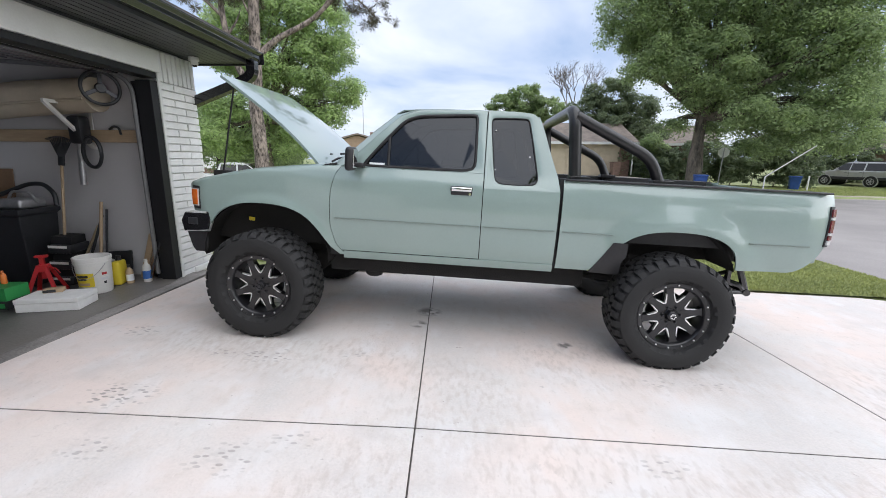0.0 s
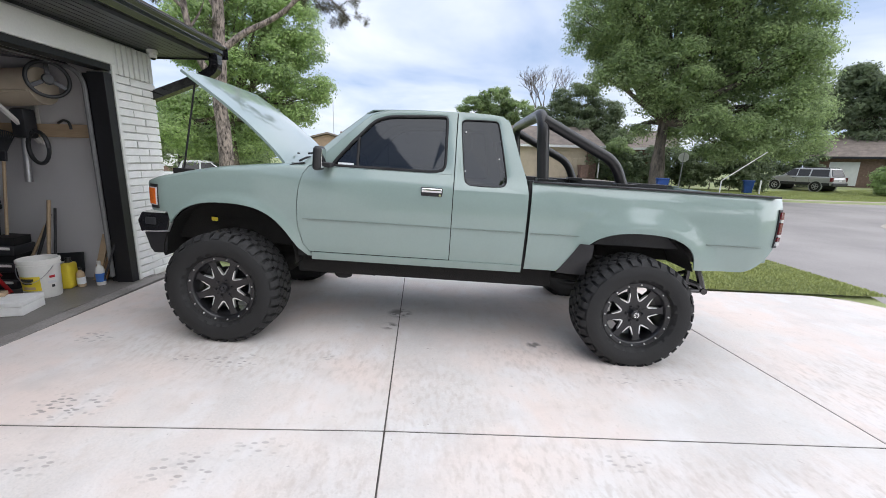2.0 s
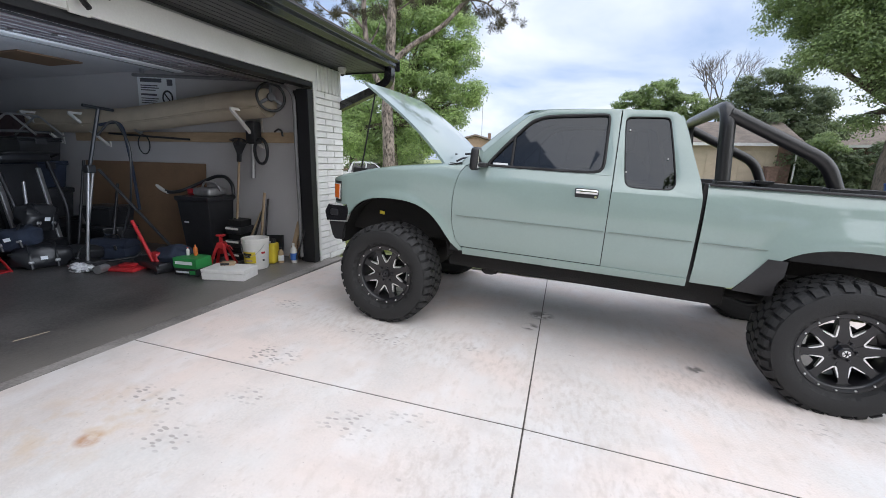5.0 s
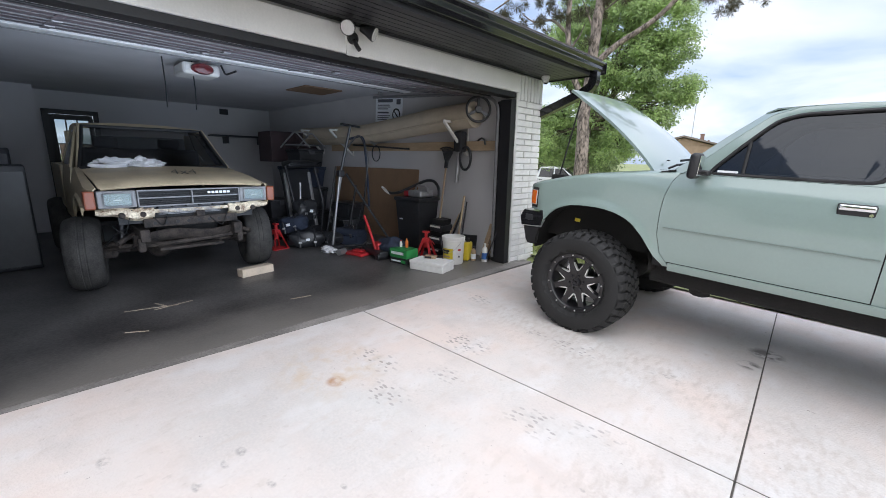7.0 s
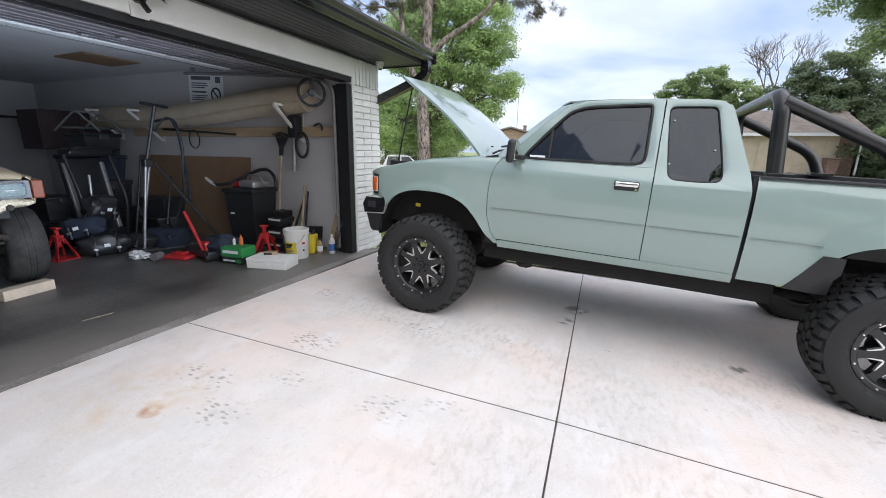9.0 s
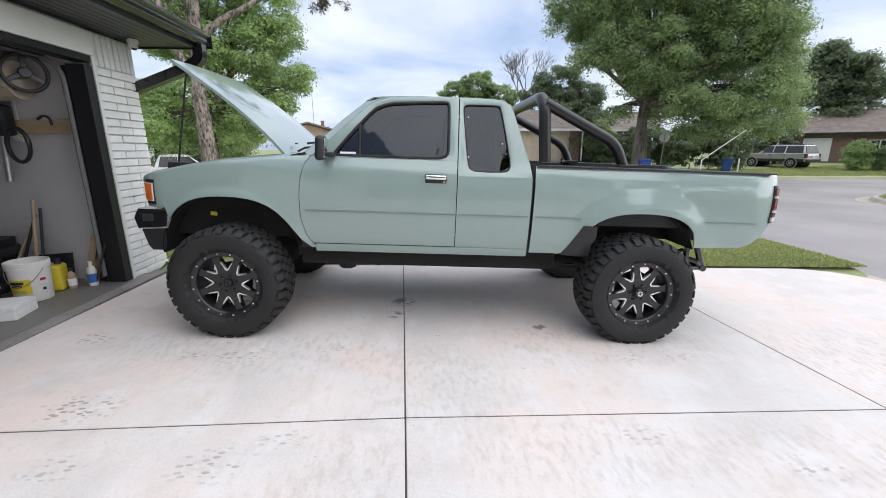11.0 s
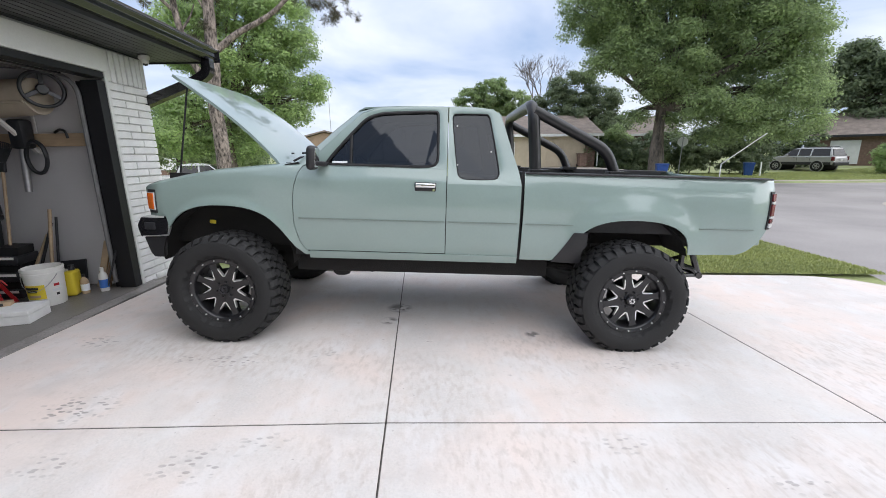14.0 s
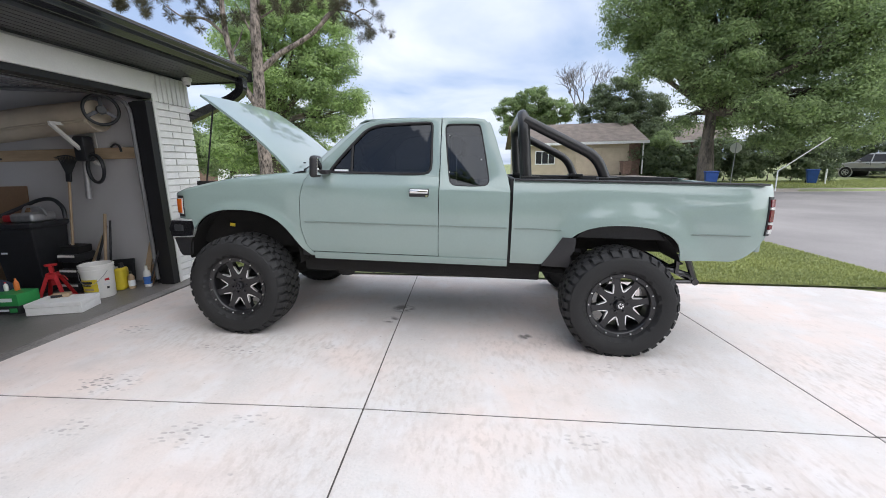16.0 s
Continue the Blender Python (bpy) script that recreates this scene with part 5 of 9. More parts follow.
for y0 in (0.49, 1.29):
    for i in range(4):
        bm = bmesh.new()
        L = 0.62 - 0.12 * i
        sheet(bm, [[(3.1 + t * L, y0 + dy, 0.56 - 0.018 * i + 0.12 * t * t) for t in np.linspace(-1, 1, 11)] for dy in (0, 0.06)])
        part("leaf_spring", bm, "under", truck, smooth=60, thick=0.012)
    bm = bmesh.new()
    tube(bm, [(3.0, y0 + 0.1, 0.48), (2.86, y0 + 0.12, 0.95)], 0.03, 10)
    part("shock_absorber", bm, "under", truck, smooth=50)
    bm = bmesh.new()
    tube(bm, [(0.06, y0 - 0.05, 0.45), (0.12, y0, 1.0)], 0.03, 10)
    part("shock_absorber", bm, "under", truck, smooth=50)
# lumps under the cab
part("step_bracket", tube(bmesh.new(), [(0.98, 0.34, 0.62), (1.0, 0.34, 0.565), (1.06, 0.34, 0.545), (1.1, 0.34, 0.6)], 0.03, 8), "under", truck, smooth=40)
part("step_bracket", bbox(1.28, 1.36, 0.30, 0.40, 0.575, 0.64, 0.006), "under", truck)
part("step_bracket", bbox(2.14, 2.22, 0.30, 0.40, 0.55, 0.64, 0.006), "under", truck)
bm = bmesh.new()
lathe(bm, [(0.0, 0.0), (0.05, 0.004), (0.065, 0.03), (0.065, 0.09), (0.05, 0.13), (0.0, 0.14)], 14, "x", (0.74, 0.36, 0.545))
tube(bm, [(0.86, 0.36, 0.55), (0.93, 0.38, 0.6), (1.2, 0.42, 0.64)], 0.016, 8)
part("torsion_arm", bm, "under", truck, smooth=40)
for x0 in (0.72, 1.52, 2.0):
    bm = bmesh.new()
    box(bm, x0 - 0.05, x0 + 0.05, 0.28, 0.36, 0.615, 0.645)
    lathe(bm, [(0.0, 0.575), (0.022, 0.578), (0.038, 0.605), (0.03, 0.615), (0.0, 0.62)], 10, centre=(x0, 0.31, 0))
    part("cab_mount", bm, "rust" if x0 > 1.9 else "under", truck, "rusty cab mount" if x0 > 1.9 else "")
bm = bmesh.new()
tube(bm, [(0.62, 0.29, 0.655), (1.1, 0.285, 0.635), (1.7, 0.285, 0.65), (2.45, 0.29, 0.64)], 0.009, 6)
part("brake_line", bm, "under", truck, smooth=50)
# rear tube bumper
bm = bmesh.new()
for y0 in (0.22, 2 * YC - 0.22):
    tube(bm, [(3.30, y0 + 0.06, 0.735), (3.52, y0 + 0.02, 0.69), (3.64, y0, 0.655), (3.69, y0, 0.61)], 0.022, 8)
    box(bm, 3.535, 3.56, y0 - 0.02, y0 + 0.02, 0.665, 0.82)
    tube(bm, [(3.615, y0, 0.81), (3.695, y0, 0.605)], 0.024, 6)
    tube(bm, [(3.42, y0 + 0.06, 0.575), (3.70, y0, 0.605)], 0.018, 8)
tube(bm, [(3.69, 0.19, 0.606), (3.69, 2 * YC - 0.19, 0.606)], 0.026, 10)
part("rear_bumper_frame", bm, "gloss_black", truck, "black tube rear bumper frame", smooth=40)

# yellow tag in the front wheel arch
part("arch_tag", bbox(-0.275, -0.225, 0.24, 0.246, 0.895, 0.925, 0.003), "yellow", truck, "small yellow tag", m=pose(0, 0, 0, 0, 4, 0))
# roll bar
HY0, HY1 = 0.27, 2 * YC - 0.27
bar = part("roll_bar", tube(bmesh.new(), bend([(2.35, HY0, 1.36), (2.30, HY0, 1.875), (2.30, HY1, 1.875), (2.35, HY1, 1.36)], 0.14, 8), 0.045, 14), "bars", truck, "black bed roll bar", smooth=60)
for y0 in (HY0, HY1):
    part("brace", tube(bmesh.new(), bend([(2.31, y0, 1.83), (2.88, y0, 1.555), (2.97, y0, 1.36)], 0.12, 8), 0.04, 14), "bars", bar, smooth=60)
    part("foot_plate", bbox(2.3, 2.45, y0 - 0.05, y0 + 0.05, 1.37, 1.4, 0.004), "bars", bar)
    part("foot_plate", bbox(2.9, 3.05, y0 - 0.05, y0 + 0.05, 1.37, 1.4, 0.004), "bars", bar)

# cab interior
for y0 in (0.3, 1.0):
    part("seat", bbox(1.15, 1.62, y0, y0 + 0.52, 0.98, 1.14, 0.05, 3), "cloth", truck, smooth=50)
    part("seat_back", bbox(1.6, 1.74, y0, y0 + 0.52, 1.1, 1.55, 0.05, 3, pose(0.28, 0, -0.25, 0, 10, 0)), "cloth", truck, smooth=50)
    part("headrest", bbox(1.72, 1.8, y0 + 0.13, y0 + 0.39, 1.56, 1.72, 0.035, 3), "cloth", truck, smooth=50)
part("dashboard", bbox(0.52, 0.85, 0.22, 2 * YC - 0.22, 1.15, 1.37, 0.05, 3), "cloth", truck, smooth=50)
part("cab_floor", bbox(0.5, 2.2, 0.2, 2 * YC - 0.2, 0.75, 0.8), "cloth", truck)
bm = bmesh.new()
ringp = [(0.19 * math.cos(a), 0.19 * math.sin(a), 0) for a in np.linspace(0, 2 * math.pi, 25)]
tube(bm, ringp, 0.014, 8, caps=False)
box(bm, -0.18, 0.18, -0.02, 0.02, -0.02, 0.0)
part("steering_wheel", bm, "black", truck, smooth=60, m=pose(0.98, 0.55, 1.32, 0, 65, 0))
part("paper_slip", bbox(0.81, 0.925, 0.142, 0.1425, 1.405, 1.425), "paper", truck, "white paper slip behind the vent window")


# wheels
def wheel_thing(parent, m, capped, R, W):
    """A mud-terrain tyre on a black eight-window rim; the face looks to -y."""
    hub = new("wheel")
    hub.empty_display_size = 0.1
    hub.parent = parent
    hub.matrix_basis = m
    K = 0.914  # the rim against a 0.277 m lip

    def rimpart(name, bm, *a, **k):
        for v in bm.verts:
            v.co.x *= K
            v.co.z *= K
        return part(name, bm, *a, **k)

    bm = bmesh.new()
    prof = [(0.236, 0.02), (0.246, 0.0), (0.256, -0.006), (0.262, -0.012), (0.28, -0.017), (0.30, -0.023), (0.325, -0.026), (R - 0.062, -0.023), (R - 0.046, -0.018), (R - 0.042, -0.010), (R - 0.03, 0.004), (R - 0.024, 0.022), (R - 0.021, 0.055)]
    prof += [(r, W - y) for r, y in prof[::-1]]
    lathe(bm, prof, 72, "y", caps=False)
    def bulge(bm):
        for v in bm.verts:
            if math.hypot(v.co.x, v.co.z) > 0.262:
                v.co.y -= 0.022 * (1 - v.co.y / W)
        return bm

    part("tyre", bulge(bm), "rubber", hub, "black mud-terrain tyre", smooth=30)
    n = 36

    def lug(kind, bm):
        return part("tread_lug", bulge(bm), "rubber", hub)

    pieces = []
    for yc, tilt, off in ((W * 0.30, 28, 0.0), (W * 0.5, -20, 0.5), (W * 0.70, 28, 0.0)):
        bm = bmesh.new()
        prism(bm, [(-0.026, yc - 0.024), (0.012, yc - 0.032), (0.027, yc - 0.006), (0.024, yc + 0.024), (-0.012, yc + 0.032), (-0.028, yc + 0.008)], "z", R - 0.03, R, pose(0, yc, 0, 0, 0, tilt) @ Matrix.Translation((0, -yc, 0)))
        pieces.append((lug("centre", bm), off, 1))
    for edge, sg in ((0.0, 1), (W, -1)):
        for long in (0.0, 0.014):
            bm = bmesh.new()
            vs = []
            for x0, back in ((-0.029, 0.0), (0.026, 0.006)):
                for yy, rr in ((0.056 - back, R - 0.026), (0.056 - back, R), (0.022, R - 0.003), (0.002, R - 0.014), (-0.016, R - 0.034 - long), (0.012, R - 0.04 - long)):
                    vs.append(bm.verts.new((x0 * (1 if yy > 0.03 else 0.86), edge + sg * yy, rr)))
            for i in range(6):
                bm.faces.new((vs[i], vs[(i + 1) % 6], vs[6 + (i + 1) % 6], vs[6 + i]))
            bm.faces.new(vs[:6][::-1])
            bm.faces.new(vs[6:])
            pieces.append((lug("shoulder", bm), 0.25 + (1.0 if long else 0.0), 2))
    for o, off, step in pieces:
        for k in range(0, n, step):
            c = o
            if k:
                c = o.copy()
                scene.collection.objects.link(c)
            c.matrix_basis = Matrix.Rotation(-2 * math.pi * (k + off) / n, 4, "Y")
    bm = bmesh.new()
    lathe(bm, [(0.222, 0.12), (0.226, 0.05), (0.232, 0.012), (0.238, 0.001), (0.244, -0.003), (0.27, -0.006), (0.276, -0.002), (0.277, 0.006), (0.274, 0.03), (0.262, W / 2), (0.274, W - 0.03), (0.27, W), (0.25, W), (0.235, W - 0.05), (0.225, W / 2)], 64, "y", caps=False)
    rimpart("rim", bm, "rim", hub, "black alloy rim with milled window edges", smooth=35)
    bm = bmesh.new()
    lathe(bm, [(0.0, 0.115), (0.16, 0.115), (0.16, 0.125), (0.0, 0.125)], 40, "y")
    rimpart("brake_disc", bm, "dark_steel", hub, smooth=40)
    # eight spokes between eight three-cornered windows
    yf = lambda r: 0.024 + 0.012 * max(0, 1 - r / 0.24)
    out = [(0.0, 0.016), (0.06, 0.025), (0.1, 0.042), (0.125, 0.039), (0.16, 0.032), (0.205, 0.026), (0.222, 0.032), (0.230, 0.05)]
    out += [(r, -w) for r, w in out[::-1]]
    bm = bmesh.new()
    top = [bm.verts.new((r, yf(r), w)) for r, w in out]
    low = [bm.verts.new((r, yf(r) + 0.05, w * 1.05)) for r, w in out]
    for i in range(len(out)):
        j = (i + 1) % len(out)
        bm.faces.new((top[i], top[j], low[j], low[i]))
    bm.faces.new(top)
    bm.faces.new(low[::-1])
    spoke = rimpart("spoke", bm, "rim", hub, bevel=0.003)
    # a bright milled V along the hub end of each window
    bw = bmesh.new()
    run = [(0.180, 0.0435, 0.002), (0.172, 0.039, 0.005), (0.16, 0.031, 0.007), (0.138, 0.0155, 0.009), (0.122, 0.005, 0.010)]
    run = run + [(0.1155, 0.0, 0.010)] + [(x, -y, w) for x, y, w in run[::-1]]
    rows = [[(x - w * 0.75, yf(x) - 0.003, y + (w * 0.8 if y > 0 else -w * 0.8 if y < 0 else 0)), (x, yf(x) - 0.002, y), (x + w * 0.35, yf(x) + 0.016, y - (w * 0.2 if y > 0 else -w * 0.2 if y < 0 else 0))] for x, y, w in run]
    sheet(bw, rows)
    facet = rimpart("milled_edge", bw, "milled", hub, "bright milled window edge", thick=0.002)
    for k in range(8):
        for o, off in ((spoke, 0.5), (facet, 0.0)):
            c = o
            if k:
                c = o.copy()
                scene.collection.objects.link(c)
            c.matrix_basis = Matrix.Rotation(2 * math.pi * (k + off) / 8, 4, "Y")
    for k in range(16):
        a = 2 * math.pi * (k + 0.5) / 16
        b2 = bmesh.new()
        lathe(b2, [(0, -0.009), (0.005, -0.008), (0.0065, 0.0), (0.0065, 0.004)], 8, "y")
        part("rim_bolt", b2, "milled", hub, smooth=40, m=Matrix.Translation((0.257 * K * math.cos(a), -0.004, 0.257 * K * math.sin(a))))
    bm = bmesh.new()
    if capped:
        lathe(bm, [(0.0, -0.004), (0.036, -0.002), (0.042, 0.004), (0.05, 0.03), (0.06, 0.04), (0.06, 0.06), (0, 0.06)], 8, "y")
    else:
        lathe(bm, [(0.0, 0.018), (0.02, 0.018), (0.022, 0.012), (0.034, 0.012), (0.038, 0.018), (0.04, 0.06), (0, 0.06)], 24, "y")
    rimpart("hub_cap", bm, "rim" if capped else "dark_steel", hub, "black faceted centre cap" if capped else "dull grey hub", smooth=20)
    bm = bmesh.new()
    if capped:
        lathe(bm, [(0.0, -0.007), (0.016, -0.007), (0.024, -0.006), (0.024, -0.003), (0.0, -0.003)], 6, "y")
        rimpart("cap_emblem", bm, "milled", hub, "bright hexagonal centre emblem")
        bm = bmesh.new()
        for k in range(3):
            box(bm, -0.019, 0.019, -0.009, -0.0065, -0.0028, 0.0028, Matrix.Rotation(k * math.pi / 3 + 0.4, 4, "Y"))
        rimpart("emblem_cut", bm, "rim", hub)
    else:
        for k in range(6):
            a = 2 * math.pi * (k + 0.3) / 6
            box(bm, -0.005, 0.005, 0.006, 0.012, 0.022, 0.034, Matrix.Rotation(a, 4, "Y"))
        lathe(bm, [(0.0, 0.009), (0.014, 0.009), (0.016, 0.018)], 12, "y")
        rimpart("hub_bolts", bm, "dark_steel", hub, "dull steel hub bolts")
    for k in range(6):
        a = 2 * math.pi * (k + 0.25) / 6
        b2 = bmesh.new()
        lathe(b2, [(0, 0.014), (0.008, 0.016), (0.010, 0.05)], 6, "y")
        part("lug_nut", b2, "dark_steel", hub, smooth=30, m=Matrix.Translation((0.066 * K * math.cos(a), 0, 0.066 * K * math.sin(a))))
    return hub


w0 = wheel_thing(truck, pose(0.0, -0.045, 0.45, 0, 2, 0), False, 0.424, 0.285)
w1 = wheel_thing(truck, pose(3.075, -0.045, 0.46, 0, 11, 0), True, 0.424, 0.285)
copy_thing(w0, pose(0.0, 2 * YC + 0.015, 0.45, 0, 2, 180))
copy_thing(w1, pose(3.075, 2 * YC + 0.015, 0.46, 0, 11, 180))

# ---- trees ----
def crown(name, blobs, n, size, clump, mat, parent, seed, flat=0.66, per=170):
    """Many small leaves on the shells of uneven clumps inside the given blobs (centre, radii, weight)."""
    rng = np.random.default_rng(seed)

    def unit(k):
        d = rng.normal(size=(k, 3))
        return d / np.linalg.norm(d, axis=1)[:, None]

    pos, out = [], []
    total = sum(b[2] for b in blobs)
    for c, r, w in blobs:
        k = int(n * w / total)
        m = max(9, int(k / per))
        cen = np.array(c) + unit(m) * (rng.uniform(0.25, 1.0, (m, 1)) ** 0.45) * np.array(r)
        rad = clump * rng.uniform(0.5, 1.4, m)
        idx = rng.choice(m, k, p=rad ** 2 / np.sum(rad ** 2))
        d = unit(k)
        # leaves sit on the outside of each clump, thicker above than below
        d[:, 2] = np.where((d[:, 2] < -0.2) & (rng.random(k) < 0.6), -d[:, 2], d[:, 2])
        off = d * (rng.uniform(0.6, 1.0, (k, 1)) + 0.22 * rng.normal(size=(k, 1)).clip(-1, 1.6)) * np.array([1, 1, flat])
        pos.append(cen[idx] + off * rad[idx][:, None])
        out.append(d)
    pos, out = np.concatenate(pos), np.concatenate(out)
    k = len(pos)
    nrm = out * 1.0 + rng.normal(size=(k, 3)) * 0.3 + np.array([0, 0, 0.45])
    nrm /= np.linalg.norm(nrm, axis=1)[:, None]
    a = np.cross(nrm, rng.normal(size=(k, 3)))
    a /= np.linalg.norm(a, axis=1)[:, None]
    b = np.cross(nrm, a)
    s = size * rng.uniform(0.6, 1.35, (k, 1))
    return quads(name, pos, a * s, b * s * 0.62, mat, parent)


def limbs(name, paths, mat, parent, label=""):
    bm = bmesh.new()
    for pts, r0, r1 in paths:
        p = bend(pts, 0.6, 4) if len(pts) > 2 else [Vector(q) for q in pts]
        p = [q + Vector((noise.noise(q * 1.3) * 0.06, noise.noise(q * 1.7 + Vector((5, 1, 2))) * 0.06, 0)) for q in p]
        tube(bm, p, [r0 + (r1 - r0) * i / (len(p) - 1) for i in range(len(p))], 10)
    return part(name, bm, mat, parent, label, smooth=60)


def spot(az, d, z=0.0):
    """A place by bearing (degrees to the left of +y) and distance from the drive."""
    az = 0.983 * az + 0.14
    return (0.93 - d * math.sin(radians(az)), 1.03 + d * math.cos(radians(az)), z)


def up(az, d, el):
    """The same with a height angle, from eye level over the drive."""
    x, y, _ = spot(az, d)
    return (x, y, 1.30 + d * math.tan(radians(0.9755 * el + 0.13 + 0.0133 * az)))


def tree(name, label, az, d, trunk_r, fork, blobs, n, size, clump, mat, seed, bark="bark_grey", group=""):
    x, y, _ = spot(az, d)
    z0 = float(land_z(x, y)) - 0.05
    t = thing(name, label, "tree", group, Matrix.Translation((x, y, z0)))
    bl = [(tuple(Vector(c) - Vector((x, y, z0))), r, w) for c, r, w in blobs]
    top = Vector((0, 0, fork - z0))
    rng = random.Random(seed)
    limbs("trunk", [([(0, 0, 0), (0.03 * fork * rng.uniform(-1, 1), 0, top.z * 0.5), tuple(top)], trunk_r * 1.15, trunk_r * 0.72)], bark, t)
    paths = []
    for c, r, w in bl:
        c = Vector(c)
        mid = top.lerp(c, 0.5) + Vector((rng.uniform(-0.4, 0.4), rng.uniform(-0.4, 0.4), 0.25 * r[2]))
        paths.append(([tuple(top - Vector((0, 0, 0.2))), tuple(mid), tuple(c)], trunk_r * 0.5, trunk_r * 0.12))
        for _ in range(3):
            e = c + Vector((rng.uniform(-0.7, 0.7) * r[0], rng.uniform(-0.7, 0.7) * r[1], rng.uniform(-0.2, 0.8) * r[2]))
            paths.append(([tuple(mid), tuple(mid.lerp(e, 0.5) + Vector((0, 0, 0.2))), tuple(e)], trunk_r * 0.22, trunk_r * 0.05))
    limbs("bough", paths, bark, t)
    crown("crown", bl, n, size, clump, mat, t, seed)
    return t


def b(az, d, el, r, w=1.0, dz=None):
    """A crown blob by bearing, distance and height angle."""
    return (up(az, d, el), (r, r, dz or r * 0.8), w)


# leafy tree behind the house corner; its masses as bearing, distance, height angle, radius
SHADE_MASSES = ((28.2, 18.9, 14.0, 1.0), (22.9, 19, 16.0, 1.4), (18.6, 18.6, 15.5, 1.2), (16.8, 18.6, 12.7, 1.0), (20.2, 18.6, 10.4, 1.3), (24.6, 18.9, 9.9, 1.2), (15.7, 18.7, 8.2, 0.7), (18.5, 18.2, 6.3, 0.9), (22.5, 19.5, 5.0, 1.1), (26.8, 19.1, 5.3, 1.0), (30.3, 19.2, 4.3, 0.9), (31.6, 18.5, 1.7, 0.6), (28.9, 19.8, 1.2, 0.9), (25.3, 19.6, 1.1, 1.0), (21.5, 18.4, 1.6, 0.8), (18.0, 18.7, 4.3, 0.6), (15.2, 19.4, 7.2, 0.4), (30.2, 19.7, 10.9, 0.6), (27.4, 18.9, 10.7, 0.9), (21.4, 19.5, 19.6, 1.5), (25.6, 19.3, 18.3, 1.2), (17.8, 18.7, 18.5, 0.7))
tree("shade_tree", "bright green leafy shade tree behind the house corner", 25.5, 19, 0.22, 3.0, [b(az, d, el, r, r * r) for az, d, el, r in SHADE_MASSES], 150000, 0.054, 0.42, "leaf_bright", 11)
tree("shade_tree", "dark green leafy tree beside the house", 31, 26, 0.2, 2.0, [b(30, 26, 1.5, 2.4), b(24, 27, 1.0, 2.0), b(35, 26, 3, 2.2)], 36000, 0.085, 0.6, "leaf_mid", 12)
# big spreading tree across the side street
SPREAD_MASSES = ((-20.4, 30.9, 17.6, 2.0), (-22.0, 30.6, 11.0, 1.0), (-24.6, 30.2, 11.2, 1.3), (-25.2, 30.0, 13.8, 1.5), (-27.6, 29.8, 11.6, 1.3), (-31.5, 29.6, 9.6, 1.4), (-33.8, 29.6, 5.6, 1.2), (-37.5, 29.8, 4.6, 1.2), (-20.1, 33, 14.6, 1.6), (-23.1, 32.8, 13.5, 1.7), (-25.0, 31.3, 16.4, 2.6), (-29.2, 32, 16.9, 3.0), (-33.7, 31.8, 17.0, 2.9), (-37.9, 32.5, 16.4, 2.6), (-40.8, 32.9, 15.0, 1.7), (-42.0, 30.8, 12.0, 1.2), (-30.1, 30.6, 12.2, 2.1), (-33.8, 33, 12.5, 2.6), (-38.1, 31.8, 11.6, 2.4), (-41.4, 32.8, 10.1, 1.5), (-27.9, 30.5, 8.2, 1.3), (-32.5, 31.8, 7.4, 1.9), (-36.7, 32.7, 7.0, 2.3), (-40.3, 31.2, 6.8, 1.9), (-42.6, 33.3, 6.2, 1.3), (-30.8, 33.2, 3.9, 1.0), (-35.0, 30.6, 3.1, 1.4), (-38.9, 30.6, 2.8, 1.5), (-42.1, 32.1, 3.0, 1.4), (-26.8, 31.6, 4.7, 0.8), (-23.7, 31.1, 22.4, 2.6), (-29.6, 31.8, 22.7, 3.4), (-35.0, 30.6, 21.8, 3.1), (-39.1, 31.2, 20.1, 2.3))
tree("spreading_tree", "large spreading green tree with a thick trunk", -29.4, 32, 0.42, 4.4, [b(az, d, el, r, r * r) for az, d, el, r in SPREAD_MASSES], 330000, 0.08, 0.72, "leaf_mid", 13)
# trees behind the houses
tree("background_tree", "green tree behind the tan house", -8.5, 44, 0.25, 4.5, [b(-8.5, 44, 7.4, 1.7, 1, 2.0), b(-5.5, 44, 6.8, 1.5, 0.8), b(-11.5, 44, 6.5, 1.7, 0.9), b(-8, 44, 4, 2.6, 0.8)], 34000, 0.11, 0.5, "leaf_mid", 14, group="background trees")
tree("background_tree", "dark green tree behind the tan house", -19, 43, 0.3, 4.0, [b(-19.2, 43, 8.0, 2.2, 1), b(-16.8, 43, 6.5, 1.8, 0.8), b(-22, 43, 6, 2.2, 1), b(-20, 42, 4, 2.2, 0.9), b(-23.5, 42, 3.6, 1.8, 0.7)], 42000, 0.11, 0.55, "leaf_dark", 15, group="background trees")
tree("background_tree", "tall dark tree behind the brown-roofed house", -46.7, 60, 0.5, 6.0, [b(-46.0, 60, 9.2, 1.5, 1), b(-44.4, 60, 7.8, 1.5, 0.8), b(-48.0, 60, 8.2, 1.7, 0.9), b(-43.4, 60, 5.6, 1.6, 0.8), b(-46.2, 60, 6.6, 2.0, 1), b(-49.4, 60, 6.2, 1.6, 0.8), b(-45.0, 60, 4.2, 2.2, 0.8), b(-48.4, 60, 4.0, 2.2, 0.8)], 52000, 0.14, 0.8, "leaf_dark", 16, group="background trees")
tree("background_tree", "green tree near the stop sign", -56, 46, 0.3, 3.0, [b(-53.4, 46, 7.4, 1.4, 0.8), b(-52.8, 46, 5.0, 1.0, 0.5), b(-55.2, 46, 6.4, 2.1, 1.2), b(-54.4, 46, 3.6, 1.2, 0.6), b(-57.5, 44, 5.5, 2.6, 1)], 40000, 0.11, 0.7, "leaf_mid", 17, group="background trees")
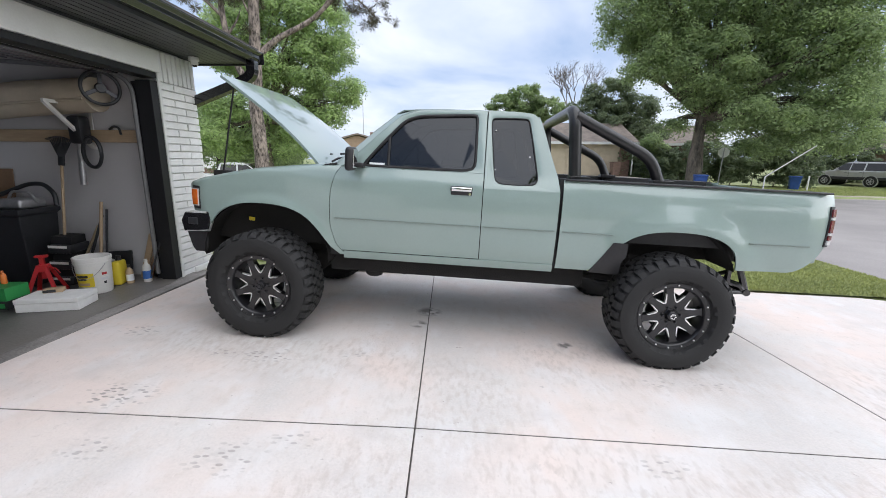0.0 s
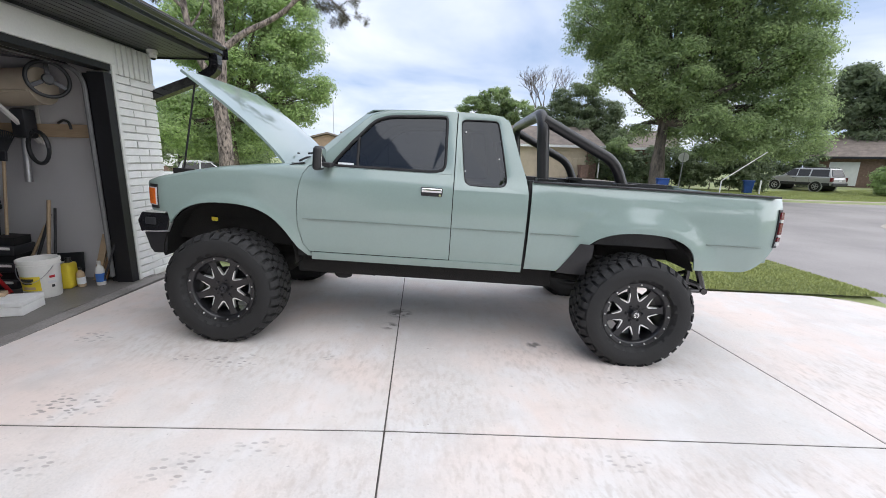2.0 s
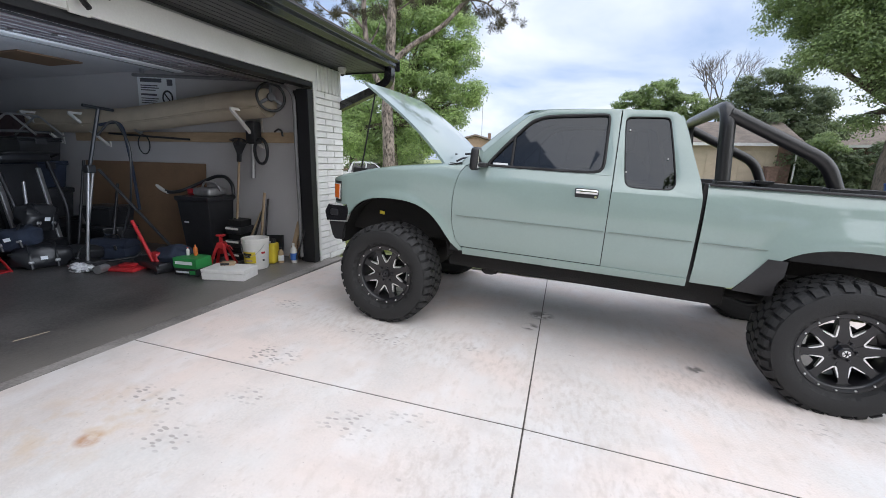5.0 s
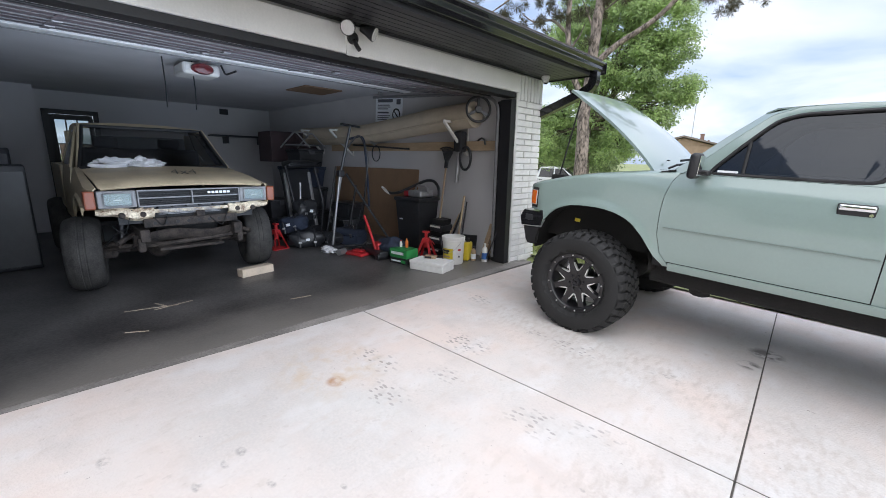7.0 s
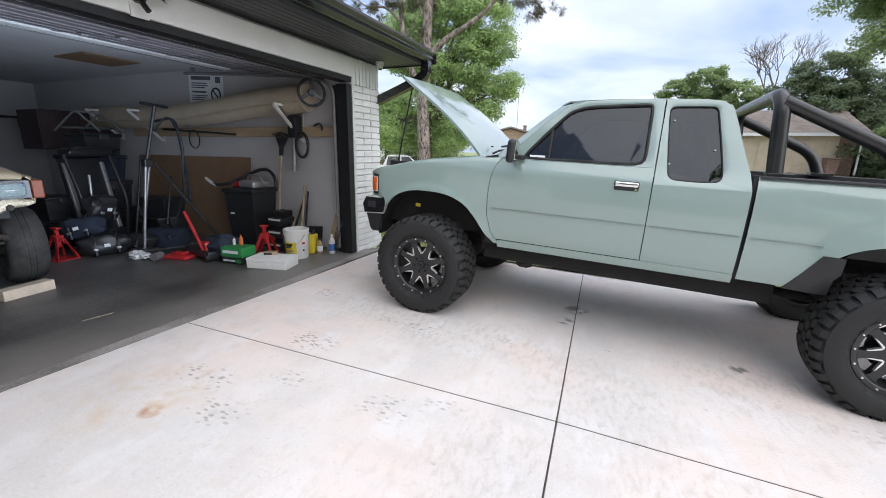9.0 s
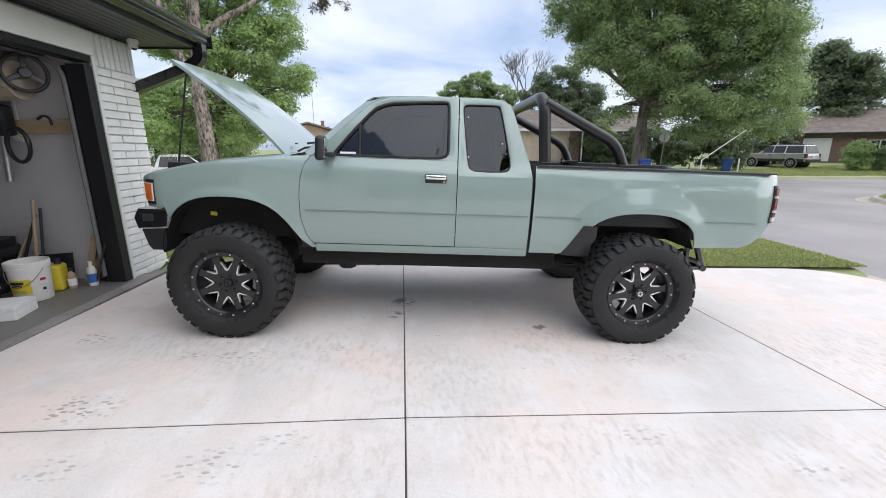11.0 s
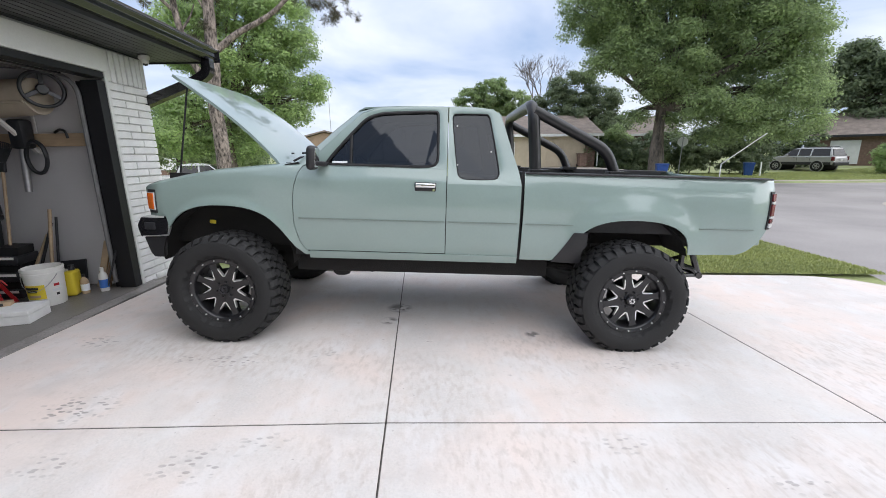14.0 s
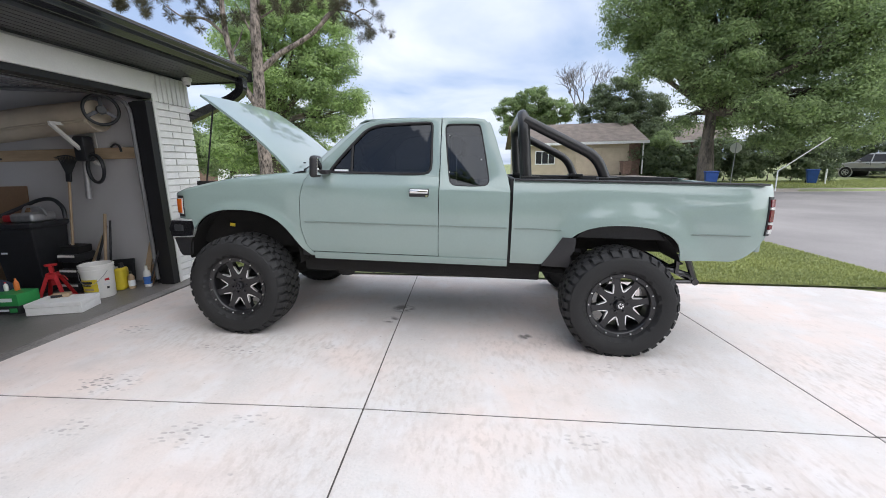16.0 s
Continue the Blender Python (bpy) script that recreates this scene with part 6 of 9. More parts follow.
tree("background_tree", "green tree far down the side street", -62, 50, 0.3, 3.0, [b(-60, 50, 5, 3, 1), b(-65, 50, 5.5, 3.2, 1)], 26000, 0.14, 0.9, "leaf_mid", 18, group="background trees")

# dark shrubs under the big tree, a row before the houses
for i, (az, d, el, r, mat) in enumerate(((-22.0, 38, 1.0, 1.3, "leaf_dark"), (-24.3, 38, 0.8, 1.2, "leaf_dark"), (-26.3, 38, 0.5, 1.1, "leaf_dark"), (-28.6, 39, 0.9, 1.5, "leaf_dark"), (-31, 40, 0.9, 1.6, "leaf_dark"), (-33, 40, 1.2, 1.8, "leaf_dark"), (-35, 41, 1.6, 1.9, "leaf_dark"), (-37, 42, 1.5, 2.0, "leaf_dark"), (-39, 42, 1.9, 1.9, "leaf_dark"), (-41, 51, 1.5, 2.2, "leaf_dark"), (-43, 52, 1.6, 2.0, "leaf_dark"), (-24.8, 38, 2.2, 1.2, "leaf_mid"), (-49.6, 47, 0.2, 0.75, "leaf_bright"), (-51.6, 48, 0.0, 0.6, "leaf_mid"))):
    x, y, z = spot(az, d)
    z0 = float(land_z(x, y))
    sh = thing("shrub", "dense dark green shrub" if mat == "leaf_dark" else "light green shrub before the houses", "shrub", "shrubs under the tree", Matrix.Translation((x, y, z0)))
    limbs("stem", [([(0, 0, 0), (0.1, 0, 0.4), (0.2, 0.1, 0.9)], 0.05, 0.02)], "bark_grey", sh)
    hc = max(0.7, up(az, d, el)[2] - z0)
    crown("crown", [((0, 0, hc), (r, r * 0.8, r * 0.7), 1), ((0, 0, hc * 0.45), (r * 0.9, r * 0.7, hc * 0.4), 0.8)], 9000, 0.10, 0.5, mat, sh, 40 + i)

# bare tree
x, y, _ = spot(-15, 47)
bt = thing("bare_tree", "leafless grey-brown tree behind the tan house", "tree", m=Matrix.Translation((x, y, 0.2)))
rng = random.Random(5)
paths = []


def twig(p, d, length, r, depth):
    q = p + d * length
    paths.append(([tuple(p), tuple(p.lerp(q, 0.5) + Vector((rng.uniform(-0.1, 0.1), 0, 0.05)) * length), tuple(q)], r, r * 0.6))
    if depth:
        for _ in range(3):
            nd = (d + Vector((rng.uniform(-0.75, 0.75), rng.uniform(-0.5, 0.5), rng.uniform(-0.1, 0.5)))).normalized()
            twig(p.lerp(q, rng.uniform(0.6, 1.0)), nd, length * rng.uniform(0.6, 0.78), r * 0.58, depth - 1)


twig(Vector((0, 0, 0)), Vector((0.02, 0, 1)), 5.0, 0.22, 0)
for dx in (-0.45, -0.1, 0.3):
    twig(Vector((0.1, 0, 4.6)), Vector((dx, 0, 1)).normalized(), 2.6, 0.085, 5)
limbs("trunk", paths[:1], "bark_grey", bt)
bm = bmesh.new()
for pts, r0, r1 in paths[1:]:
    tube(bm, pts, [r0, (r0 + r1) / 2, r1], 5)
part("bough", bm, "bark_grey", bt, smooth=60)

# pine by the house corner: two stems, heavy limbs, sparse dark needle tufts
PD = 12.0
px0, py0, _ = spot(26.3, PD)
pz0 = float(land_z(px0, py0))
pine = thing("pine_tree", "tall pine with reddish scaly bark and sparse needles", "tree", m=Matrix.Translation((px0, py0, pz0)))


def pn(az, el, d=PD):
    return tuple(Vector(up(az, d, el)) - Vector((px0, py0, pz0)))


limbs("trunk", [([(0, 0, 0), pn(26.3, 1), pn(26.4, 6), pn(26.0, 12), pn(25.6, 18), pn(25.0, 24), pn(25.2, 34)], 0.185, 0.10)], "bark", pine, "scaly reddish-grey pine trunk")
limbs("second_stem", [([pn(26.6, 7.5), pn(28.3, 10.5), pn(29.1, 14), pn(29.2, 18), pn(29.0, 27)], 0.085, 0.06)], "bark", pine)
limbs("limb", [([pn(25.6, 11.8), pn(23.5, 13.6), pn(20.5, 15.2), pn(17.6, 17.6), pn(15.5, 19.6), pn(12, 22)], 0.08, 0.035)], "bark", pine)
limbs("limb", [([pn(18.6, 16.6), pn(17.0, 18.6), pn(15.8, 19.2), pn(13.4, 18.9), pn(11.8, 17.6), pn(10.8, 16.6)], 0.035, 0.012), ([pn(13.4, 18.9), pn(12.2, 19.5), pn(10.5, 18.4)], 0.02, 0.008), ([pn(15.8, 19.2), pn(14.5, 17.9), pn(13.8, 17.4)], 0.018, 0.008)], "bark", pine)
limbs("limb", [([pn(29, 15), pn(31, 17), pn(33.5, 16.5), pn(35, 17.5)], 0.04, 0.015), ([pn(29, 19), pn(33, 21), pn(37, 19), pn(39.5, 17.4)], 0.05, 0.015), ([pn(26, 17), pn(24, 18.2), pn(22.5, 19.2)], 0.03, 0.012), ([pn(29.1, 13), pn(27.8, 15), pn(27.2, 16.2)], 0.03, 0.01), ([pn(25.8, 15), pn(27, 17.4), pn(27.8, 18.8)], 0.03, 0.01)], "bark", pine)
tuf = []
rngp = np.random.default_rng(8)
for az, el, s in ((10.8, 16.6, 0.2), (11.5, 17.2, 0.16), (12.2, 17.9, 0.12), (10.5, 18.4, 0.1), (13.8, 17.4, 0.14), (14.6, 18.1, 0.12), (16.3, 18.8, 0.2), (17.2, 19.6, 0.25), (15.2, 19.7, 0.2), (13, 20.3, 0.2), (19, 19.5, 0.22), (21.5, 19.6, 0.25), (23, 18.9, 0.18), (22.4, 20.5, 0.3), (27, 16.8, 0.16), (27.6, 18.6, 0.3), (28.4, 19.8, 0.3), (30.6, 16.9, 0.2), (32, 16.6, 0.26), (33.6, 16.3, 0.22), (34.8, 17.6, 0.25), (31.5, 18.5, 0.3), (36.5, 18.2, 0.2), (38.6, 17.2, 0.28), (39.6, 17.6, 0.24), (40.6, 18.4, 0.25), (35, 20, 0.3), (26.4, 14.2, 0.1), (28, 12.6, 0.1)):
    c = np.array(pn(az, el))
    k = int(420 * s / 0.2)
    for _ in range(5):
        cc = c + rngp.normal(size=3) * s * np.array([1.1, 0.8, 0.55])
        dirs = rngp.normal(size=(k // 5, 3))
        dirs /= np.linalg.norm(dirs, axis=1)[:, None]
        tuf.append(np.concatenate([cc + dirs * 0.09, dirs * 0.085], 1))
tuf = np.concatenate(tuf)
side = np.cross(tuf[:, 3:], rngp.normal(size=(len(tuf), 3)))
side /= np.linalg.norm(side, axis=1)[:, None]
quads("needle_foliage", tuf[:, :3], tuf[:, 3:], side * 0.006, "needle", pine)


# ---- houses ----
def house(name, label, m, x0, x1, depth, eave, ridge, wall, roof, over=0.5, trim="white_paint"):
    """A low house: walls, pitched roof with its ridge along x, fascia. Its front looks to -y."""
    h = thing(name, label, "house", m=m)
    part("wall", bbox(x0, x1, 0, depth, -0.6, eave), wall, h)
    bm = bmesh.new()
    prism(bm, [(-over, eave - 0.05), (-over, eave + 0.1), (depth / 2, ridge + 0.1), (depth + over, eave + 0.1), (depth + over, eave - 0.05), (depth / 2, ridge - 0.05)], "x", x0 - over, x1 + over)
    part("roof", bm, roof, h, "brown shingled roof")
    for xx in (x0 + 0.0, x1 - 0.1):
        bm = bmesh.new()
        prism(bm, [(0, eave - 0.05), (depth, eave - 0.05), (depth / 2, ridge - 0.1)], "x", xx, xx + 0.1)
        part("gable", bm, wall, h)
    part("fascia", bbox(x0 - over, x1 + over, -over - 0.03, -over, eave - 0.1, eave + 0.1), trim, h)
    return h


def z_at(x, y):
    return float(land_z(x, y))


h = house("garage_house", "tan house with a brown hip roof and wide garage door", Matrix.Translation((0, 35.6, 0.25)), 5.0, 14.6, 8, 2.5, 4.3, "tan_wall", "shingle_tan")
dr = part("garage_door", bbox(9.5, 13.6, -0.06, -0.02, 0, 2.12), "tan_wall", h, "tan panelled garage door")
for i in range(4):
    for j in range(8):
        part("panel", bbox(9.55 + j * 0.505, 9.55 + j * 0.505 + 0.46, -0.075, -0.06, 0.05 + i * 0.52, 0.05 + i * 0.52 + 0.46, 0.01, 1), "tan_wall", dr)
part("brick_pier", bbox(13.75, 14.62, -0.05, -0.01, -0.5, 2.5), "brown_brick", h)
part("downspout", bbox(14.66, 14.76, -0.4, -0.3, 0, 2.4, 0.02), "white_paint", h)
wn = part("window", bbox(6.3, 7.9, -0.05, -0.01, 0.9, 2.0), "white_paint", h)
for i in range(3):
    part("pane", bbox(6.37 + i * 0.51, 6.82 + i * 0.51, -0.06, -0.052, 0.98, 1.92), "car_glass", wn)
drive = structure(part("driveway_far", bbox(9.2, 14.2, 26.8, 35.55, 0.0, 0.17), "kerb"), "pale concrete driveway of the tan house", "driveway")
h = house("brown_house", "low dark house half hidden by trees", Matrix.Translation((0, 0, 0.3)) @ pose(*spot(-26, 44, 0), 0, 0, -26), -3.5, 3.5, 7, 2.6, 4.4, "brown_brick", "shingle_tan")
part("window", bbox(-1.2, 0.2, -0.05, -0.01, 1.0, 2.1), "car_glass", h)
h = house("brick_house", "brown brick house with a brown roof and white garage door", pose(*spot(-48.5, 55, -0.05), 0, 0, -47), -4.2, 8.5, 9, 2.6, 4.9, "brown_brick", "shingle_tan", 0.5, "dark_steel")
part("garage_door", bbox(-3.1, -1.0, -0.06, -0.01, 0, 2.2), "white_paint", h, "white garage door")
for xx in (1.5, 4.4):
    wn = part("window", bbox(xx, xx + 1.5, -0.05, -0.01, 0.9, 2.0), "white_paint", h)
    part("pane", bbox(xx + 0.08, xx + 0.7, -0.06, -0.052, 0.98, 1.92), "car_glass", wn)
    part("pane", bbox(xx + 0.8, xx + 1.42, -0.06, -0.052, 0.98, 1.92), "car_glass", wn)
h = house("gable_house", "brown house with a low gable and chimney", pose(*spot(11.05, 46, -0.1), 0, 0, 103), -4, 4, 4.6, 3.05, 3.75, "sandy_wall", "shingle_tan", 0.3)
part("chimney", bbox(-2.6, -2.2, 0.75, 1.05, 3.0, 3.95), "brown_brick", h)
part("chimney_pot", bbox(-2.62, -2.18, 0.72, 1.08, 3.95, 4.05, 0.02), "brown_brick", h)
part("vent_pipe", bbox(1.1, 1.25, 0.2, 0.35, 3.0, 3.7), "brown_brick", h)
ant = thing("radio_mast", "thin tall radio mast behind the brown house", "mast", m=Matrix.Translation(spot(13.2, 50, 0)))
part("pole", tube(bmesh.new(), [(0, 0, -0.2), (0, 0, 8)], 0.035, 6), "steel", ant)
h = house("pink_brick_house", "pinkish brick house seen under the trees", pose(*spot(33, 40, -0.5), 0, 0, 33), -6.5, 5, 8, 2.9, 4.4, "brown_brick", "shingle_tan")
for xx in (-4, 0):
    part("window", bbox(xx, xx + 1.4, -0.05, -0.01, 0.9, 2.0), "white_paint", h)


# ---- street things ----
def wheelie_bin(name, label, m, mat, h=1.1):
    t = thing(name, label, "bin", m=m)
    bm = bmesh.new()
    rings = [[bm.verts.new((sx * w, sy * d, z)) for sx, sy in ((-1, -1), (1, -1), (1, 1), (-1, 1))] for w, d, z in ((0.25, 0.27, 0.05), (0.33, 0.38, h * 0.92))]
    ring_faces(bm, rings)
    part("body", bm, mat, t, bevel=0.03)
    bm = bbox(-0.36, 0.36, -0.42, 0.4, h * 0.92, h, 0.03)
    part("lid", bm, mat, t, smooth=40)
    for s in (-1, 1):
        bm = bmesh.new()
        lathe(bm, [(0.0, -0.03), (0.13, -0.03), (0.13, 0.03), (0, 0.03)], 14, "x", (s * 0.27, 0.28, 0.13))
        part("wheel", bm, "rubber", t, smooth=40)
    part("handle", tube(bmesh.new(), [(-0.3, 0.42, h * 0.88), (0.3, 0.42, h * 0.88)], 0.02, 6), mat, t)
    return t


def stand(az, d):
    x, y, _ = spot(az, d)
    return x, y, z_at(x, y) + 0.02


wheelie_bin("wheelie_bin", "blue wheelie bin at the kerb under the tree", pose(*stand(-30.1, 29.6), 0, 0, -20), "bin_blue", 1.04)
wheelie_bin("wheelie_bin", "blue wheelie bin on the lawn beside shrubs", pose(*stand(-38.8, 39), 0, 0, -30), "bin_blue", 1.0)
wheelie_bin("wheelie_bin", "brown wheelie bin before the tan garage door", Matrix.Translation((13.3, 34.9, 0.2)), "brown_brick", 1.1)


def octagon(r):
    return [(r * math.cos(radians(22.5 + 45 * k)), r * math.sin(radians(22.5 + 45 * k))) for k in range(8)]


def stop_sign(m, label, zc):
    t = thing("stop_sign", label, "sign", m=m)
    part("post", bbox(-0.03, 0.03, 0.02, 0.06, -0.1, zc + 0.5, 0.004), "steel", t)
    bm = bmesh.new()
    prism(bm, octagon(0.36), "y", 0.0, 0.006, Matrix.Translation((0, 0, zc)))
    pl = part("plate", bm, "white_paint", t)
    bm = bmesh.new()
    prism(bm, octagon(0.335), "y", -0.004, -0.001, Matrix.Translation((0, 0, zc)))
    part("red_field", bm, "sign_red", pl, "red sign face")
    cu = bpy.data.curves.new("word", "FONT")
    cu.body, cu.size, cu.align_x, cu.align_y, cu.extrude = "STOP", 0.28, "CENTER", "CENTER", 0.002
    tmp = bpy.data.objects.new("word_curve", cu)
    me = bpy.data.meshes.new_from_object(tmp)
    bpy.data.objects.remove(tmp)
    me.materials.append(M["white_paint"])
    w = new("word", me)
    w.parent = pl
    w.matrix_basis = pose(0, -0.009, zc, 90, 0, 0)
    return t


x, y, z = stand(-52.4, 22.3)
st = stop_sign(pose(x, y, z, -0.8, -0.6, -8) @ Matrix.Scale(1.1, 4), "red octagonal stop sign on a steel post", 2.24)
part("plate_small", bbox(-0.14, 0.14, -0.004, 0.004, 1.69, 1.82, 0.002), "sign_red", st, "small red plate under the sign")
for zz, rz in ((2.80, 0), (2.99, 80)):
    sg = part("street_blade", bbox(-0.42, 0.42, -0.006, 0.006, zz - 0.1, zz + 0.1, 0.003), "sign_green", st, "green street name blade", m=pose(0, 0.04, 0, 0, 0, rz - 25))
    part("bar", bbox(-0.3, 0.3, -0.011, -0.007, zz - 0.035, zz + 0.035), "white_paint", sg, "plain white bar")
x, y, z = stand(-31.9, 35.2)
stop_sign(pose(x, y, z, 0, -2, 150), "stop sign seen from its pale grey back", 2.5)
pole = thing("utility_pole", "grey-blue wooden utility pole on the corner", "pole", m=pose(*stand(-53.3, 27), -2.0, -1.4, 0))
part("shaft", tube(bmesh.new(), [(0, 0, -0.3), (0, 0, 9.5)], [0.11, 0.08], 12), "pole_grey", pole, smooth=60)
lp = thing("leaning_pole", "thin white pole leaning over the far lawn", "pole")
a0, a1 = up(-36.2, 29, -1.1), up(-40.0, 28.6, 2.3)
part("shaft", tube(bmesh.new(), [a0, a1], 0.03, 8), "white_paint", lp)
part("stub", tube(bmesh.new(), [(a0[0], a0[1], z_at(a0[0], a0[1])), a0], 0.03, 8), "white_paint", lp)
mk = thing("marker_post", "short pale marker post on the far lawn", "post", m=Matrix.Translation(stand(-39.9, 38)))
part("shaft", bbox(-0.04, 0.04, -0.04, 0.04, 0, 1.05, 0.01), "white_paint", mk)


def far_car(name, label, m, paint, roof_z, kind):
    """A parked vehicle far off: lower body, glasshouse, wheels, lamps. Nose to -x, side to -y."""
    t = thing(name, label, "car", m=m)
    suv = kind == "suv"
    belt = 1.12
    low = [(-2.36, 0.48), (-2.45, 0.62), (-2.46, 0.8), (-2.36, 0.98), (-1.9, 1.06), (-1.05, 1.13), (2.32, belt + 0.02), (2.44, 0.95), (2.47, 0.62), (2.4, 0.48)]
    bm = bmesh.new()
    prism(bm, low, "y", -0.92, 0.92)
    body = part("body", bm, paint, t, bevel=0.07)
    part("cladding", bbox(-1.9, 2.3, -0.935, 0.935, 0.46, 0.68, 0.02), "dark_steel" if suv else paint, t, "grey lower cladding" if suv else "")
    bm = bmesh.new()
    xr = 2.12 if suv else 0.85
    prof = [(-1.12, belt - 0.02), (-0.42, roof_z - 0.1), (-0.15, roof_z - 0.015), (0.7 if suv else 0.3, roof_z), (xr - 0.05, roof_z - 0.03), (xr + (0.22 if suv else 0.2), belt)]
    rings = []
    for f in (-1, 1):
        rings.append([bm.verts.new((x, f * (0.9 - 0.24 * (z - belt) / (roof_z - belt)), z)) for x, z in prof])
    ring_faces(bm, rings)
    part("cab", bm, paint, t, bevel=0.05)
    wy = lambda z: 0.902 - 0.24 * (z - belt) / (roof_z - belt)
    spans = ((-0.92, -0.02, 0.5, 0), (0.05, 0.85, 0, 0), (0.95, 2.16, 0, -0.12)) if suv else ((-0.9, 0.0, 0.5, 0), (0.07, 0.85, 0, -0.1))
    z0, z1 = belt + 0.03, roof_z - 0.11
    for xa, xb, sa, sb in spans:
        for f in (-1, 1):
            bm = bmesh.new()
            pts = [(xa, z0), (xa + sa, z1), (xb + sb, z1), (xb, z0)]
            ring_faces(bm, [[bm.verts.new((x, f * (wy(z) + o), z)) for x, z in pts] for o in (0.004, -0.02)])
            part("side_window", bm, "car_glass", t)
    for pts in (((-1.06, z0), (-0.46, z1)), ((xr + 0.215, z0), (xr + 0.03, z1))):
        bm = bmesh.new()
        sg = -0.02 if pts[0][0] < 0 else 0.02
        ring_faces(bm, [[bm.verts.new((x + o, f * (wy(z) - 0.1), z)) for x, z, f in ((*pts[0], -1), (*pts[1], -1), (*pts[1], 1), (*pts[0], 1))] for o in (sg, -sg)])
        part("windscreen", bm, "car_glass", t)
    for cx in (-1.48, 1.42):
        for yy in (-0.95, 0.74):
            f = -1 if yy < 0 else 1
            bm = bmesh.new()
            lathe(bm, [(0.4, 0), (0.445, 0.0), (0.445, 0.1), (0.4, 0.1)], 24, "y", (cx, -0.945 if yy < 0 else 0.845, 0.37), caps=False)
            part("arch", bm, paint, t)
            bm = bmesh.new()
            lathe(bm, [(0, -0.94), (0.41, -0.94), (0.41, 0.94), (0, 0.94)], 24, "y", (cx, 0, 0.4))
            part("wheel_house", bm, "seal", t)
            bm = bmesh.new()
            lathe(bm, [(0, 0), (0.24, 0.0), (0.345, 0.01), (0.37, 0.04), (0.37, 0.18), (0.345, 0.21), (0, 0.21)], 24, "y", (cx, yy, 0.37))
            w = part("wheel", bm, "rubber", t, smooth=40)
            bm = bmesh.new()
            yo = yy - 0.004 if f < 0 else yy + 0.214
            lathe(bm, [(0.0, 0.0), (0.06, 0.0), (0.06, 0.004 * -f), (0.0, 0.004 * -f)], 12, "y", (cx, yo, 0.37))
            for k in range(5):
                box(bm, 0.0, 0.22, -0.004, 0.004, -0.03, 0.03, Matrix.Translation((cx, yo, 0.37)) @ Matrix.Rotation(k * 2 * math.pi / 5, 4, "Y"))
            lathe(bm, [(0.2, -0.004), (0.235, -0.004), (0.235, 0.004), (0.2, 0.004)], 24, "y", (cx, yo, 0.37), caps=False)
            part("rim", bm, "steel", w)
    part("bumper", bbox(-2.52, -2.38, -0.86, 0.86, 0.42, 0.64, 0.05), "dark_steel", t)
    part("bumper", bbox(2.38, 2.54, -0.9, 0.9, 0.42, 0.68, 0.05), "dark_steel" if suv else paint, t)
    part("number_plate", bbox(2.475, 2.485, -0.16, 0.16, 0.78, 0.92), "white_paint", t, "plain pale plate")
    for yy in (-0.935, 0.755):
        part("tail_lamp", bbox(2.28, 2.46, yy, yy + 0.18, 0.78, 1.09, 0.02), "red_lens", t)
        part("headlamp", bbox(-2.475, -2.2, yy, yy + 0.18, 0.78, 0.96, 0.03), "white_lens", t)
    for f in (-1, 1):
        for xx in (-0.02, 0.9):
            part("door_handle", bbox(xx - 0.25, xx - 0.08, f * 0.93 - 0.012, f * 0.93 + 0.012, 0.99, 1.02, 0.006), "black", t)
        part("wing_mirror", bbox(-0.78, -0.62, min(f * 0.93, f * 1.08), max(f * 0.93, f * 1.08), 1.12, 1.26, 0.03), paint, t)
        part("door_seam", bbox(-0.005, 0.012, f * 0.921 - 0.003, f * 0.921 + 0.003, 0.7, 1.1), "seal", t)
        part("door_seam", bbox(0.9, 0.915, f * 0.921 - 0.003, f * 0.921 + 0.003, 0.7, 1.1), "seal", t)
    if suv:
        for yy in (-0.62, 0.62):
            part("roof_rail", tube(bmesh.new(), bend([(-0.1, yy, roof_z - 0.02), (0.0, yy, roof_z + 0.045), (1.85, yy, roof_z + 0.035), (1.98, yy, roof_z - 0.03)], 0.06), 0.022, 6), "black", t)
    return t


x, y, z = stand(-43.4, 49)
far_car("parked_suv", "silver sport utility vehicle parked on the far lawn drive", pose(x, y, z + 0.01, 0, 0, -72) @ Matrix.Scale(1.1, 4), "silver", 1.78, "suv")
x, y, z = spot(28.8, 24)[0], spot(28.8, 24)[1], 0
far_car("parked_pickup", "white pickup parked on the side street behind trees", pose(x, y, float(street_z(x, y)) + 0.005, 0, 0, 200), "car_white", 1.72, "pickup")

# houses across the way, behind the open drive
h = house("neighbour_house", "brown house across the drive with a low roof", pose(3.0, -15.0, -0.1, 0, 0, 180), -3.5, 7.5, 8, 2.7, 4.6, "brown_brick", "shingle_tan")
part("window", bbox(-1.0, 0.8, -0.05, -0.01, 0.9, 2.0), "car_glass", h)
part("window", bbox(3.6, 5.4, -0.05, -0.01, 0.9, 2.0), "car_glass", h)
h = house("neighbour_house", "tan house farther down the street behind the drive", pose(24.0, -20.0, -0.1, 0, 0, 160), -5, 6, 8, 2.7, 4.8, "tan_wall", "shingle_tan")
part("window", bbox(0.0, 1.8, -0.05, -0.01, 0.9, 2.0), "car_glass", h)
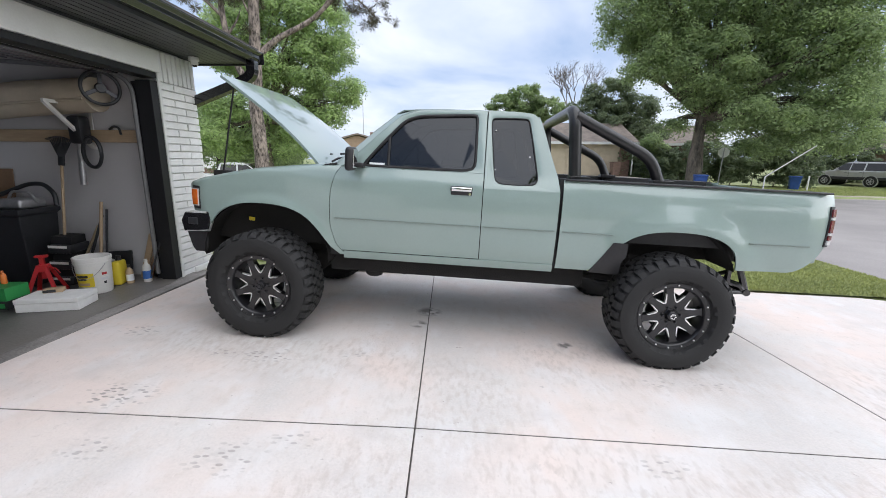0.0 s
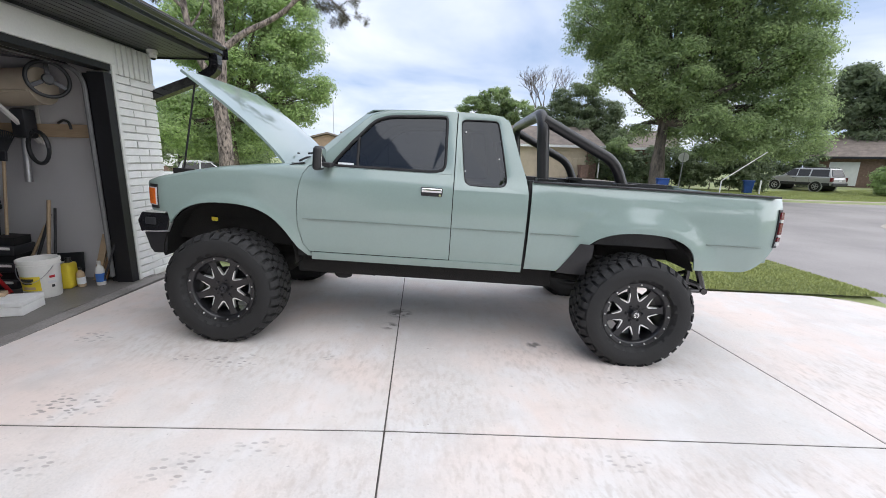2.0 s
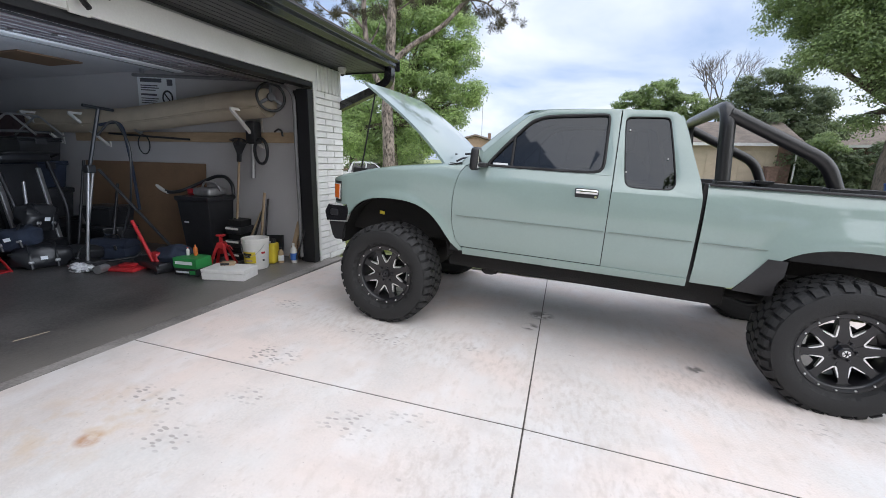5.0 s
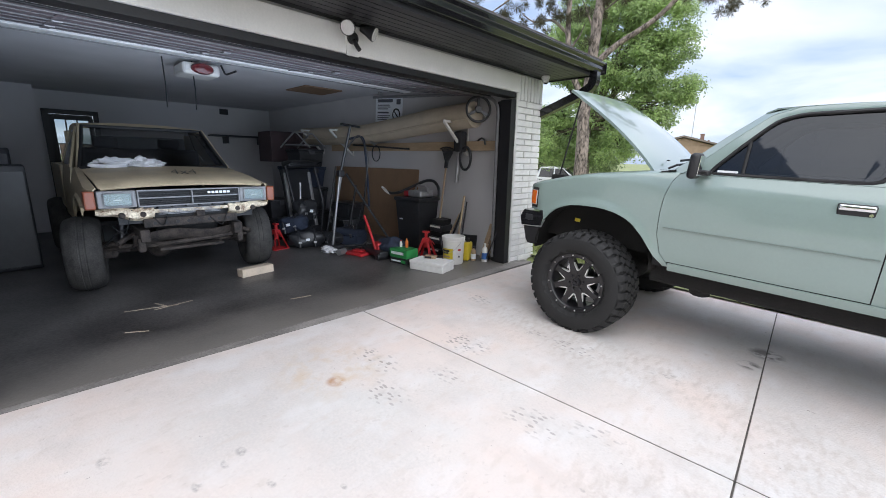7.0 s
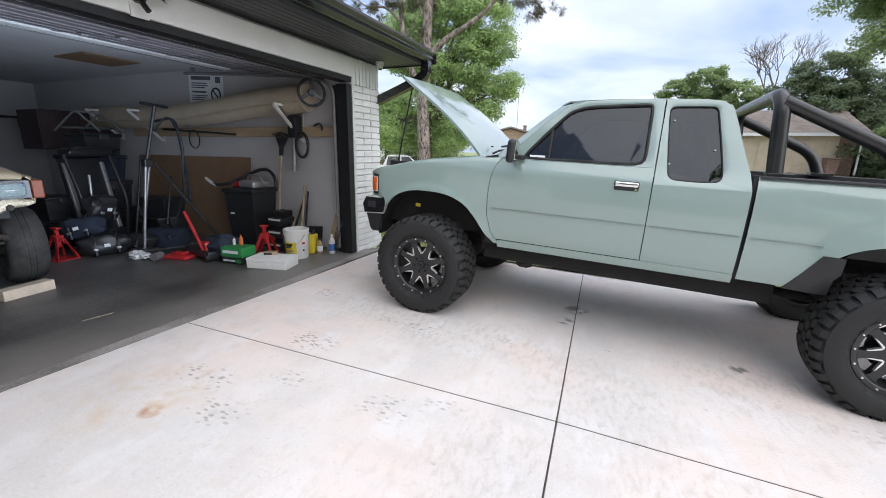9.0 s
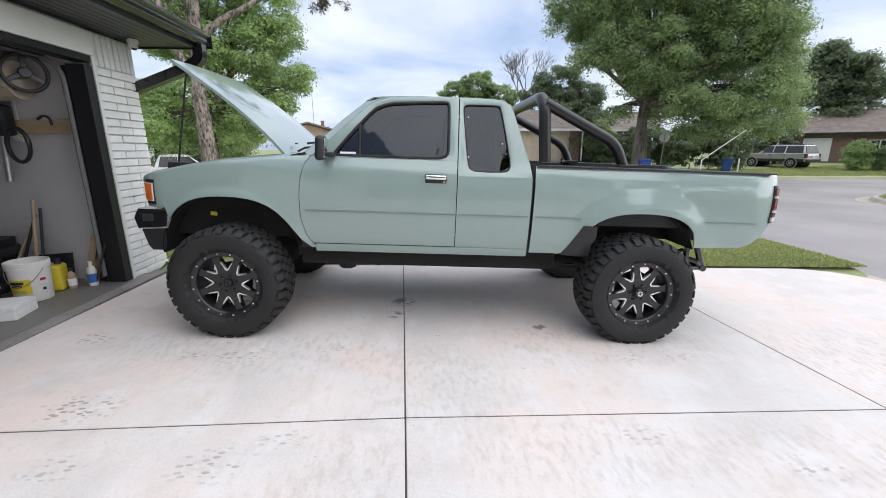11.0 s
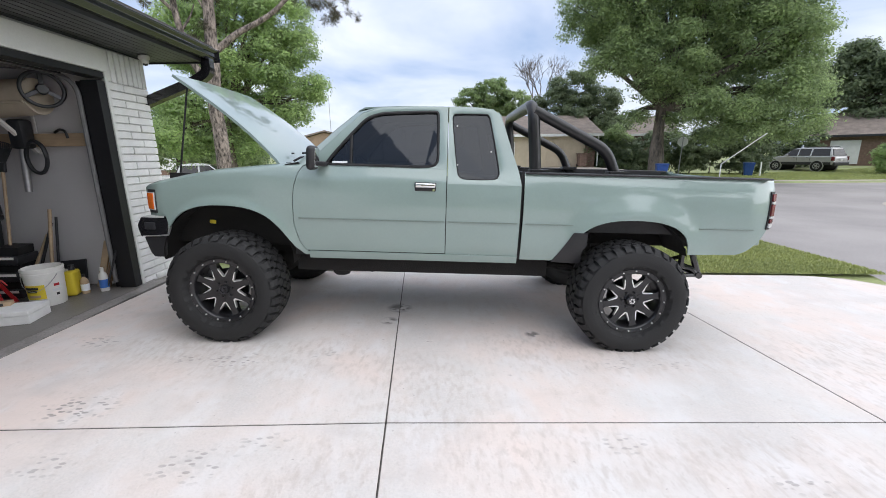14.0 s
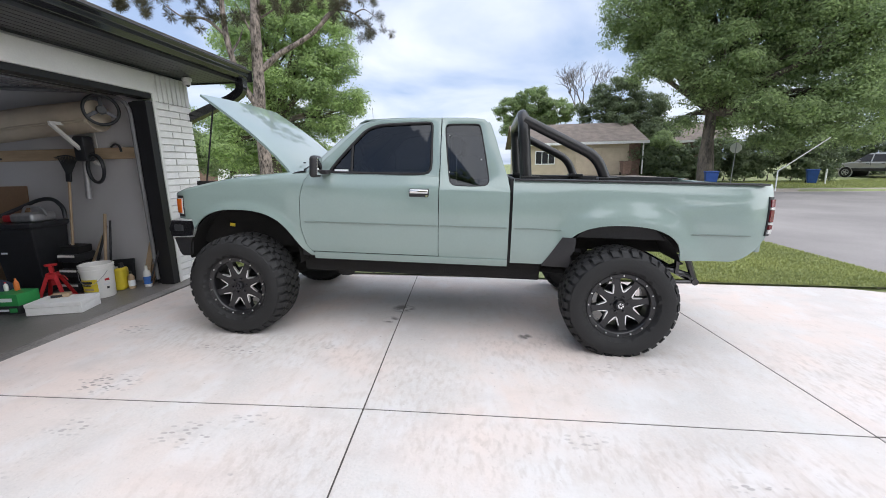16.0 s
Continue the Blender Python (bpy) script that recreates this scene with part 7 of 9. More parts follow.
for az, d, r, seed in ((171, 20, 3.0, 61), (203, 21, 3.2, 62), (228, 24, 3.4, 63)):
    tree("background_tree", "leafy green tree behind the open drive", az, d, 0.3, 3.2, [b(az, d, 14, r, 1), b(az + 7, d, 10, r * 0.8, 0.7), b(az - 7, d, 11, r * 0.8, 0.7), b(az, d, 22, r * 0.7, 0.6)], 16000, 0.22, 1.1, "leaf_mid", seed, group="background trees")

# ---- old beige pickup in the garage ----
outdoors = set(bpy.data.objects)
OLD = pose(-3.85, 2.02, -0.012, 0, 0, 179.6)
old = thing("old_pickup", "old beige pickup with bumper removed, parked in the garage", "truck", m=OLD)
HW = 0.79


# bonnet, wings, scuttle
rows = [[(x, s * w, z + 0.03 * (1 - abs(s) ** 2.5)) for s in np.linspace(-1, 1, 15)] for x, w, z in ((0.0, 0.70, 1.03), (0.02, 0.72, 1.055), (0.3, 0.725, 1.11), (0.7, 0.73, 1.155), (1.12, 0.735, 1.185))]
part("bonnet", sheet(bmesh.new(), rows), "beige", old, "beige bonnet", smooth=50, thick=0.015)
for s in (-1, 1):
    def wing_low(x):
        k = abs(x - 0.62) / 0.47
        if x < 0.2:
            return 0.87
        return 0.62 + 0.3 * (1 - min(k, 1) ** 2.4) ** (1 / 2.4) if k < 1 else 0.62
    rows = []
    for j in range(11):
        row = []
        for x in np.linspace(0.0, 1.35, 40):
            zt = 1.03 + 0.16 * min(1, x / 1.2)
            z = wing_low(x) + (zt - wing_low(x)) * j / 10
            y = HW + 0.03 - 0.06 * max(0, (z - 0.9) / 0.3) ** 2 - 0.05 * max(0, (0.1 - x) / 0.1) + (0.02 if j < 2 else 0)
            row.append((x, s * y, z))
        rows.append(row)
    rows.append([(p[0], s * 0.735, p[2] + 0.02) for p in rows[-1]])
    part("front_wing", sheet(bmesh.new(), rows), "beige", old, "dusty beige front wing", smooth=40, thick=0.012)
    # doors and cab sides
    rows = [[(x, s * (0.815 - 0.03 * max(0, (z - 0.9) / 0.3) ** 2), z) for x in np.linspace(1.36, 2.45, 8)] for z in np.linspace(0.6, 1.2, 8)]
    part("door", sheet(bmesh.new(), rows), "beige", old, smooth=40, thick=0.015)
    bm = bmesh.new()
    loop = [(1.28, 1.2), (1.78, 1.66), (2.4, 1.69), (2.46, 1.2)]
    inner = [(1.42, 1.22), (1.82, 1.61), (2.36, 1.64), (2.4, 1.22)]
    a, c = loop_points(loop, 5), loop_points(inner, 5)
    ring_faces(bm, [[bm.verts.new((x, s * (0.8 - 0.29 * (z - 1.2)), z)) for x, z in pts] for pts in (a, c)], caps=False)
    part("window_frame", bm, "beige", old, thick=0.02)
    bm = bmesh.new()
    bm.faces.new([bm.verts.new((x, s * (0.79 - 0.29 * (z - 1.2)), z)) for x, z in inner])
    part("side_window", bm, "dusty", old)
    # pillar by the windscreen
    part("pillar", tube(bmesh.new(), [(1.18, s * 0.735, 1.2), (1.72, s * 0.63, 1.665)], 0.022, 8), "beige", old, smooth=60)
    # bed
    part("bed_side", bbox(2.5, 4.3, s * 0.8 - 0.02, s * 0.8 + 0.02, 0.65, 1.2, 0.01), "beige", old)
    # lamps
    part("headlamp_bezel", bbox(-0.03, 0.03, min(s * 0.455, s * 0.74), max(s * 0.455, s * 0.74), 0.865, 1.02, 0.01), "grille_grey", old)
    hl = part("headlamp", bbox(-0.05, -0.028, min(s * 0.487, s * 0.703), max(s * 0.487, s * 0.703), 0.882, 1.004, 0.02, 3), "steel", old, "square glass headlamp")
    bm = bmesh.new()
    ring_faces(bm, [[bm.verts.new((x, s * (0.595 + w * cx), 0.943 + h * cz)) for cx, cz in round_loop([(-1, -1), (1, -1), (1, 1), (-1, 1)], 6, 3)] for x, w, h in ((-0.052, 0.096, 0.05), (-0.0505, 0.05, 0.045), (-0.0495, 0.03, 0.03), (-0.049, 0.012, 0.012))], caps=True)
    part("bowl", bm, "lamp_bowl", hl, smooth=60)
    part("lens", bbox(-0.058, -0.0565, min(s * 0.497, s * 0.693), max(s * 0.497, s * 0.693), 0.891, 0.995), "clear", hl)
    part("lens_mark", bbox(-0.0595, -0.0585, s * 0.595 - 0.03, s * 0.595 + 0.03, 0.936, 0.944), "white_lens", hl)
    part("marker_lamp", bbox(-0.03, 0.11, min(s * 0.75, s * 0.83), max(s * 0.75, s * 0.83), 0.86, 1.02, 0.012), "amber_dull", old, "amber corner marker")
    # bumper horn ends: bent beige valance
    bm = bmesh.new()
    sheet(bm, [[(x + 0.12 * max(0, abs(y) - 0.55) * 2, s * abs(y), z + (0.86 - z) * 0.6 * ((abs(y) - 0.33) / 0.43) ** 2 + 0.012 * math.sin(abs(y) * 23)) for y in np.linspace(0.33, 0.76, 13)] for x, z in ((0.0, 0.86), (-0.03, 0.82), (-0.03, 0.765), (0.02, 0.735))])
    part("valance_end", bm, "cream", old, "dented beige bumper valance", smooth=40, thick=0.02)
    for yy in (0.42, 0.58):
        bm = bmesh.new()
        lathe(bm, [(0, -0.012), (0.022, -0.012), (0.028, 0.006)], 12, "x", (-0.03, s * yy, 0.795))
        part("bolt", bm, "rust", old)
    part("frame_rail", bbox(0.0, 4.2, s * 0.42 - 0.04, s * 0.42 + 0.04, 0.52, 0.64, 0.01), "rust", old)
    part("spring_hanger", bbox(0.04, 0.1, s * 0.45 - 0.03, s * 0.45 + 0.03, 0.42, 0.56, 0.015), "rust", old, "rusty spring hanger")
    for i in range(4):
        bm = bmesh.new()
        L = 0.55 - 0.1 * i
        sheet(bm, [[(0.62 + t * L, s * 0.45 + dy, 0.4 - 0.016 * i + 0.09 * t * t) for t in np.linspace(-1, 1, 9)] for dy in (-0.03, 0.03)])
        part("leaf_spring", bm, "rust", old, thick=0.01, smooth=50)
for z0, z1, x in ((0.80, 0.835, -0.02), (0.66, 0.745, 0.0)):
    part("cross_member", bbox(x, x + 0.05, -0.42, 0.42, z0, z1, 0.008), "rust" if z0 < 0.7 else "cream", old, "scraped cross member")
# black discs on the lower member stand for the shade inside its holes
for yy in np.linspace(-0.33, 0.33, 8):
    bm = bmesh.new()
    lathe(bm, [(0, -0.004), (0.016, -0.004), (0.016, 0.01)], 10, "x", (-0.002, yy, 0.70))
    part("member_hole", bm, "seal", old)
for yy in np.linspace(-0.36, 0.36, 7):
    part("grille_fin", bbox(-0.015, 0.03, yy - 0.05, yy + 0.05, 0.845, 0.858, 0.002), "dark_plastic", old)
part("lower_grille", bbox(-0.012, 0.02, -0.26, 0.3, 0.775, 0.845, 0.006), "dark_plastic", old, "small dark lower grille")
for k in range(5):
    part("lower_slat", bbox(-0.022, -0.012, -0.25, 0.29, 0.782 + 0.012 * k, 0.787 + 0.012 * k), "grille_grey", old)
part("lower_panel", sheet(bmesh.new(), [[(0.12 + dx, y, z + 0.02 * math.sin(y * 9)) for y in np.linspace(-0.5, 0.5, 11)] for dx, z in ((0.0, 0.60), (0.03, 0.52), (0.14, 0.47))]), "rust", old, "bent dusty splash panel", smooth=50, thick=0.01)
for y0, y1, z1 in ((0.2, 0.34, 0.66), (-0.35, -0.15, 0.62), (0.5, 0.66, 0.6)):
    part("loose_wire", tube(bmesh.new(), bend([(-0.01, y0, 0.84), (-0.035, (y0 + y1) / 2, z1), (0.0, y1, z1 + 0.1)], 0.05), 0.005, 6), "seal", old, smooth=60)
part("tow_bracket", bbox(-0.04, 0.06, -0.1, -0.02, 0.74, 0.8, 0.01), "rust", old)
for s in (-1, 1):
    part("steering_arm", tube(bmesh.new(), bend([(0.3, s * 0.3, 0.47), (0.36, s * 0.55, 0.42), (0.55, s * 0.68, 0.4)], 0.1), 0.022, 8), "rust", old, smooth=60)
    part("shock_absorber", tube(bmesh.new(), [(0.5, s * 0.55, 0.42), (0.55, s * 0.5, 0.78)], 0.03, 10), "dark_steel", old, smooth=60)
    part("hub", bbox(0.54, 0.7, min(s * 0.58, s * 0.72), max(s * 0.58, s * 0.72), 0.3, 0.46, 0.03), "rust", old)
    part("brake_hose", tube(bmesh.new(), bend([(0.45, s * 0.4, 0.6), (0.35, s * 0.55, 0.62), (0.5, s * 0.68, 0.45)], 0.08), 0.009, 6), "seal", old, smooth=60)
part("radiator_support", bbox(0.06, 0.1, -0.6, 0.6, 0.7, 0.9), "seal", old)
bm = bmesh.new()
tube(bm, [(0.62, -0.72, 0.38), (0.62, 0.72, 0.38)], 0.045, 10)
tube(bm, bend([(0.3, -0.6, 0.46), (0.28, 0.0, 0.4), (0.3, 0.6, 0.46)], 0.2), 0.02, 8)
tube(bm, bend([(0.15, -0.4, 0.5), (0.2, 0.2, 0.45), (0.5, 0.5, 0.42)], 0.2), 0.025, 8)
tube(bm, [(0.2, -0.62, 0.5), (0.45, -0.3, 0.62)], 0.025, 8)
tube(bm, [(0.2, 0.62, 0.5), (0.45, 0.3, 0.62)], 0.025, 8)
part("axle", bm, "rust", old, "rusty front axle and links", smooth=50)
bm = bmesh.new()
lathe(bm, [(0.03, -0.16), (0.13, -0.05), (0.13, 0.05), (0.04, 0.16)], 16, "x", (0.62, 0.2, 0.38))
part("differential", bm, "rust", old, smooth=50)
part("engine_block", bbox(0.25, 1.0, -0.3, 0.3, 0.5, 1.0, 0.04), "under", old)
part("skid_plate", bbox(0.1, 0.3, -0.3, 0.3, 0.4, 0.43, 0.01), "rust", old)
# grille
part("grille_back", bbox(0.01, 0.02, -0.45, 0.45, 0.865, 1.02), "seal", old)
for z0 in (0.862, 0.938, 1.008):
    part("grille_bar", bbox(-0.04, 0.0, -0.45, 0.45, z0, z0 + 0.014, 0.003), "grille_grey", old, "grey grille bar")
for yy in (-0.45, -0.006, 0.438):
    part("grille_post", bbox(-0.042, 0.0, yy, yy + 0.012, 0.866, 1.018, 0.003), "grille_grey", old)
for z0 in np.linspace(0.885, 0.995, 7):
    part("grille_slat", bbox(-0.02, 0.0, -0.435, 0.435, z0, z0 + 0.005), "seal", old)
for k in range(6):
    part("grille_badge", bbox(-0.045, -0.03, -0.352 + k * 0.037, -0.324 + k * 0.037, 0.968, 0.992, 0.004), "paper", old, "plain pale badge block")
cu = bpy.data.curves.new("mark", "FONT")
cu.body, cu.size, cu.align_x, cu.extrude, cu.shear = "4x4", 0.21, "CENTER", 0.001, 0.35
cu.offset = -0.003
tmp = bpy.data.objects.new("mark_curve", cu)
me = bpy.data.meshes.new_from_object(tmp)
bpy.data.objects.remove(tmp)
me.materials.append(M["dark_plastic"])
mk = new("bonnet_mark", me)
mk.parent = old
mk.matrix_basis = pose(0.34, -0.05, 1.152, 8.5, 0, -90) @ Matrix.Diagonal((0.8, 1.9, 1, 1))
# roof and windscreen
rows = [[(x, s * w, z + 0.035 * (1 - s * s)) for s in np.linspace(-1, 1, 11)] for x, w, z in ((1.68, 0.61, 1.64), (1.76, 0.635, 1.68), (2.1, 0.655, 1.70), (2.45, 0.65, 1.69))]
part("roof", sheet(bmesh.new(), rows), "beige", old, smooth=50, thick=0.015)
rows = [[(x - 0.05 * (1 - s * s), s * w, z) for s in np.linspace(-1, 1, 11)] for x, w, z in ((1.16, 0.73, 1.19), (1.43, 0.67, 1.41), (1.7, 0.61, 1.65))]
part("windscreen", sheet(bmesh.new(), rows), "dusty", old, "clear dusty windscreen", smooth=60)
edge = [rows[0][k] for k in range(11)] + [rows[1][10]] + [rows[2][10 - k] for k in range(11)] + [rows[1][0], rows[0][0]]
part("windscreen_seal", tube(bmesh.new(), [(p[0] - 0.01, p[1], p[2] + 0.006) for p in edge], 0.02, 6, caps=False), "seal", old, "black rubber windscreen seal", smooth=60)
part("scuttle", bbox(1.1, 1.2, -0.72, 0.72, 1.165, 1.195, 0.01), "dark_plastic", old)
part("cab_back", bbox(2.44, 2.48, -0.76, 0.76, 0.6, 1.25), "beige", old)
for s in (-1, 1):
    part("cab_back_post", bbox(2.43, 2.47, s * 0.66 - 0.06, s * 0.66 + 0.06, 1.25, 1.62), "beige", old)
part("rear_window", bbox(2.45, 2.455, -0.6, 0.6, 1.27, 1.58), "clear", old)
part("dashboard", bbox(1.2, 1.5, -0.68, 0.68, 1.0, 1.18, 0.04), "cloth", old)
part("bench_seat", bbox(1.95, 2.35, -0.65, 0.65, 0.8, 1.42, 0.06), "cloth", old)
for yy in (-0.35, 0.35):
    part("headrest", bbox(2.22, 2.32, yy - 0.13, yy + 0.13, 1.42, 1.56, 0.03), "cloth", old)
part("cab_floor", bbox(1.2, 2.45, -0.76, 0.76, 0.55, 0.6), "seal", old)
part("bed_floor", bbox(2.5, 4.3, -0.78, 0.78, 0.72, 0.76), "beige", old)
part("tailgate", bbox(4.27, 4.31, -0.78, 0.78, 0.66, 1.2, 0.01), "beige", old)
for x0, yaw, rz in ((0.6, -8, 0), (3.2, 0, 0)):
    for s in (-1, 1):
        wl = new("wheel")
        wl.parent = old
        wl.matrix_basis = pose(x0, s * (0.83 if s > 0 else 0.80), 0.372, 0, 0, yaw if x0 < 1 else 0)
        bm = bmesh.new()
        lathe(bm, [(0.2, -0.1), (0.23, -0.128), (0.265, -0.146), (0.30, -0.147), (0.328, -0.136), (0.349, -0.112), (0.362, -0.075), (0.366, -0.07), (0.371, -0.03), (0.366, -0.026), (0.366, -0.018), (0.372, -0.014), (0.372, 0.014), (0.366, 0.018), (0.366, 0.026), (0.371, 0.03), (0.366, 0.07), (0.362, 0.075), (0.349, 0.112), (0.328, 0.136), (0.30, 0.147), (0.265, 0.146), (0.23, 0.128), (0.2, 0.1)], 40, "y")
        part("tyre", bm, "dusty_rubber", wl, "worn dusty tyre", smooth=40)
        bm = bmesh.new()
        lathe(bm, [(0.0, s * 0.06), (0.07, s * 0.07), (0.1, s * 0.04), (0.17, s * 0.05), (0.205, s * 0.1), (0.21, s * 0.11)], 24, "y", caps=False)
        part("rim", bm, "dark_steel", wl, smooth=40)

rag = thing("rag", "crumpled white cloth on the scuttle of the old pickup", "cloth", m=OLD)
for yc, sc in ((0.42, 1.0), (0.16, 0.85)):
    bm = bmesh.new()
    bmesh.ops.create_uvsphere(bm, u_segments=28, v_segments=16, radius=1)
    for v in bm.verts:
        n = 1 + 0.6 * noise.noise(v.co * 2.3 + Vector((yc * 9, 0, 0))) + 0.45 * noise.noise(v.co * 5 + Vector((yc * 9, 3, 0)))
        v.co = Vector((v.co.x * 0.1 * n, v.co.y * 0.2 * sc * n, v.co.z * 0.065 * n))
    part("fold", bm, "rag", rag, smooth=60, m=pose(1.10, yc, 1.235, 0, 0, 8))
block = thing("wood_block", "pale timber block wedged before the tyre", "block", m=pose(-3.93, 2.62, -0.012, 0, 0, 8))
part("timber", bbox(-0.06, 0.06, -0.19, 0.19, 0, 0.09, 0.004), "lumber_pale", block)

# ---- things along the side wall ----
WY = 5.335
plank = thing("wall_ledger", "long pine board fixed along the garage wall", "board", m=Matrix.Translation((0, WY, 0)))
part("board", bbox(-6.6, -2.52, -0.045, -0.002, 1.465, 1.592, 0.004), "wood", plank)
roll = thing("carpet_roll", "long beige carpet roll resting on wall brackets", "carpet")
bm = bmesh.new()
tube(bm, [(-2.76, 5.12, 1.92), (-3.5, 5.12, 1.88), (-4.4, 5.13, 1.80), (-5.2, 5.13, 1.74), (-6.4, 5.14, 1.74), (-7.4, 5.14, 1.76)], [0.165, 0.17, 0.165, 0.16, 0.165, 0.165], 24)
part("roll", bm, "carpet", roll, smooth=60)
part("loose_edge", tube(bmesh.new(), [(-2.77, 4.965, 1.86), (-3.5, 4.96, 1.82), (-4.4, 4.97, 1.735), (-5.2, 4.975, 1.68), (-6.4, 4.98, 1.68), (-7.38, 4.98, 1.70)], 0.014, 6), "carpet", roll, "frayed free edge of the carpet", smooth=60)
wheel_w = thing("steering_wheel", "black three-spoke steering wheel hung by the carpet roll", "steering wheel", m=pose(-2.67, 5.08, 1.978, 90, 0, 55))
part("rim", tube(bmesh.new(), [(0.155 * math.cos(a), 0.155 * math.sin(a), 0) for a in np.linspace(0, 2 * math.pi, 33)], 0.017, 8, caps=False), "dark_plastic", wheel_w, smooth=60)
for k in range(3):
    part("spoke", bbox(0.03, 0.15, -0.018, 0.018, -0.005, 0.005, 0.003, 1, Matrix.Rotation(radians(90 + 120 * k), 4, "Z")), "dark_steel", wheel_w)
bm = bmesh.new()
lathe(bm, [(0, -0.02), (0.045, -0.018), (0.05, 0.0), (0.04, 0.02), (0, 0.022)], 18)
part("boss", bm, "dark_plastic", wheel_w, smooth=40)


def bracket(m):
    t = thing("shelf_bracket", "white folding shelf bracket on the wall", "bracket", "wall brackets", m)
    part("arm", bbox(-0.014, 0.014, -0.5, 0, -0.022, 0.01, 0.003), "white_plastic", t)
    part("upright", bbox(-0.014, 0.014, -0.014, 0.0, -0.45, 0.01, 0.003), "white_plastic", t)
    bm = bmesh.new()
    tube(bm, [(0, -0.49, -0.01), (0, -0.03, -0.43)], 0.022, 4)
    part("strut", bm, "white_plastic", t)


bracket(Matrix.Translation((-3.05, WY - 0.002, 1.84)))
bracket(Matrix.Translation((-5.9, WY - 0.002, 1.83)))
bracket(Matrix.Translation((-6.95, WY - 0.002, 1.86)))
poster = thing("notice", "large white printed notice pinned to the garage wall", "notice", m=pose(-4.81, WY - 0.012, 2.06, 0, 4, 0))
part("sheet", bbox(-0.36, 0.35, -0.004, 0, -0.27, 0.28), "paper", poster)
for x0, w, z0, h_ in ((-0.3, 0.4, 0.22, 0.05), (-0.3, 0.32, 0.15, 0.014), (-0.3, 0.34, 0.12, 0.014), (-0.3, 0.28, 0.09, 0.014), (-0.3, 0.3, 0.03, 0.025), (-0.3, 0.33, -0.02, 0.012), (-0.3, 0.3, -0.05, 0.012), (-0.3, 0.26, -0.08, 0.012), (-0.3, 0.3, -0.14, 0.025), (-0.3, 0.58, -0.2, 0.014), (-0.3, 0.52, -0.235, 0.014), (0.2, 0.1, 0.2, 0.08)):
    part("bar", bbox(x0, x0 + w, -0.008, -0.005, z0 - h_ / 2, z0 + h_ / 2), "print_grey", poster, "plain dark bar of print")
bm = bmesh.new()
lathe(bm, [(0.075, -0.004), (0.1, -0.004), (0.1, -0.008), (0.075, -0.008)], 24, "y", (0.2, 0, 0.0), caps=False)
box(bm, 0.1, 0.3, -0.008, -0.005, -0.01, 0.01, Matrix.Translation((0.2, 0, 0)) @ Matrix.Rotation(0.78, 4, "Y") @ Matrix.Translation((-0.2, 0, 0)))
part("ring_mark", bm, "dark_plastic", poster, "round barred mark")
panel = thing("hardboard_sheet", "brown hardboard sheet leaning on the wall", "board", m=pose(-5.19, WY - 0.12, 0.0, -5, 0, 0))
part("sheet", bbox(-1.3, 1.15, -0.012, 0.0, -0.01, 1.178, 0.002), "plywood", panel)

rake = thing("leaf_rake", "upturned leaf rake with a wooden handle", "rake", m=pose(-3.31, 4.98, -0.012, -7.5, 1, 0))
part("handle", tube(bmesh.new(), [(0, 0, 0), (0.0, 0, 1.3)], 0.014, 8), "wood", rake, smooth=60)
bm = bmesh.new()
for k in range(13):
    a = radians(-26 + 52 * k / 12)
    tube(bm, [(0, 0, 1.28), (0.27 * math.sin(a), 0, 1.28 + 0.25 * math.cos(a)), (0.29 * math.sin(a), -0.04, 1.28 + 0.255 * math.cos(a))], 0.006, 5)
part("tine_fan", bm, "dark_plastic", rake, "black tine fan")
part("collar", bbox(-0.03, 0.03, -0.015, 0.015, 1.24, 1.34, 0.008), "dark_plastic", rake)
cg = thing("hose_reel_tool", "black and steel air tool hung from the ledger", "tool", m=pose(-3.06, 5.18, 1.33) @ Matrix.Scale(1.4, 4))
part("body", bbox(-0.05, 0.05, -0.05, 0.05, 0.08, 0.28, 0.02), "dark_plastic", cg, smooth=40)
part("barrel", tube(bmesh.new(), [(-0.02, -0.02, -0.22), (-0.01, 0, 0.1)], 0.022, 10), "steel", cg, smooth=60)
part("coil", tube(bmesh.new(), [(0.09 + 0.07 * math.cos(a), -0.02, 0.02 + 0.11 * math.sin(a)) for a in np.linspace(0, 2 * math.pi, 21)], 0.014, 6, caps=False), "dark_plastic", cg, smooth=60)
hk = thing("wall_hook", "black curved hook on the ledger", "hook", m=pose(-2.72, 5.28, 1.58))
part("hook", tube(bmesh.new(), bend([(-0.1, 0, 0.02), (-0.02, -0.03, 0.05), (0.05, -0.05, 0.03), (0.06, -0.05, -0.04)], 0.03), 0.012, 8), "dark_plastic", hk, smooth=60)
tl = thing("long_tool", "dark long-handled tool laid along the ledger", "tool", m=pose(-4.7, 5.2, 1.52))
part("shaft", tube(bmesh.new(), [(-1.0, 0, 0.05), (0.6, -0.05, -0.03)], 0.014, 8), "dark_steel", tl, smooth=60)
part("loop", tube(bmesh.new(), [(-0.25 + 0.11 * math.cos(a), -0.05, -0.1 + 0.13 * math.sin(a)) for a in np.linspace(0, 2 * math.pi, 21)], 0.008, 6, caps=False), "dark_plastic", tl, smooth=60)
part("hook", tube(bmesh.new(), bend([(-0.3, -0.04, 0.04), (-0.3, -0.14, 0.1), (-0.1, -0.16, 0.05)], 0.05), 0.012, 6), "steel", tl, smooth=60)


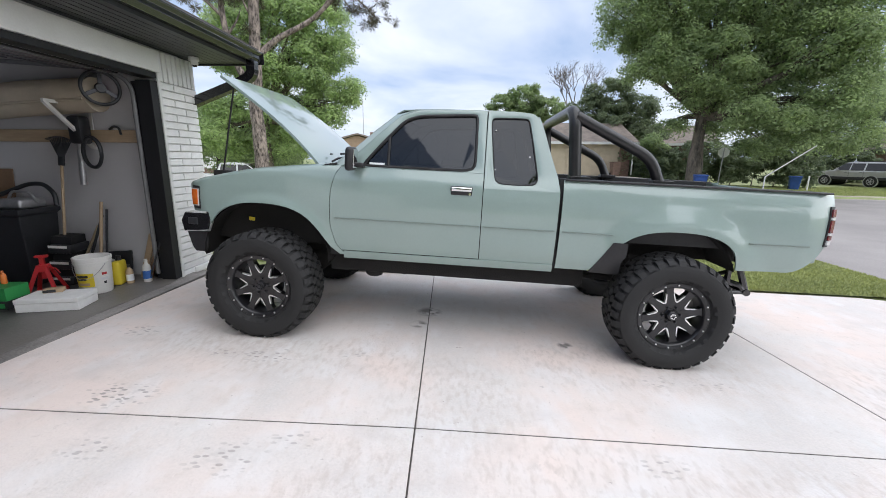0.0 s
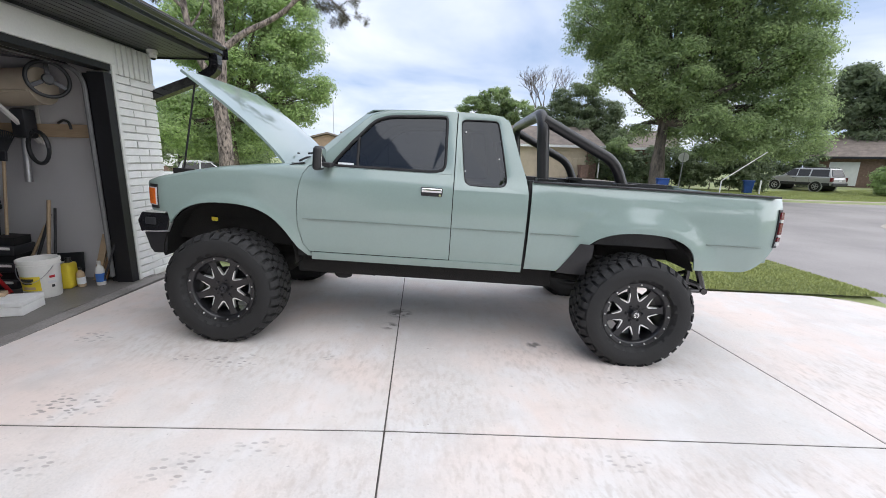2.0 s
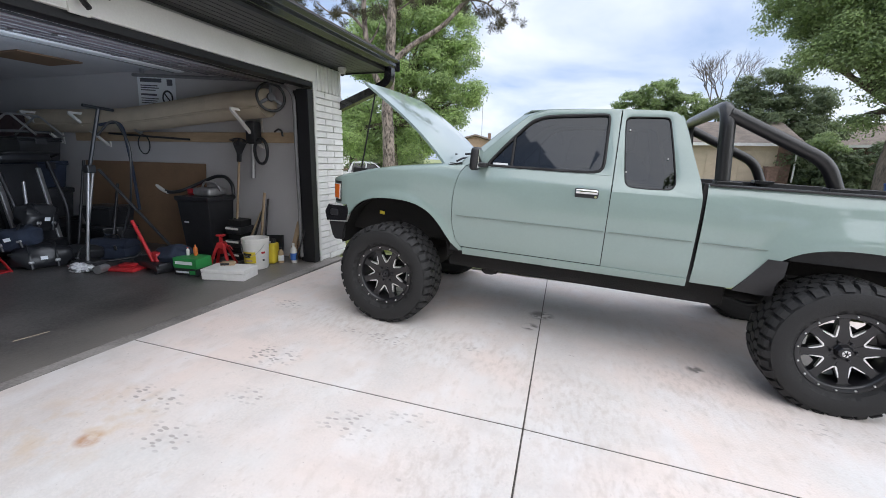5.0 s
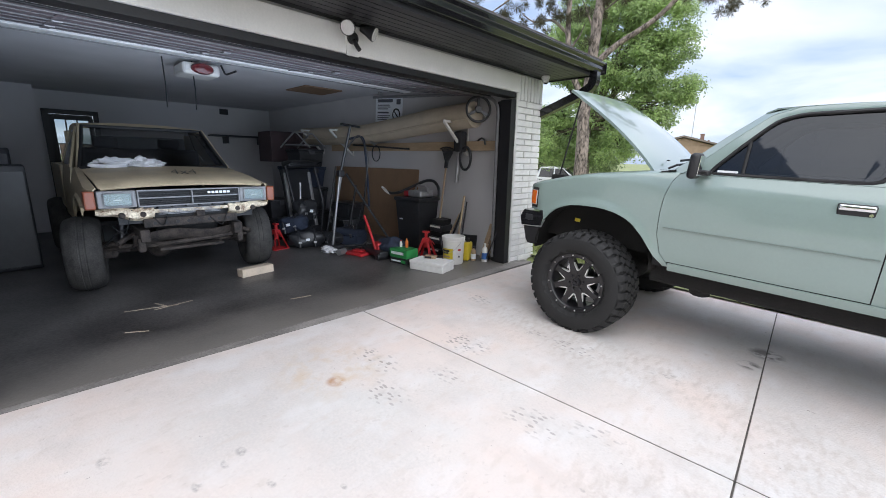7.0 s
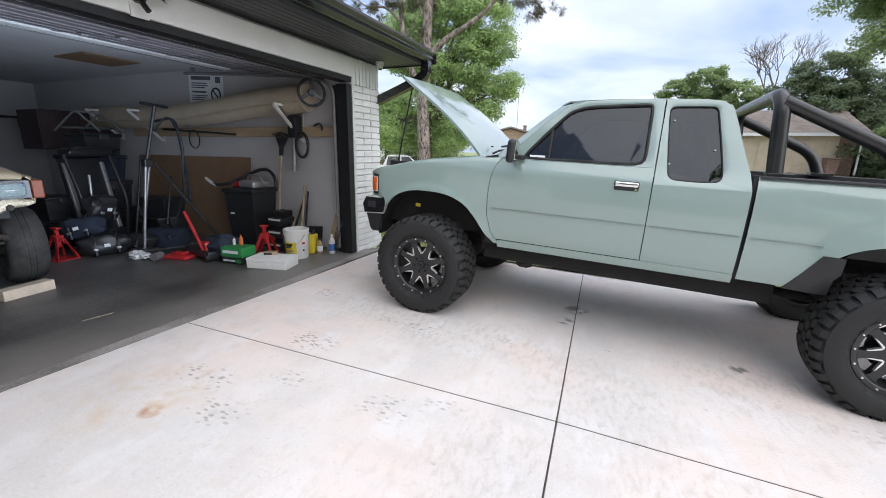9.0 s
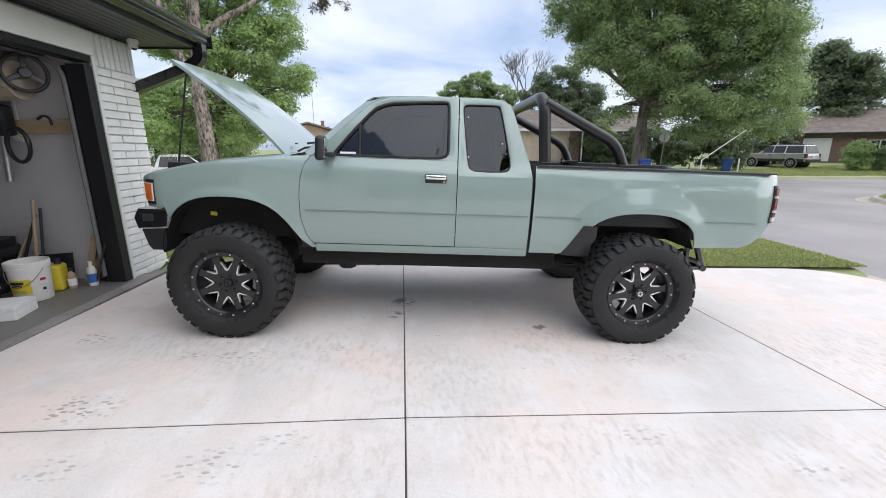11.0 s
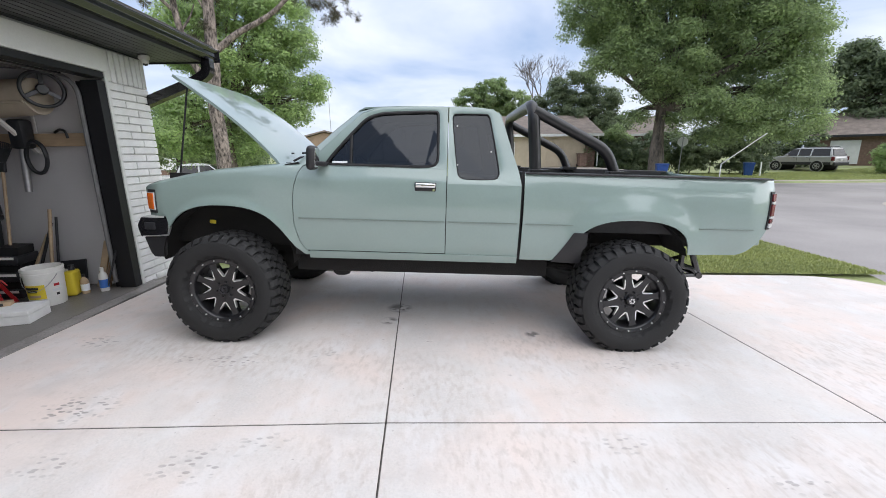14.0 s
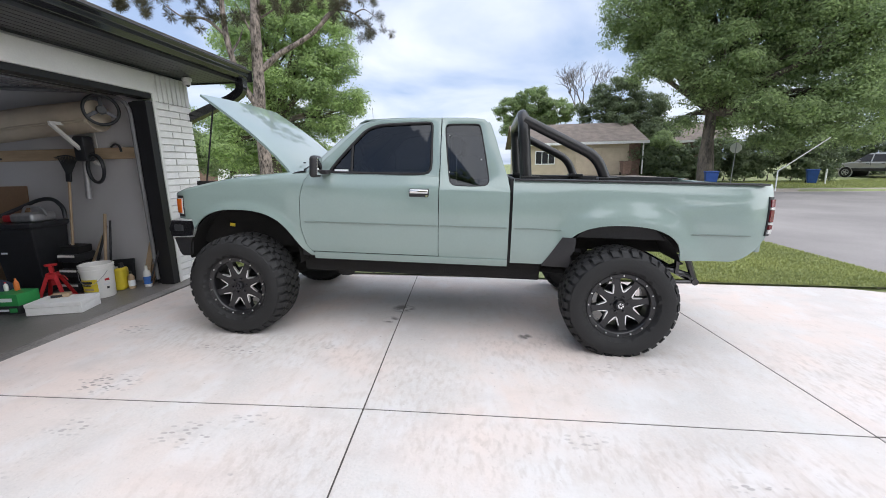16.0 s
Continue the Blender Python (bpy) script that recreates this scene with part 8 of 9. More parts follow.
# ---- floor clutter ----
def bucket(m):
    t = thing("bucket", "white five-gallon plastic bucket with a yellow label", "bucket", m=m)
    bm = bmesh.new()
    lathe(bm, [(0, 0), (0.128, 0.0), (0.132, 0.01), (0.146, 0.3), (0.155, 0.3), (0.155, 0.318), (0.148, 0.318), (0.149, 0.335), (0.156, 0.335), (0.156, 0.36), (0.148, 0.365), (0.144, 0.36), (0.13, 0.02), (0, 0.015)], 36)
    part("pail", bm, "white_plastic", t, smooth=35)
    rows = [[(rr * math.cos(a), rr * math.sin(a), z) for a in np.radians(np.linspace(-132, -60, 14))] for z, rr in ((0.08, 0.1373), (0.215, 0.1437))]
    lb = part("label", sheet(bmesh.new(), rows), "yellow", t, "yellow printed label", smooth=60)
    for z, a0, a1, mat in ((0.185, -124, -78, "dark_plastic"), (0.158, -120, -84, "dark_plastic"), (0.108, -116, -76, "wood"), (0.2, -34, -16, "red"), (0.15, -40, -14, "rag"), (0.11, -30, -20, "dark_plastic")):
        rr = 0.1375 + 0.047 * (z - 0.07) + 0.0015
        rows = [[(rr * math.cos(a), rr * math.sin(a), zz) for a in np.radians(np.linspace(a0, a1, 8))] for zz in (z - 0.012, z + 0.012)]
        part("bar", sheet(bmesh.new(), rows), mat, lb, "plain bar of print")
    part("bail", tube(bmesh.new(), [(0.157 * math.cos(a), 0.157 * math.sin(a), 0.3 - 0.14 * math.sin((a - radians(-160)) / radians(140) * math.pi)) for a in np.radians(np.linspace(-160, -20, 17))], 0.003, 5), "steel", t)
    return t


bucket(pose(-2.74, 4.74, -0.012, 0, 0, 10))
bk2 = thing("bucket", "small white tub behind the bucket", "bucket", m=pose(-2.95, 5.08, -0.012))
bm = bmesh.new()
lathe(bm, [(0, 0), (0.1, 0), (0.115, 0.2), (0.12, 0.2), (0.12, 0.215), (0.11, 0.215), (0.095, 0.01), (0, 0.01)], 28)
part("pail", bm, "white_plastic", bk2, smooth=35)


def bottle(name, label, m, r, h_, mat, cap, band=None):
    t = thing(name, label, "bottle", m=m)
    bm = bmesh.new()
    lathe(bm, [(0, 0), (r * 0.95, 0), (r, 0.01), (r, h_ * 0.62), (r * 0.85, h_ * 0.72), (r * 0.4, h_ * 0.82), (r * 0.38, h_ * 0.88), (0, h_ * 0.88)], 20)
    part("body", bm, mat, t, smooth=40)
    bm = bmesh.new()
    lathe(bm, [(0, h_ * 0.87), (r * 0.45, h_ * 0.87), (r * 0.42, h_), (0, h_)], 14)
    part("cap", bm, cap, t, smooth=40)
    if band:
        bm = bmesh.new()
        lathe(bm, [(r + 0.0015, h_ * 0.15), (r + 0.0015, h_ * 0.5)], 20, caps=False)
        part("label", bm, band, t)
    return t


bottle("bottle", "clear brown oil bottle with a dark cap", Matrix.Translation((-2.63, 5.03, -0.012)), 0.035, 0.2, "wood", "dark_plastic", "paper")
bottle("bottle", "white spray can with a blue label", Matrix.Translation((-2.49, 5.1, -0.012)), 0.04, 0.25, "white_plastic", "white_plastic", "blue_label")
bottle("bottle", "small orange-capped bottle on the green box", Matrix.Translation((-3.19, 4.31, 0.185)), 0.022, 0.12, "orange", "orange")
bottle("bottle", "small pale bottle on the green box", Matrix.Translation((-3.27, 4.28, 0.185)), 0.018, 0.09, "white_plastic", "red")
jug = thing("oil_jug", "yellow plastic oil jug behind the bucket", "jug", m=pose(-2.72, 5.0, -0.012, 0, 0, 20))
part("body", bbox(-0.05, 0.05, -0.09, 0.09, 0, 0.25, 0.025, 3), "yellow", jug, smooth=50)
bm = bmesh.new()
lathe(bm, [(0.03, 0.25), (0.022, 0.28), (0.024, 0.3), (0, 0.3)], 14, centre=(0, 0.03, 0))
part("cap", bm, "dark_plastic", jug, smooth=40)
gb = thing("battery_box", "green and black printed cardboard box", "box", m=pose(-3.19, 4.26, -0.012, 0, 0, 6))
part("base", bbox(-0.15, 0.15, -0.11, 0.11, 0, 0.08, 0.004), "dark_plastic", gb)
part("carton", bbox(-0.152, 0.152, -0.112, 0.112, 0.081, 0.195, 0.004), "green_box", gb)
for x0, x1, z0, z1, mat in ((-0.12, 0.1, 0.125, 0.16, "paper"), (-0.12, 0.05, 0.03, 0.05, "paper"), (0.06, 0.13, 0.02, 0.06, "green_box")):
    part("bar", bbox(x0, x1, -0.117, -0.1125, z0, z1), mat, gb, "plain bar of print")
wbx = thing("white_box", "flat white foam box on the garage floor", "box", m=pose(-2.7, 4.3, -0.012, 0, 0, 14))
part("box", bbox(-0.24, 0.24, -0.14, 0.14, 0, 0.075, 0.006), "foam", wbx)
part("lid", bbox(-0.243, 0.243, -0.143, 0.143, 0.077, 0.115, 0.006), "foam", wbx)
sm = thing("small_box", "small printed box lying on the white box", "box", m=pose(-2.78, 4.36, 0.104, 0, 0, 30))
part("carton", bbox(-0.07, 0.07, -0.04, 0.04, 0, 0.035, 0.003), "wood", sm)
part("band", bbox(-0.071, 0.02, -0.041, 0.041, 0.004, 0.03), "dark_plastic", sm)


def jack_stand(m):
    t = thing("jack_stand", "red steel jack stand with a notched post", "jack stand", "jack stands", m)
    for sx in (-1, 1):
        for sy in (-1, 1):
            bm = bmesh.new()
            vs = box(bm, -0.018, 0.018, -0.004, 0.004, 0, 0.27)
            for v in vs:
                k = 1 - v.co.z / 0.27
                v.co.x += sx * (0.03 + 0.085 * k)
                v.co.y += sy * (0.03 + 0.085 * k)
            part("leg", bm, "red", t)
    part("collar", bbox(-0.045, 0.045, -0.045, 0.045, 0.22, 0.29, 0.008), "red", t)
    part("post", bbox(-0.018, 0.018, -0.018, 0.018, 0.15, 0.36, 0.003), "red", t)
    part("saddle", bbox(-0.05, 0.05, -0.025, 0.025, 0.36, 0.385, 0.008), "red", t)
    part("foot_ring", bbox(-0.125, 0.125, -0.125, 0.125, 0, 0.012, 0.004), "red", t)
    part("lever", tube(bmesh.new(), [(0.04, 0, 0.26), (0.1, -0.02, 0.25), (0.13, -0.02, 0.2)], 0.006, 6), "red", t)


jack_stand(pose(-3.16, 4.64, -0.012, 0, 0, 25))
jack_stand(pose(-5.1, 3.4, -0.012, 0, 0, 10))
tote = thing("storage_tote", "large black plastic tote with a pale label", "tote", m=pose(-3.70, 4.96, -0.012, 0, 0, 5))
bm = bmesh.new()
rings = [[bm.verts.new((sx * w, sy * d, z)) for sx, sy in ((-1, -1), (1, -1), (1, 1), (-1, 1))] for w, d, z in ((0.20, 0.17, 0.0), (0.235, 0.22, 0.74), (0.255, 0.24, 0.75), (0.255, 0.24, 0.80))]
ring_faces(bm, rings)
part("body", bm, "dark_plastic", tote, bevel=0.015)
part("label", bbox(-0.17, -0.10, -0.216, -0.21, 0.45, 0.58), "paper", tote, "small pale label", m=pose(0, 0.0, 0, -4, 0, 0) @ Matrix.Translation((0, -0.02, 0)))
vac = thing("shop_vacuum", "grey and red tool with a ribbed hose on the tote", "vacuum", m=pose(-3.70, 4.96, 0.79))
part("body", bbox(-0.06, 0.22, -0.14, 0.14, 0.0, 0.1, 0.03, 3), "steel", vac, smooth=50)
part("cover", bbox(-0.2, 0.02, -0.1, 0.12, 0.0, 0.08, 0.02), "red", vac, smooth=50)
part("handle", tube(bmesh.new(), bend([(-0.05, 0, 0.08), (0.0, 0, 0.17), (0.2, 0, 0.16), (0.26, 0, 0.06)], 0.05), 0.013, 8), "steel", vac, smooth=60)
hose = [(-0.62, -0.1, 0.05), (-0.48, -0.12, 0.02), (-0.3, -0.1, 0.04), (-0.15, 0.05, 0.14), (0.05, 0.14, 0.24), (0.22, 0.14, 0.24), (0.34, 0.12, 0.14), (0.36, 0.1, 0.02)]
part("hose", tube(bmesh.new(), bend(hose, 0.12, 5), 0.022, 10), "dark_plastic", vac, "ribbed hose", smooth=60)
part("nozzle", tube(bmesh.new(), [(-0.74, -0.08, 0.1), (-0.62, -0.1, 0.05), (-0.5, -0.12, 0.02)], [0.018, 0.024, 0.022], 10), "white_plastic", vac, smooth=60)
tr = thing("wire_tray", "black tray with pale caps beside the tote", "tray", m=pose(-3.27, 5.02, -0.012, 0, 4, 12))
for z0 in (0.0, 0.17, 0.34):
    part("post", bbox(-0.1, 0.08, -0.1, 0.12, z0 + 0.085, z0 + 0.171), "seal", tr)
    part("tier", bbox(-0.11, 0.1, -0.15, 0.15, z0, z0 + 0.09, 0.015), "dark_plastic", tr, smooth=40)
    part("edge", bbox(-0.1, 0.07, -0.156, -0.151, z0 + 0.06, z0 + 0.085), "white_plastic", tr)
for x0, y0, dx, h_, mat, r in ((-2.92, 5.12, 0.04, 0.86, "wood", 0.016), (-3.02, 5.12, 0.22, 0.72, "dark_steel", 0.014), (-3.12, 5.14, 0.25, 0.6, "wood", 0.014), (-2.88, 5.14, 0.02, 0.78, "dark_steel", 0.012), (-2.42, 5.2, 0.1, 0.42, "dark_steel", 0.01)):
    s_ = thing("garden_tool", "long-handled garden tool leaning on the garage wall", "tool", "leaning tools", pose(x0 - dx * 0.5, y0 - 0.12, -0.012))
    part("shaft", tube(bmesh.new(), [(0, 0, 0), (dx, 0.12, h_)], r, 8), mat, s_, smooth=60)
    if h_ > 0.7:
        part("head", bbox(-0.06, 0.06, -0.012, 0.012, 0, 0.16, 0.008), "dark_steel", s_)
for x0, w, h_, mat, tilt in ((-2.62, 0.05, 0.5, "wood", 10), (-2.55, 0.045, 0.46, "plywood", 14), (-2.86, 0.24, 0.3, "dark_plastic", -4)):
    s_ = thing("board_offcut", "board offcut leaning on the wall by the jamb", "board", "board offcuts", pose(x0, 5.22, -0.012, -12, tilt, 0))
    part("board", bbox(-w, w * 0.4, -0.01, 0.01, 0, h_, 0.003), mat, s_)

# floor jack, trays, bags
fj = thing("floor_jack", "red and black trolley jack with its handle raised", "jack", m=pose(-3.72, 4.25, -0.012, 0, 0, -12))
part("chassis", bbox(-0.3, 0.3, -0.13, 0.13, 0.03, 0.12, 0.02), "dark_plastic", fj)
part("handle", tube(bmesh.new(), [(0.12, -0.1, 0.12), (-0.02, -0.12, 0.35), (-0.16, -0.14, 0.56)], 0.02, 8), "red", fj, smooth=60)
part("yoke", bbox(0.02, 0.18, -0.1, 0.1, 0.1, 0.22, 0.03), "red", fj)
for sx in (-0.25, 0.25):
    bm = bmesh.new()
    lathe(bm, [(0, -0.15), (0.045, -0.15), (0.045, 0.15), (0, 0.15)], 14, "y", (sx, 0, 0.045))
    part("roller", bm, "dark_steel", fj, smooth=40)
ty = thing("drip_tray", "red plastic tray on the garage floor", "tray", m=pose(-3.98, 4.08, -0.012, 0, 0, 12))
part("tray", bbox(-0.17, 0.17, -0.12, 0.12, 0, 0.04, 0.012), "red", ty, smooth=40)
part("grip", bbox(-0.08, 0.1, -0.05, 0.05, 0.04, 0.075, 0.015), "red", ty, smooth=40)
cup = thing("glass_jar", "clear lidded jar lying on the garage floor", "jar", m=pose(-4.1, 3.88, 0.033, 90, 0, 20))
bm = bmesh.new()
lathe(bm, [(0, -0.07), (0.045, -0.07), (0.045, 0.06), (0, 0.06)], 18)
part("body", bm, "steel", cup, smooth=40)
bag = thing("tool_bag", "dark navy slumped tool bag", "bag", m=pose(-3.5, 4.32, 0.0))
bm = bmesh.new()
bmesh.ops.create_uvsphere(bm, u_segments=24, v_segments=14, radius=1)
for v in bm.verts:
    n = 1 + 0.3 * noise.noise(v.co * 2 + Vector((1, 5, 0)))
    v.co = Vector((v.co.x * 0.26 * n, v.co.y * 0.18 * n, max(-0.012, 0.13 + v.co.z * 0.15 * n)))
part("bag", bm, "navy", bag, smooth=60)

# engine hoist: a tall thin post with a cross handle, chrome lower shaft, leaning brace
hoist = thing("engine_hoist", "black T-handled engine hoist post with a steel shaft", "hoist", m=Matrix.Translation((-4.55, 4.0, -0.012)))
part("shaft", tube(bmesh.new(), [(0.02, 0.0, 0.05), (0.10, 0.12, 1.14)], 0.017, 12), "steel", hoist, "bright steel lower shaft", smooth=60)
part("mast", tube(bmesh.new(), [(0.10, 0.12, 1.1), (0.22, 0.24, 1.79)], 0.02, 8), "dark_plastic", hoist, smooth=40)
part("collar", bbox(0.06, 0.15, 0.08, 0.17, 1.08, 1.17, 0.012), "dark_plastic", hoist)
part("cross_handle", tube(bmesh.new(), [(0.23, 0.08, 1.81), (0.21, 0.40, 1.79)], 0.017, 8), "dark_plastic", hoist, smooth=60)
part("brace", tube(bmesh.new(), [(0.1, 0.22, 1.12), (0.5, 0.5, 0.4), (0.72, 0.62, 0.05)], 0.017, 6), "dark_plastic", hoist, "black leaning brace")
part("foot", bbox(0.6, 0.98, 0.52, 0.72, 0.0, 0.035, 0.01), "dark_plastic", hoist)
part("leg", tube(bmesh.new(), [(0.02, 0.0, 0.06), (-0.5, 0.34, 0.06)], 0.035, 4), "dark_plastic", hoist)
part("base", bbox(-0.12, 0.16, -0.1, 0.12, 0.0, 0.07, 0.015), "dark_steel", hoist)
part("hose", tube(bmesh.new(), bend([(0.12, 0.25, 1.5), (0.2, 0.4, 1.72), (0.34, 0.46, 1.4), (0.26, 0.42, 0.7), (0.2, 0.3, 0.3)], 0.2), 0.013, 6), "dark_plastic", hoist, smooth=60)
part("strap", tube(bmesh.new(), bend([(0.1, 0.3, 1.62), (0.0, 0.62, 1.7), (-0.1, 0.74, 1.2), (0.05, 0.66, 0.6)], 0.2), 0.017, 6), "navy", hoist, smooth=60)

# folded treadmill on end, with pale side rails
mill = thing("treadmill", "folded black treadmill standing on end with pale side rails", "treadmill", m=pose(-5.6, 4.12, -0.012, 0, -9, 12) @ Matrix.Scale(0.8, 4))
part("deck", bbox(-0.05, 0.05, -0.33, 0.33, 0.12, 1.45, 0.02), "dark_plastic", mill, smooth=40)
for sy in (-1, 1):
    part("side_rail", bbox(0.03, 0.075, sy * 0.30 - 0.035, sy * 0.30 + 0.035, 0.2, 1.38, 0.012), "steel", mill, "pale aluminium side rail")
    part("upright", tube(bmesh.new(), bend([(0.1, sy * 0.37, 0.1), (0.3, sy * 0.37, 0.7), (0.18, sy * 0.36, 1.5)], 0.2), 0.028, 8), "dark_steel", mill, smooth=60)
part("motor_cover", bbox(-0.14, 0.16, -0.36, 0.36, 0.02, 0.24, 0.06, 3), "dark_plastic", mill, smooth=50)
part("console", bbox(0.05, 0.3, -0.36, 0.36, 1.46, 1.6, 0.04, 3), "dark_plastic", mill, smooth=50)
part("handlebar", tube(bmesh.new(), bend([(0.16, -0.38, 1.5), (0.44, -0.38, 1.56), (0.46, 0.38, 1.56), (0.16, 0.38, 1.5)], 0.08), 0.02, 8), "seal", mill, smooth=60)


def tool_box(m, w, d_, h_, mat, label):
    t = thing("tool_box", label, "tool box", "garage tool boxes", m)
    part("body", bbox(-w, w, -d_, d_, 0, h_ * 0.62, 0.012), mat, t, smooth=40)
    bm = bmesh.new()
    prism(bm, [(-d_ * 1.02, h_ * 0.63), (-d_ * 1.02, h_ * 0.8), (-d_ * 0.5, h_), (d_ * 0.5, h_), (d_ * 1.02, h_ * 0.8), (d_ * 1.02, h_ * 0.63)], "x", -w * 1.02, w * 1.02)
    part("lid", bm, mat, t, bevel=0.008)
    part("handle", tube(bmesh.new(), bend([(-w * 0.4, 0, h_), (-w * 0.36, 0, h_ + 0.05), (w * 0.36, 0, h_ + 0.05), (w * 0.4, 0, h_)], 0.03), 0.009, 6), "chrome", t, "chrome carrying handle", smooth=60)
    for sx in (-0.55, 0.55):
        part("latch", bbox(sx * w - 0.02, sx * w + 0.02, -d_ * 1.05, -d_, h_ * 0.5, h_ * 0.75, 0.004), "chrome", t)


tool_box(pose(-4.72, 4.42, -0.012, 0, 0, 20), 0.24, 0.14, 0.24, "navy", "navy tool box before the hardboard")


def soft_bag(m, sx, sy, sz, mat, label, seed):
    """A slumped cloth bag with two straps, buckles and a pale tag."""
    t = thing("gear_bag", label, "bag", "slumped bags", m)
    bm = bmesh.new()
    bmesh.ops.create_uvsphere(bm, u_segments=26, v_segments=16, radius=1)
    for v in bm.verts:
        n = 1 + 0.28 * noise.noise(v.co * 1.8 + Vector((seed, 2, 0))) + 0.12 * noise.noise(v.co * 5 + Vector((seed, 0, 4)))
        q = [math.copysign(abs(c) ** 0.75, c) for c in v.co]
        v.co = Vector((q[0] * sx * n, q[1] * sy * n, max(0.0, sz * (0.9 + q[2] * n) * 0.52)))
    part("body", bm, mat, t, smooth=60)
    for f in (-0.4, 0.4):
        part("strap", tube(bmesh.new(), bend([(f * sx, -sy * 1.08, 0.02), (f * sx, -sy * 0.95, sz * 0.7), (f * sx * 1.1, 0, sz * 1.08), (f * sx, sy * 0.9, sz * 0.6)], 0.06), 0.014, 6), "dark_plastic", t, smooth=60)
        part("buckle", bbox(f * sx - 0.025, f * sx + 0.025, -sy * 1.12, -sy * 1.04, sz * 0.3, sz * 0.42, 0.008), "steel", t)
    part("tag", bbox(-0.03, 0.03, -sy * 1.14, -sy * 1.12, sz * 0.45, sz * 0.6), "paper", t, "small pale tag")


soft_bag(pose(-4.95, 3.80, -0.012, 0, 0, 68), 0.27, 0.16, 0.26, "dark_plastic", "black slumped gear bag on the garage floor", 1)
soft_bag(pose(-5.14, 3.72, 0.2, 0, -14, 40), 0.22, 0.15, 0.26, "navy", "dark blue gear bag heaped on another", 5)
soft_bag(pose(-4.85, 4.15, -0.012, 0, 0, 15), 0.2, 0.15, 0.2, "dark_plastic", "small black bag among the clutter", 9)
soft_bag(pose(-5.3, 3.95, 0.38, 10, 8, 100), 0.2, 0.14, 0.3, "dark_plastic", "black bag piled on the others", 12)
for x0, y0, z0, dx, dy, h_, mat in ((-5.25, 3.86, 0.0, -0.12, 0.1, 0.95, "steel"), (-5.05, 4.28, 0.0, 0.06, 0.2, 1.05, "steel"), (-5.4, 4.4, 0.0, -0.1, 0.3, 1.2, "dark_steel"), (-4.9, 4.5, 0.0, -0.16, 0.3, 0.9, "dark_steel")):
    t = thing("leaning_tube", "loose metal tube leaning among the clutter", "tube", "loose tubes", pose(x0, y0, z0 - 0.012))
    part("tube", tube(bmesh.new(), [(0, 0, 0), (dx, dy, h_)], 0.017, 8), mat, t, smooth=60)
cab_w = thing("wall_cabinet", "dark brown wooden cabinet on the garage wall", "cabinet", m=pose(-7.45, 4.82, 1.24))
part("body", bbox(-0.3, 0.28, -0.5, 0.5, 0, 0.58, 0.01), "oxblood", cab_w)
for sy in (-0.25, 0.25):
    part("door", bbox(0.281, 0.3, sy - 0.235, sy + 0.235, 0.02, 0.56, 0.006), "oxblood", cab_w)
    part("knob", bbox(0.3, 0.32, sy * 0.2 - 0.012, sy * 0.2 + 0.012, 0.1, 0.124, 0.005), "dark_steel", cab_w)
part("cleat", bbox(-0.28, -0.24, 0.5, 0.52, 0.1, 0.5), "oxblood", cab_w)


def crate(m, w, d_, h_, mat):
    t = thing("storage_crate", "black lidded plastic crate in the garage clutter", "crate", "garage crates", m)
    bm = bmesh.new()
    ring_faces(bm, [[bm.verts.new((sx * a * w, sy * a * d_, z)) for sx, sy in ((-1, -1), (1, -1), (1, 1), (-1, 1))] for a, z in ((0.88, 0), (1.0, h_ * 0.84), (1.06, h_ * 0.85), (1.06, h_ * 0.9))])
    part("body", bm, mat, t, bevel=0.012)
    part("lid", bbox(-w * 1.07, w * 1.07, -d_ * 1.07, d_ * 1.07, h_ * 0.905, h_, 0.015), mat, t, smooth=40)
    for sx in (-1, 1):
        part("latch", bbox(sx * w * 1.08 - 0.01, sx * w * 1.08 + 0.01, -0.06, 0.06, h_ * 0.7, h_ * 0.95, 0.006), "dark_steel", t)


for x0, y0, z0, w, d_, h_, rz, mat in ((-6.25, 4.5, -0.012, 0.34, 0.26, 0.42, 5, "dark_plastic"), (-6.22, 4.52, 0.41, 0.32, 0.25, 0.4, -7, "dark_plastic"), (-6.28, 4.47, 0.812, 0.34, 0.24, 0.36, 12, "navy"), (-6.2, 4.5, 1.174, 0.28, 0.22, 0.3, -4, "dark_plastic"), (-6.0, 3.75, -0.012, 0.3, 0.22, 0.36, 24, "dark_plastic"), (-6.02, 3.78, 0.35, 0.27, 0.2, 0.3, 8, "dark_steel"), (-5.25, 4.75, -0.012, 0.28, 0.2, 0.34, -10, "dark_plastic"), (-5.28, 4.77, 0.33, 0.24, 0.18, 0.26, 6, "dark_plastic")):
    crate(pose(x0, y0, z0, 0, 0, rz), w, d_, h_, mat)
chair = thing("folding_chair", "folded dark chair laid over the stacked crates", "chair", m=pose(-6.2, 4.45, 1.48, 0, 0, 20))
for sy in (-0.2, 0.2):
    part("side_tube", tube(bmesh.new(), bend([(-0.3, sy, 0.02), (0.05, sy, 0.3), (0.36, sy, 0.02)], 0.08), 0.014, 8), "steel", chair, smooth=60)
part("seat", bbox(-0.2, 0.2, -0.2, 0.2, 0.05, 0.08, 0.01), "cloth", chair)
part("cross_tube", tube(bmesh.new(), [(0.05, -0.2, 0.28), (0.05, 0.2, 0.28)], 0.012, 8), "steel", chair, smooth=60)
bagw = thing("plastic_packet", "crumpled clear plastic packet on the garage floor", "packet", m=pose(-4.35, 3.82, -0.01))
bm = bmesh.new()
bmesh.ops.create_uvsphere(bm, u_segments=20, v_segments=12, radius=1)
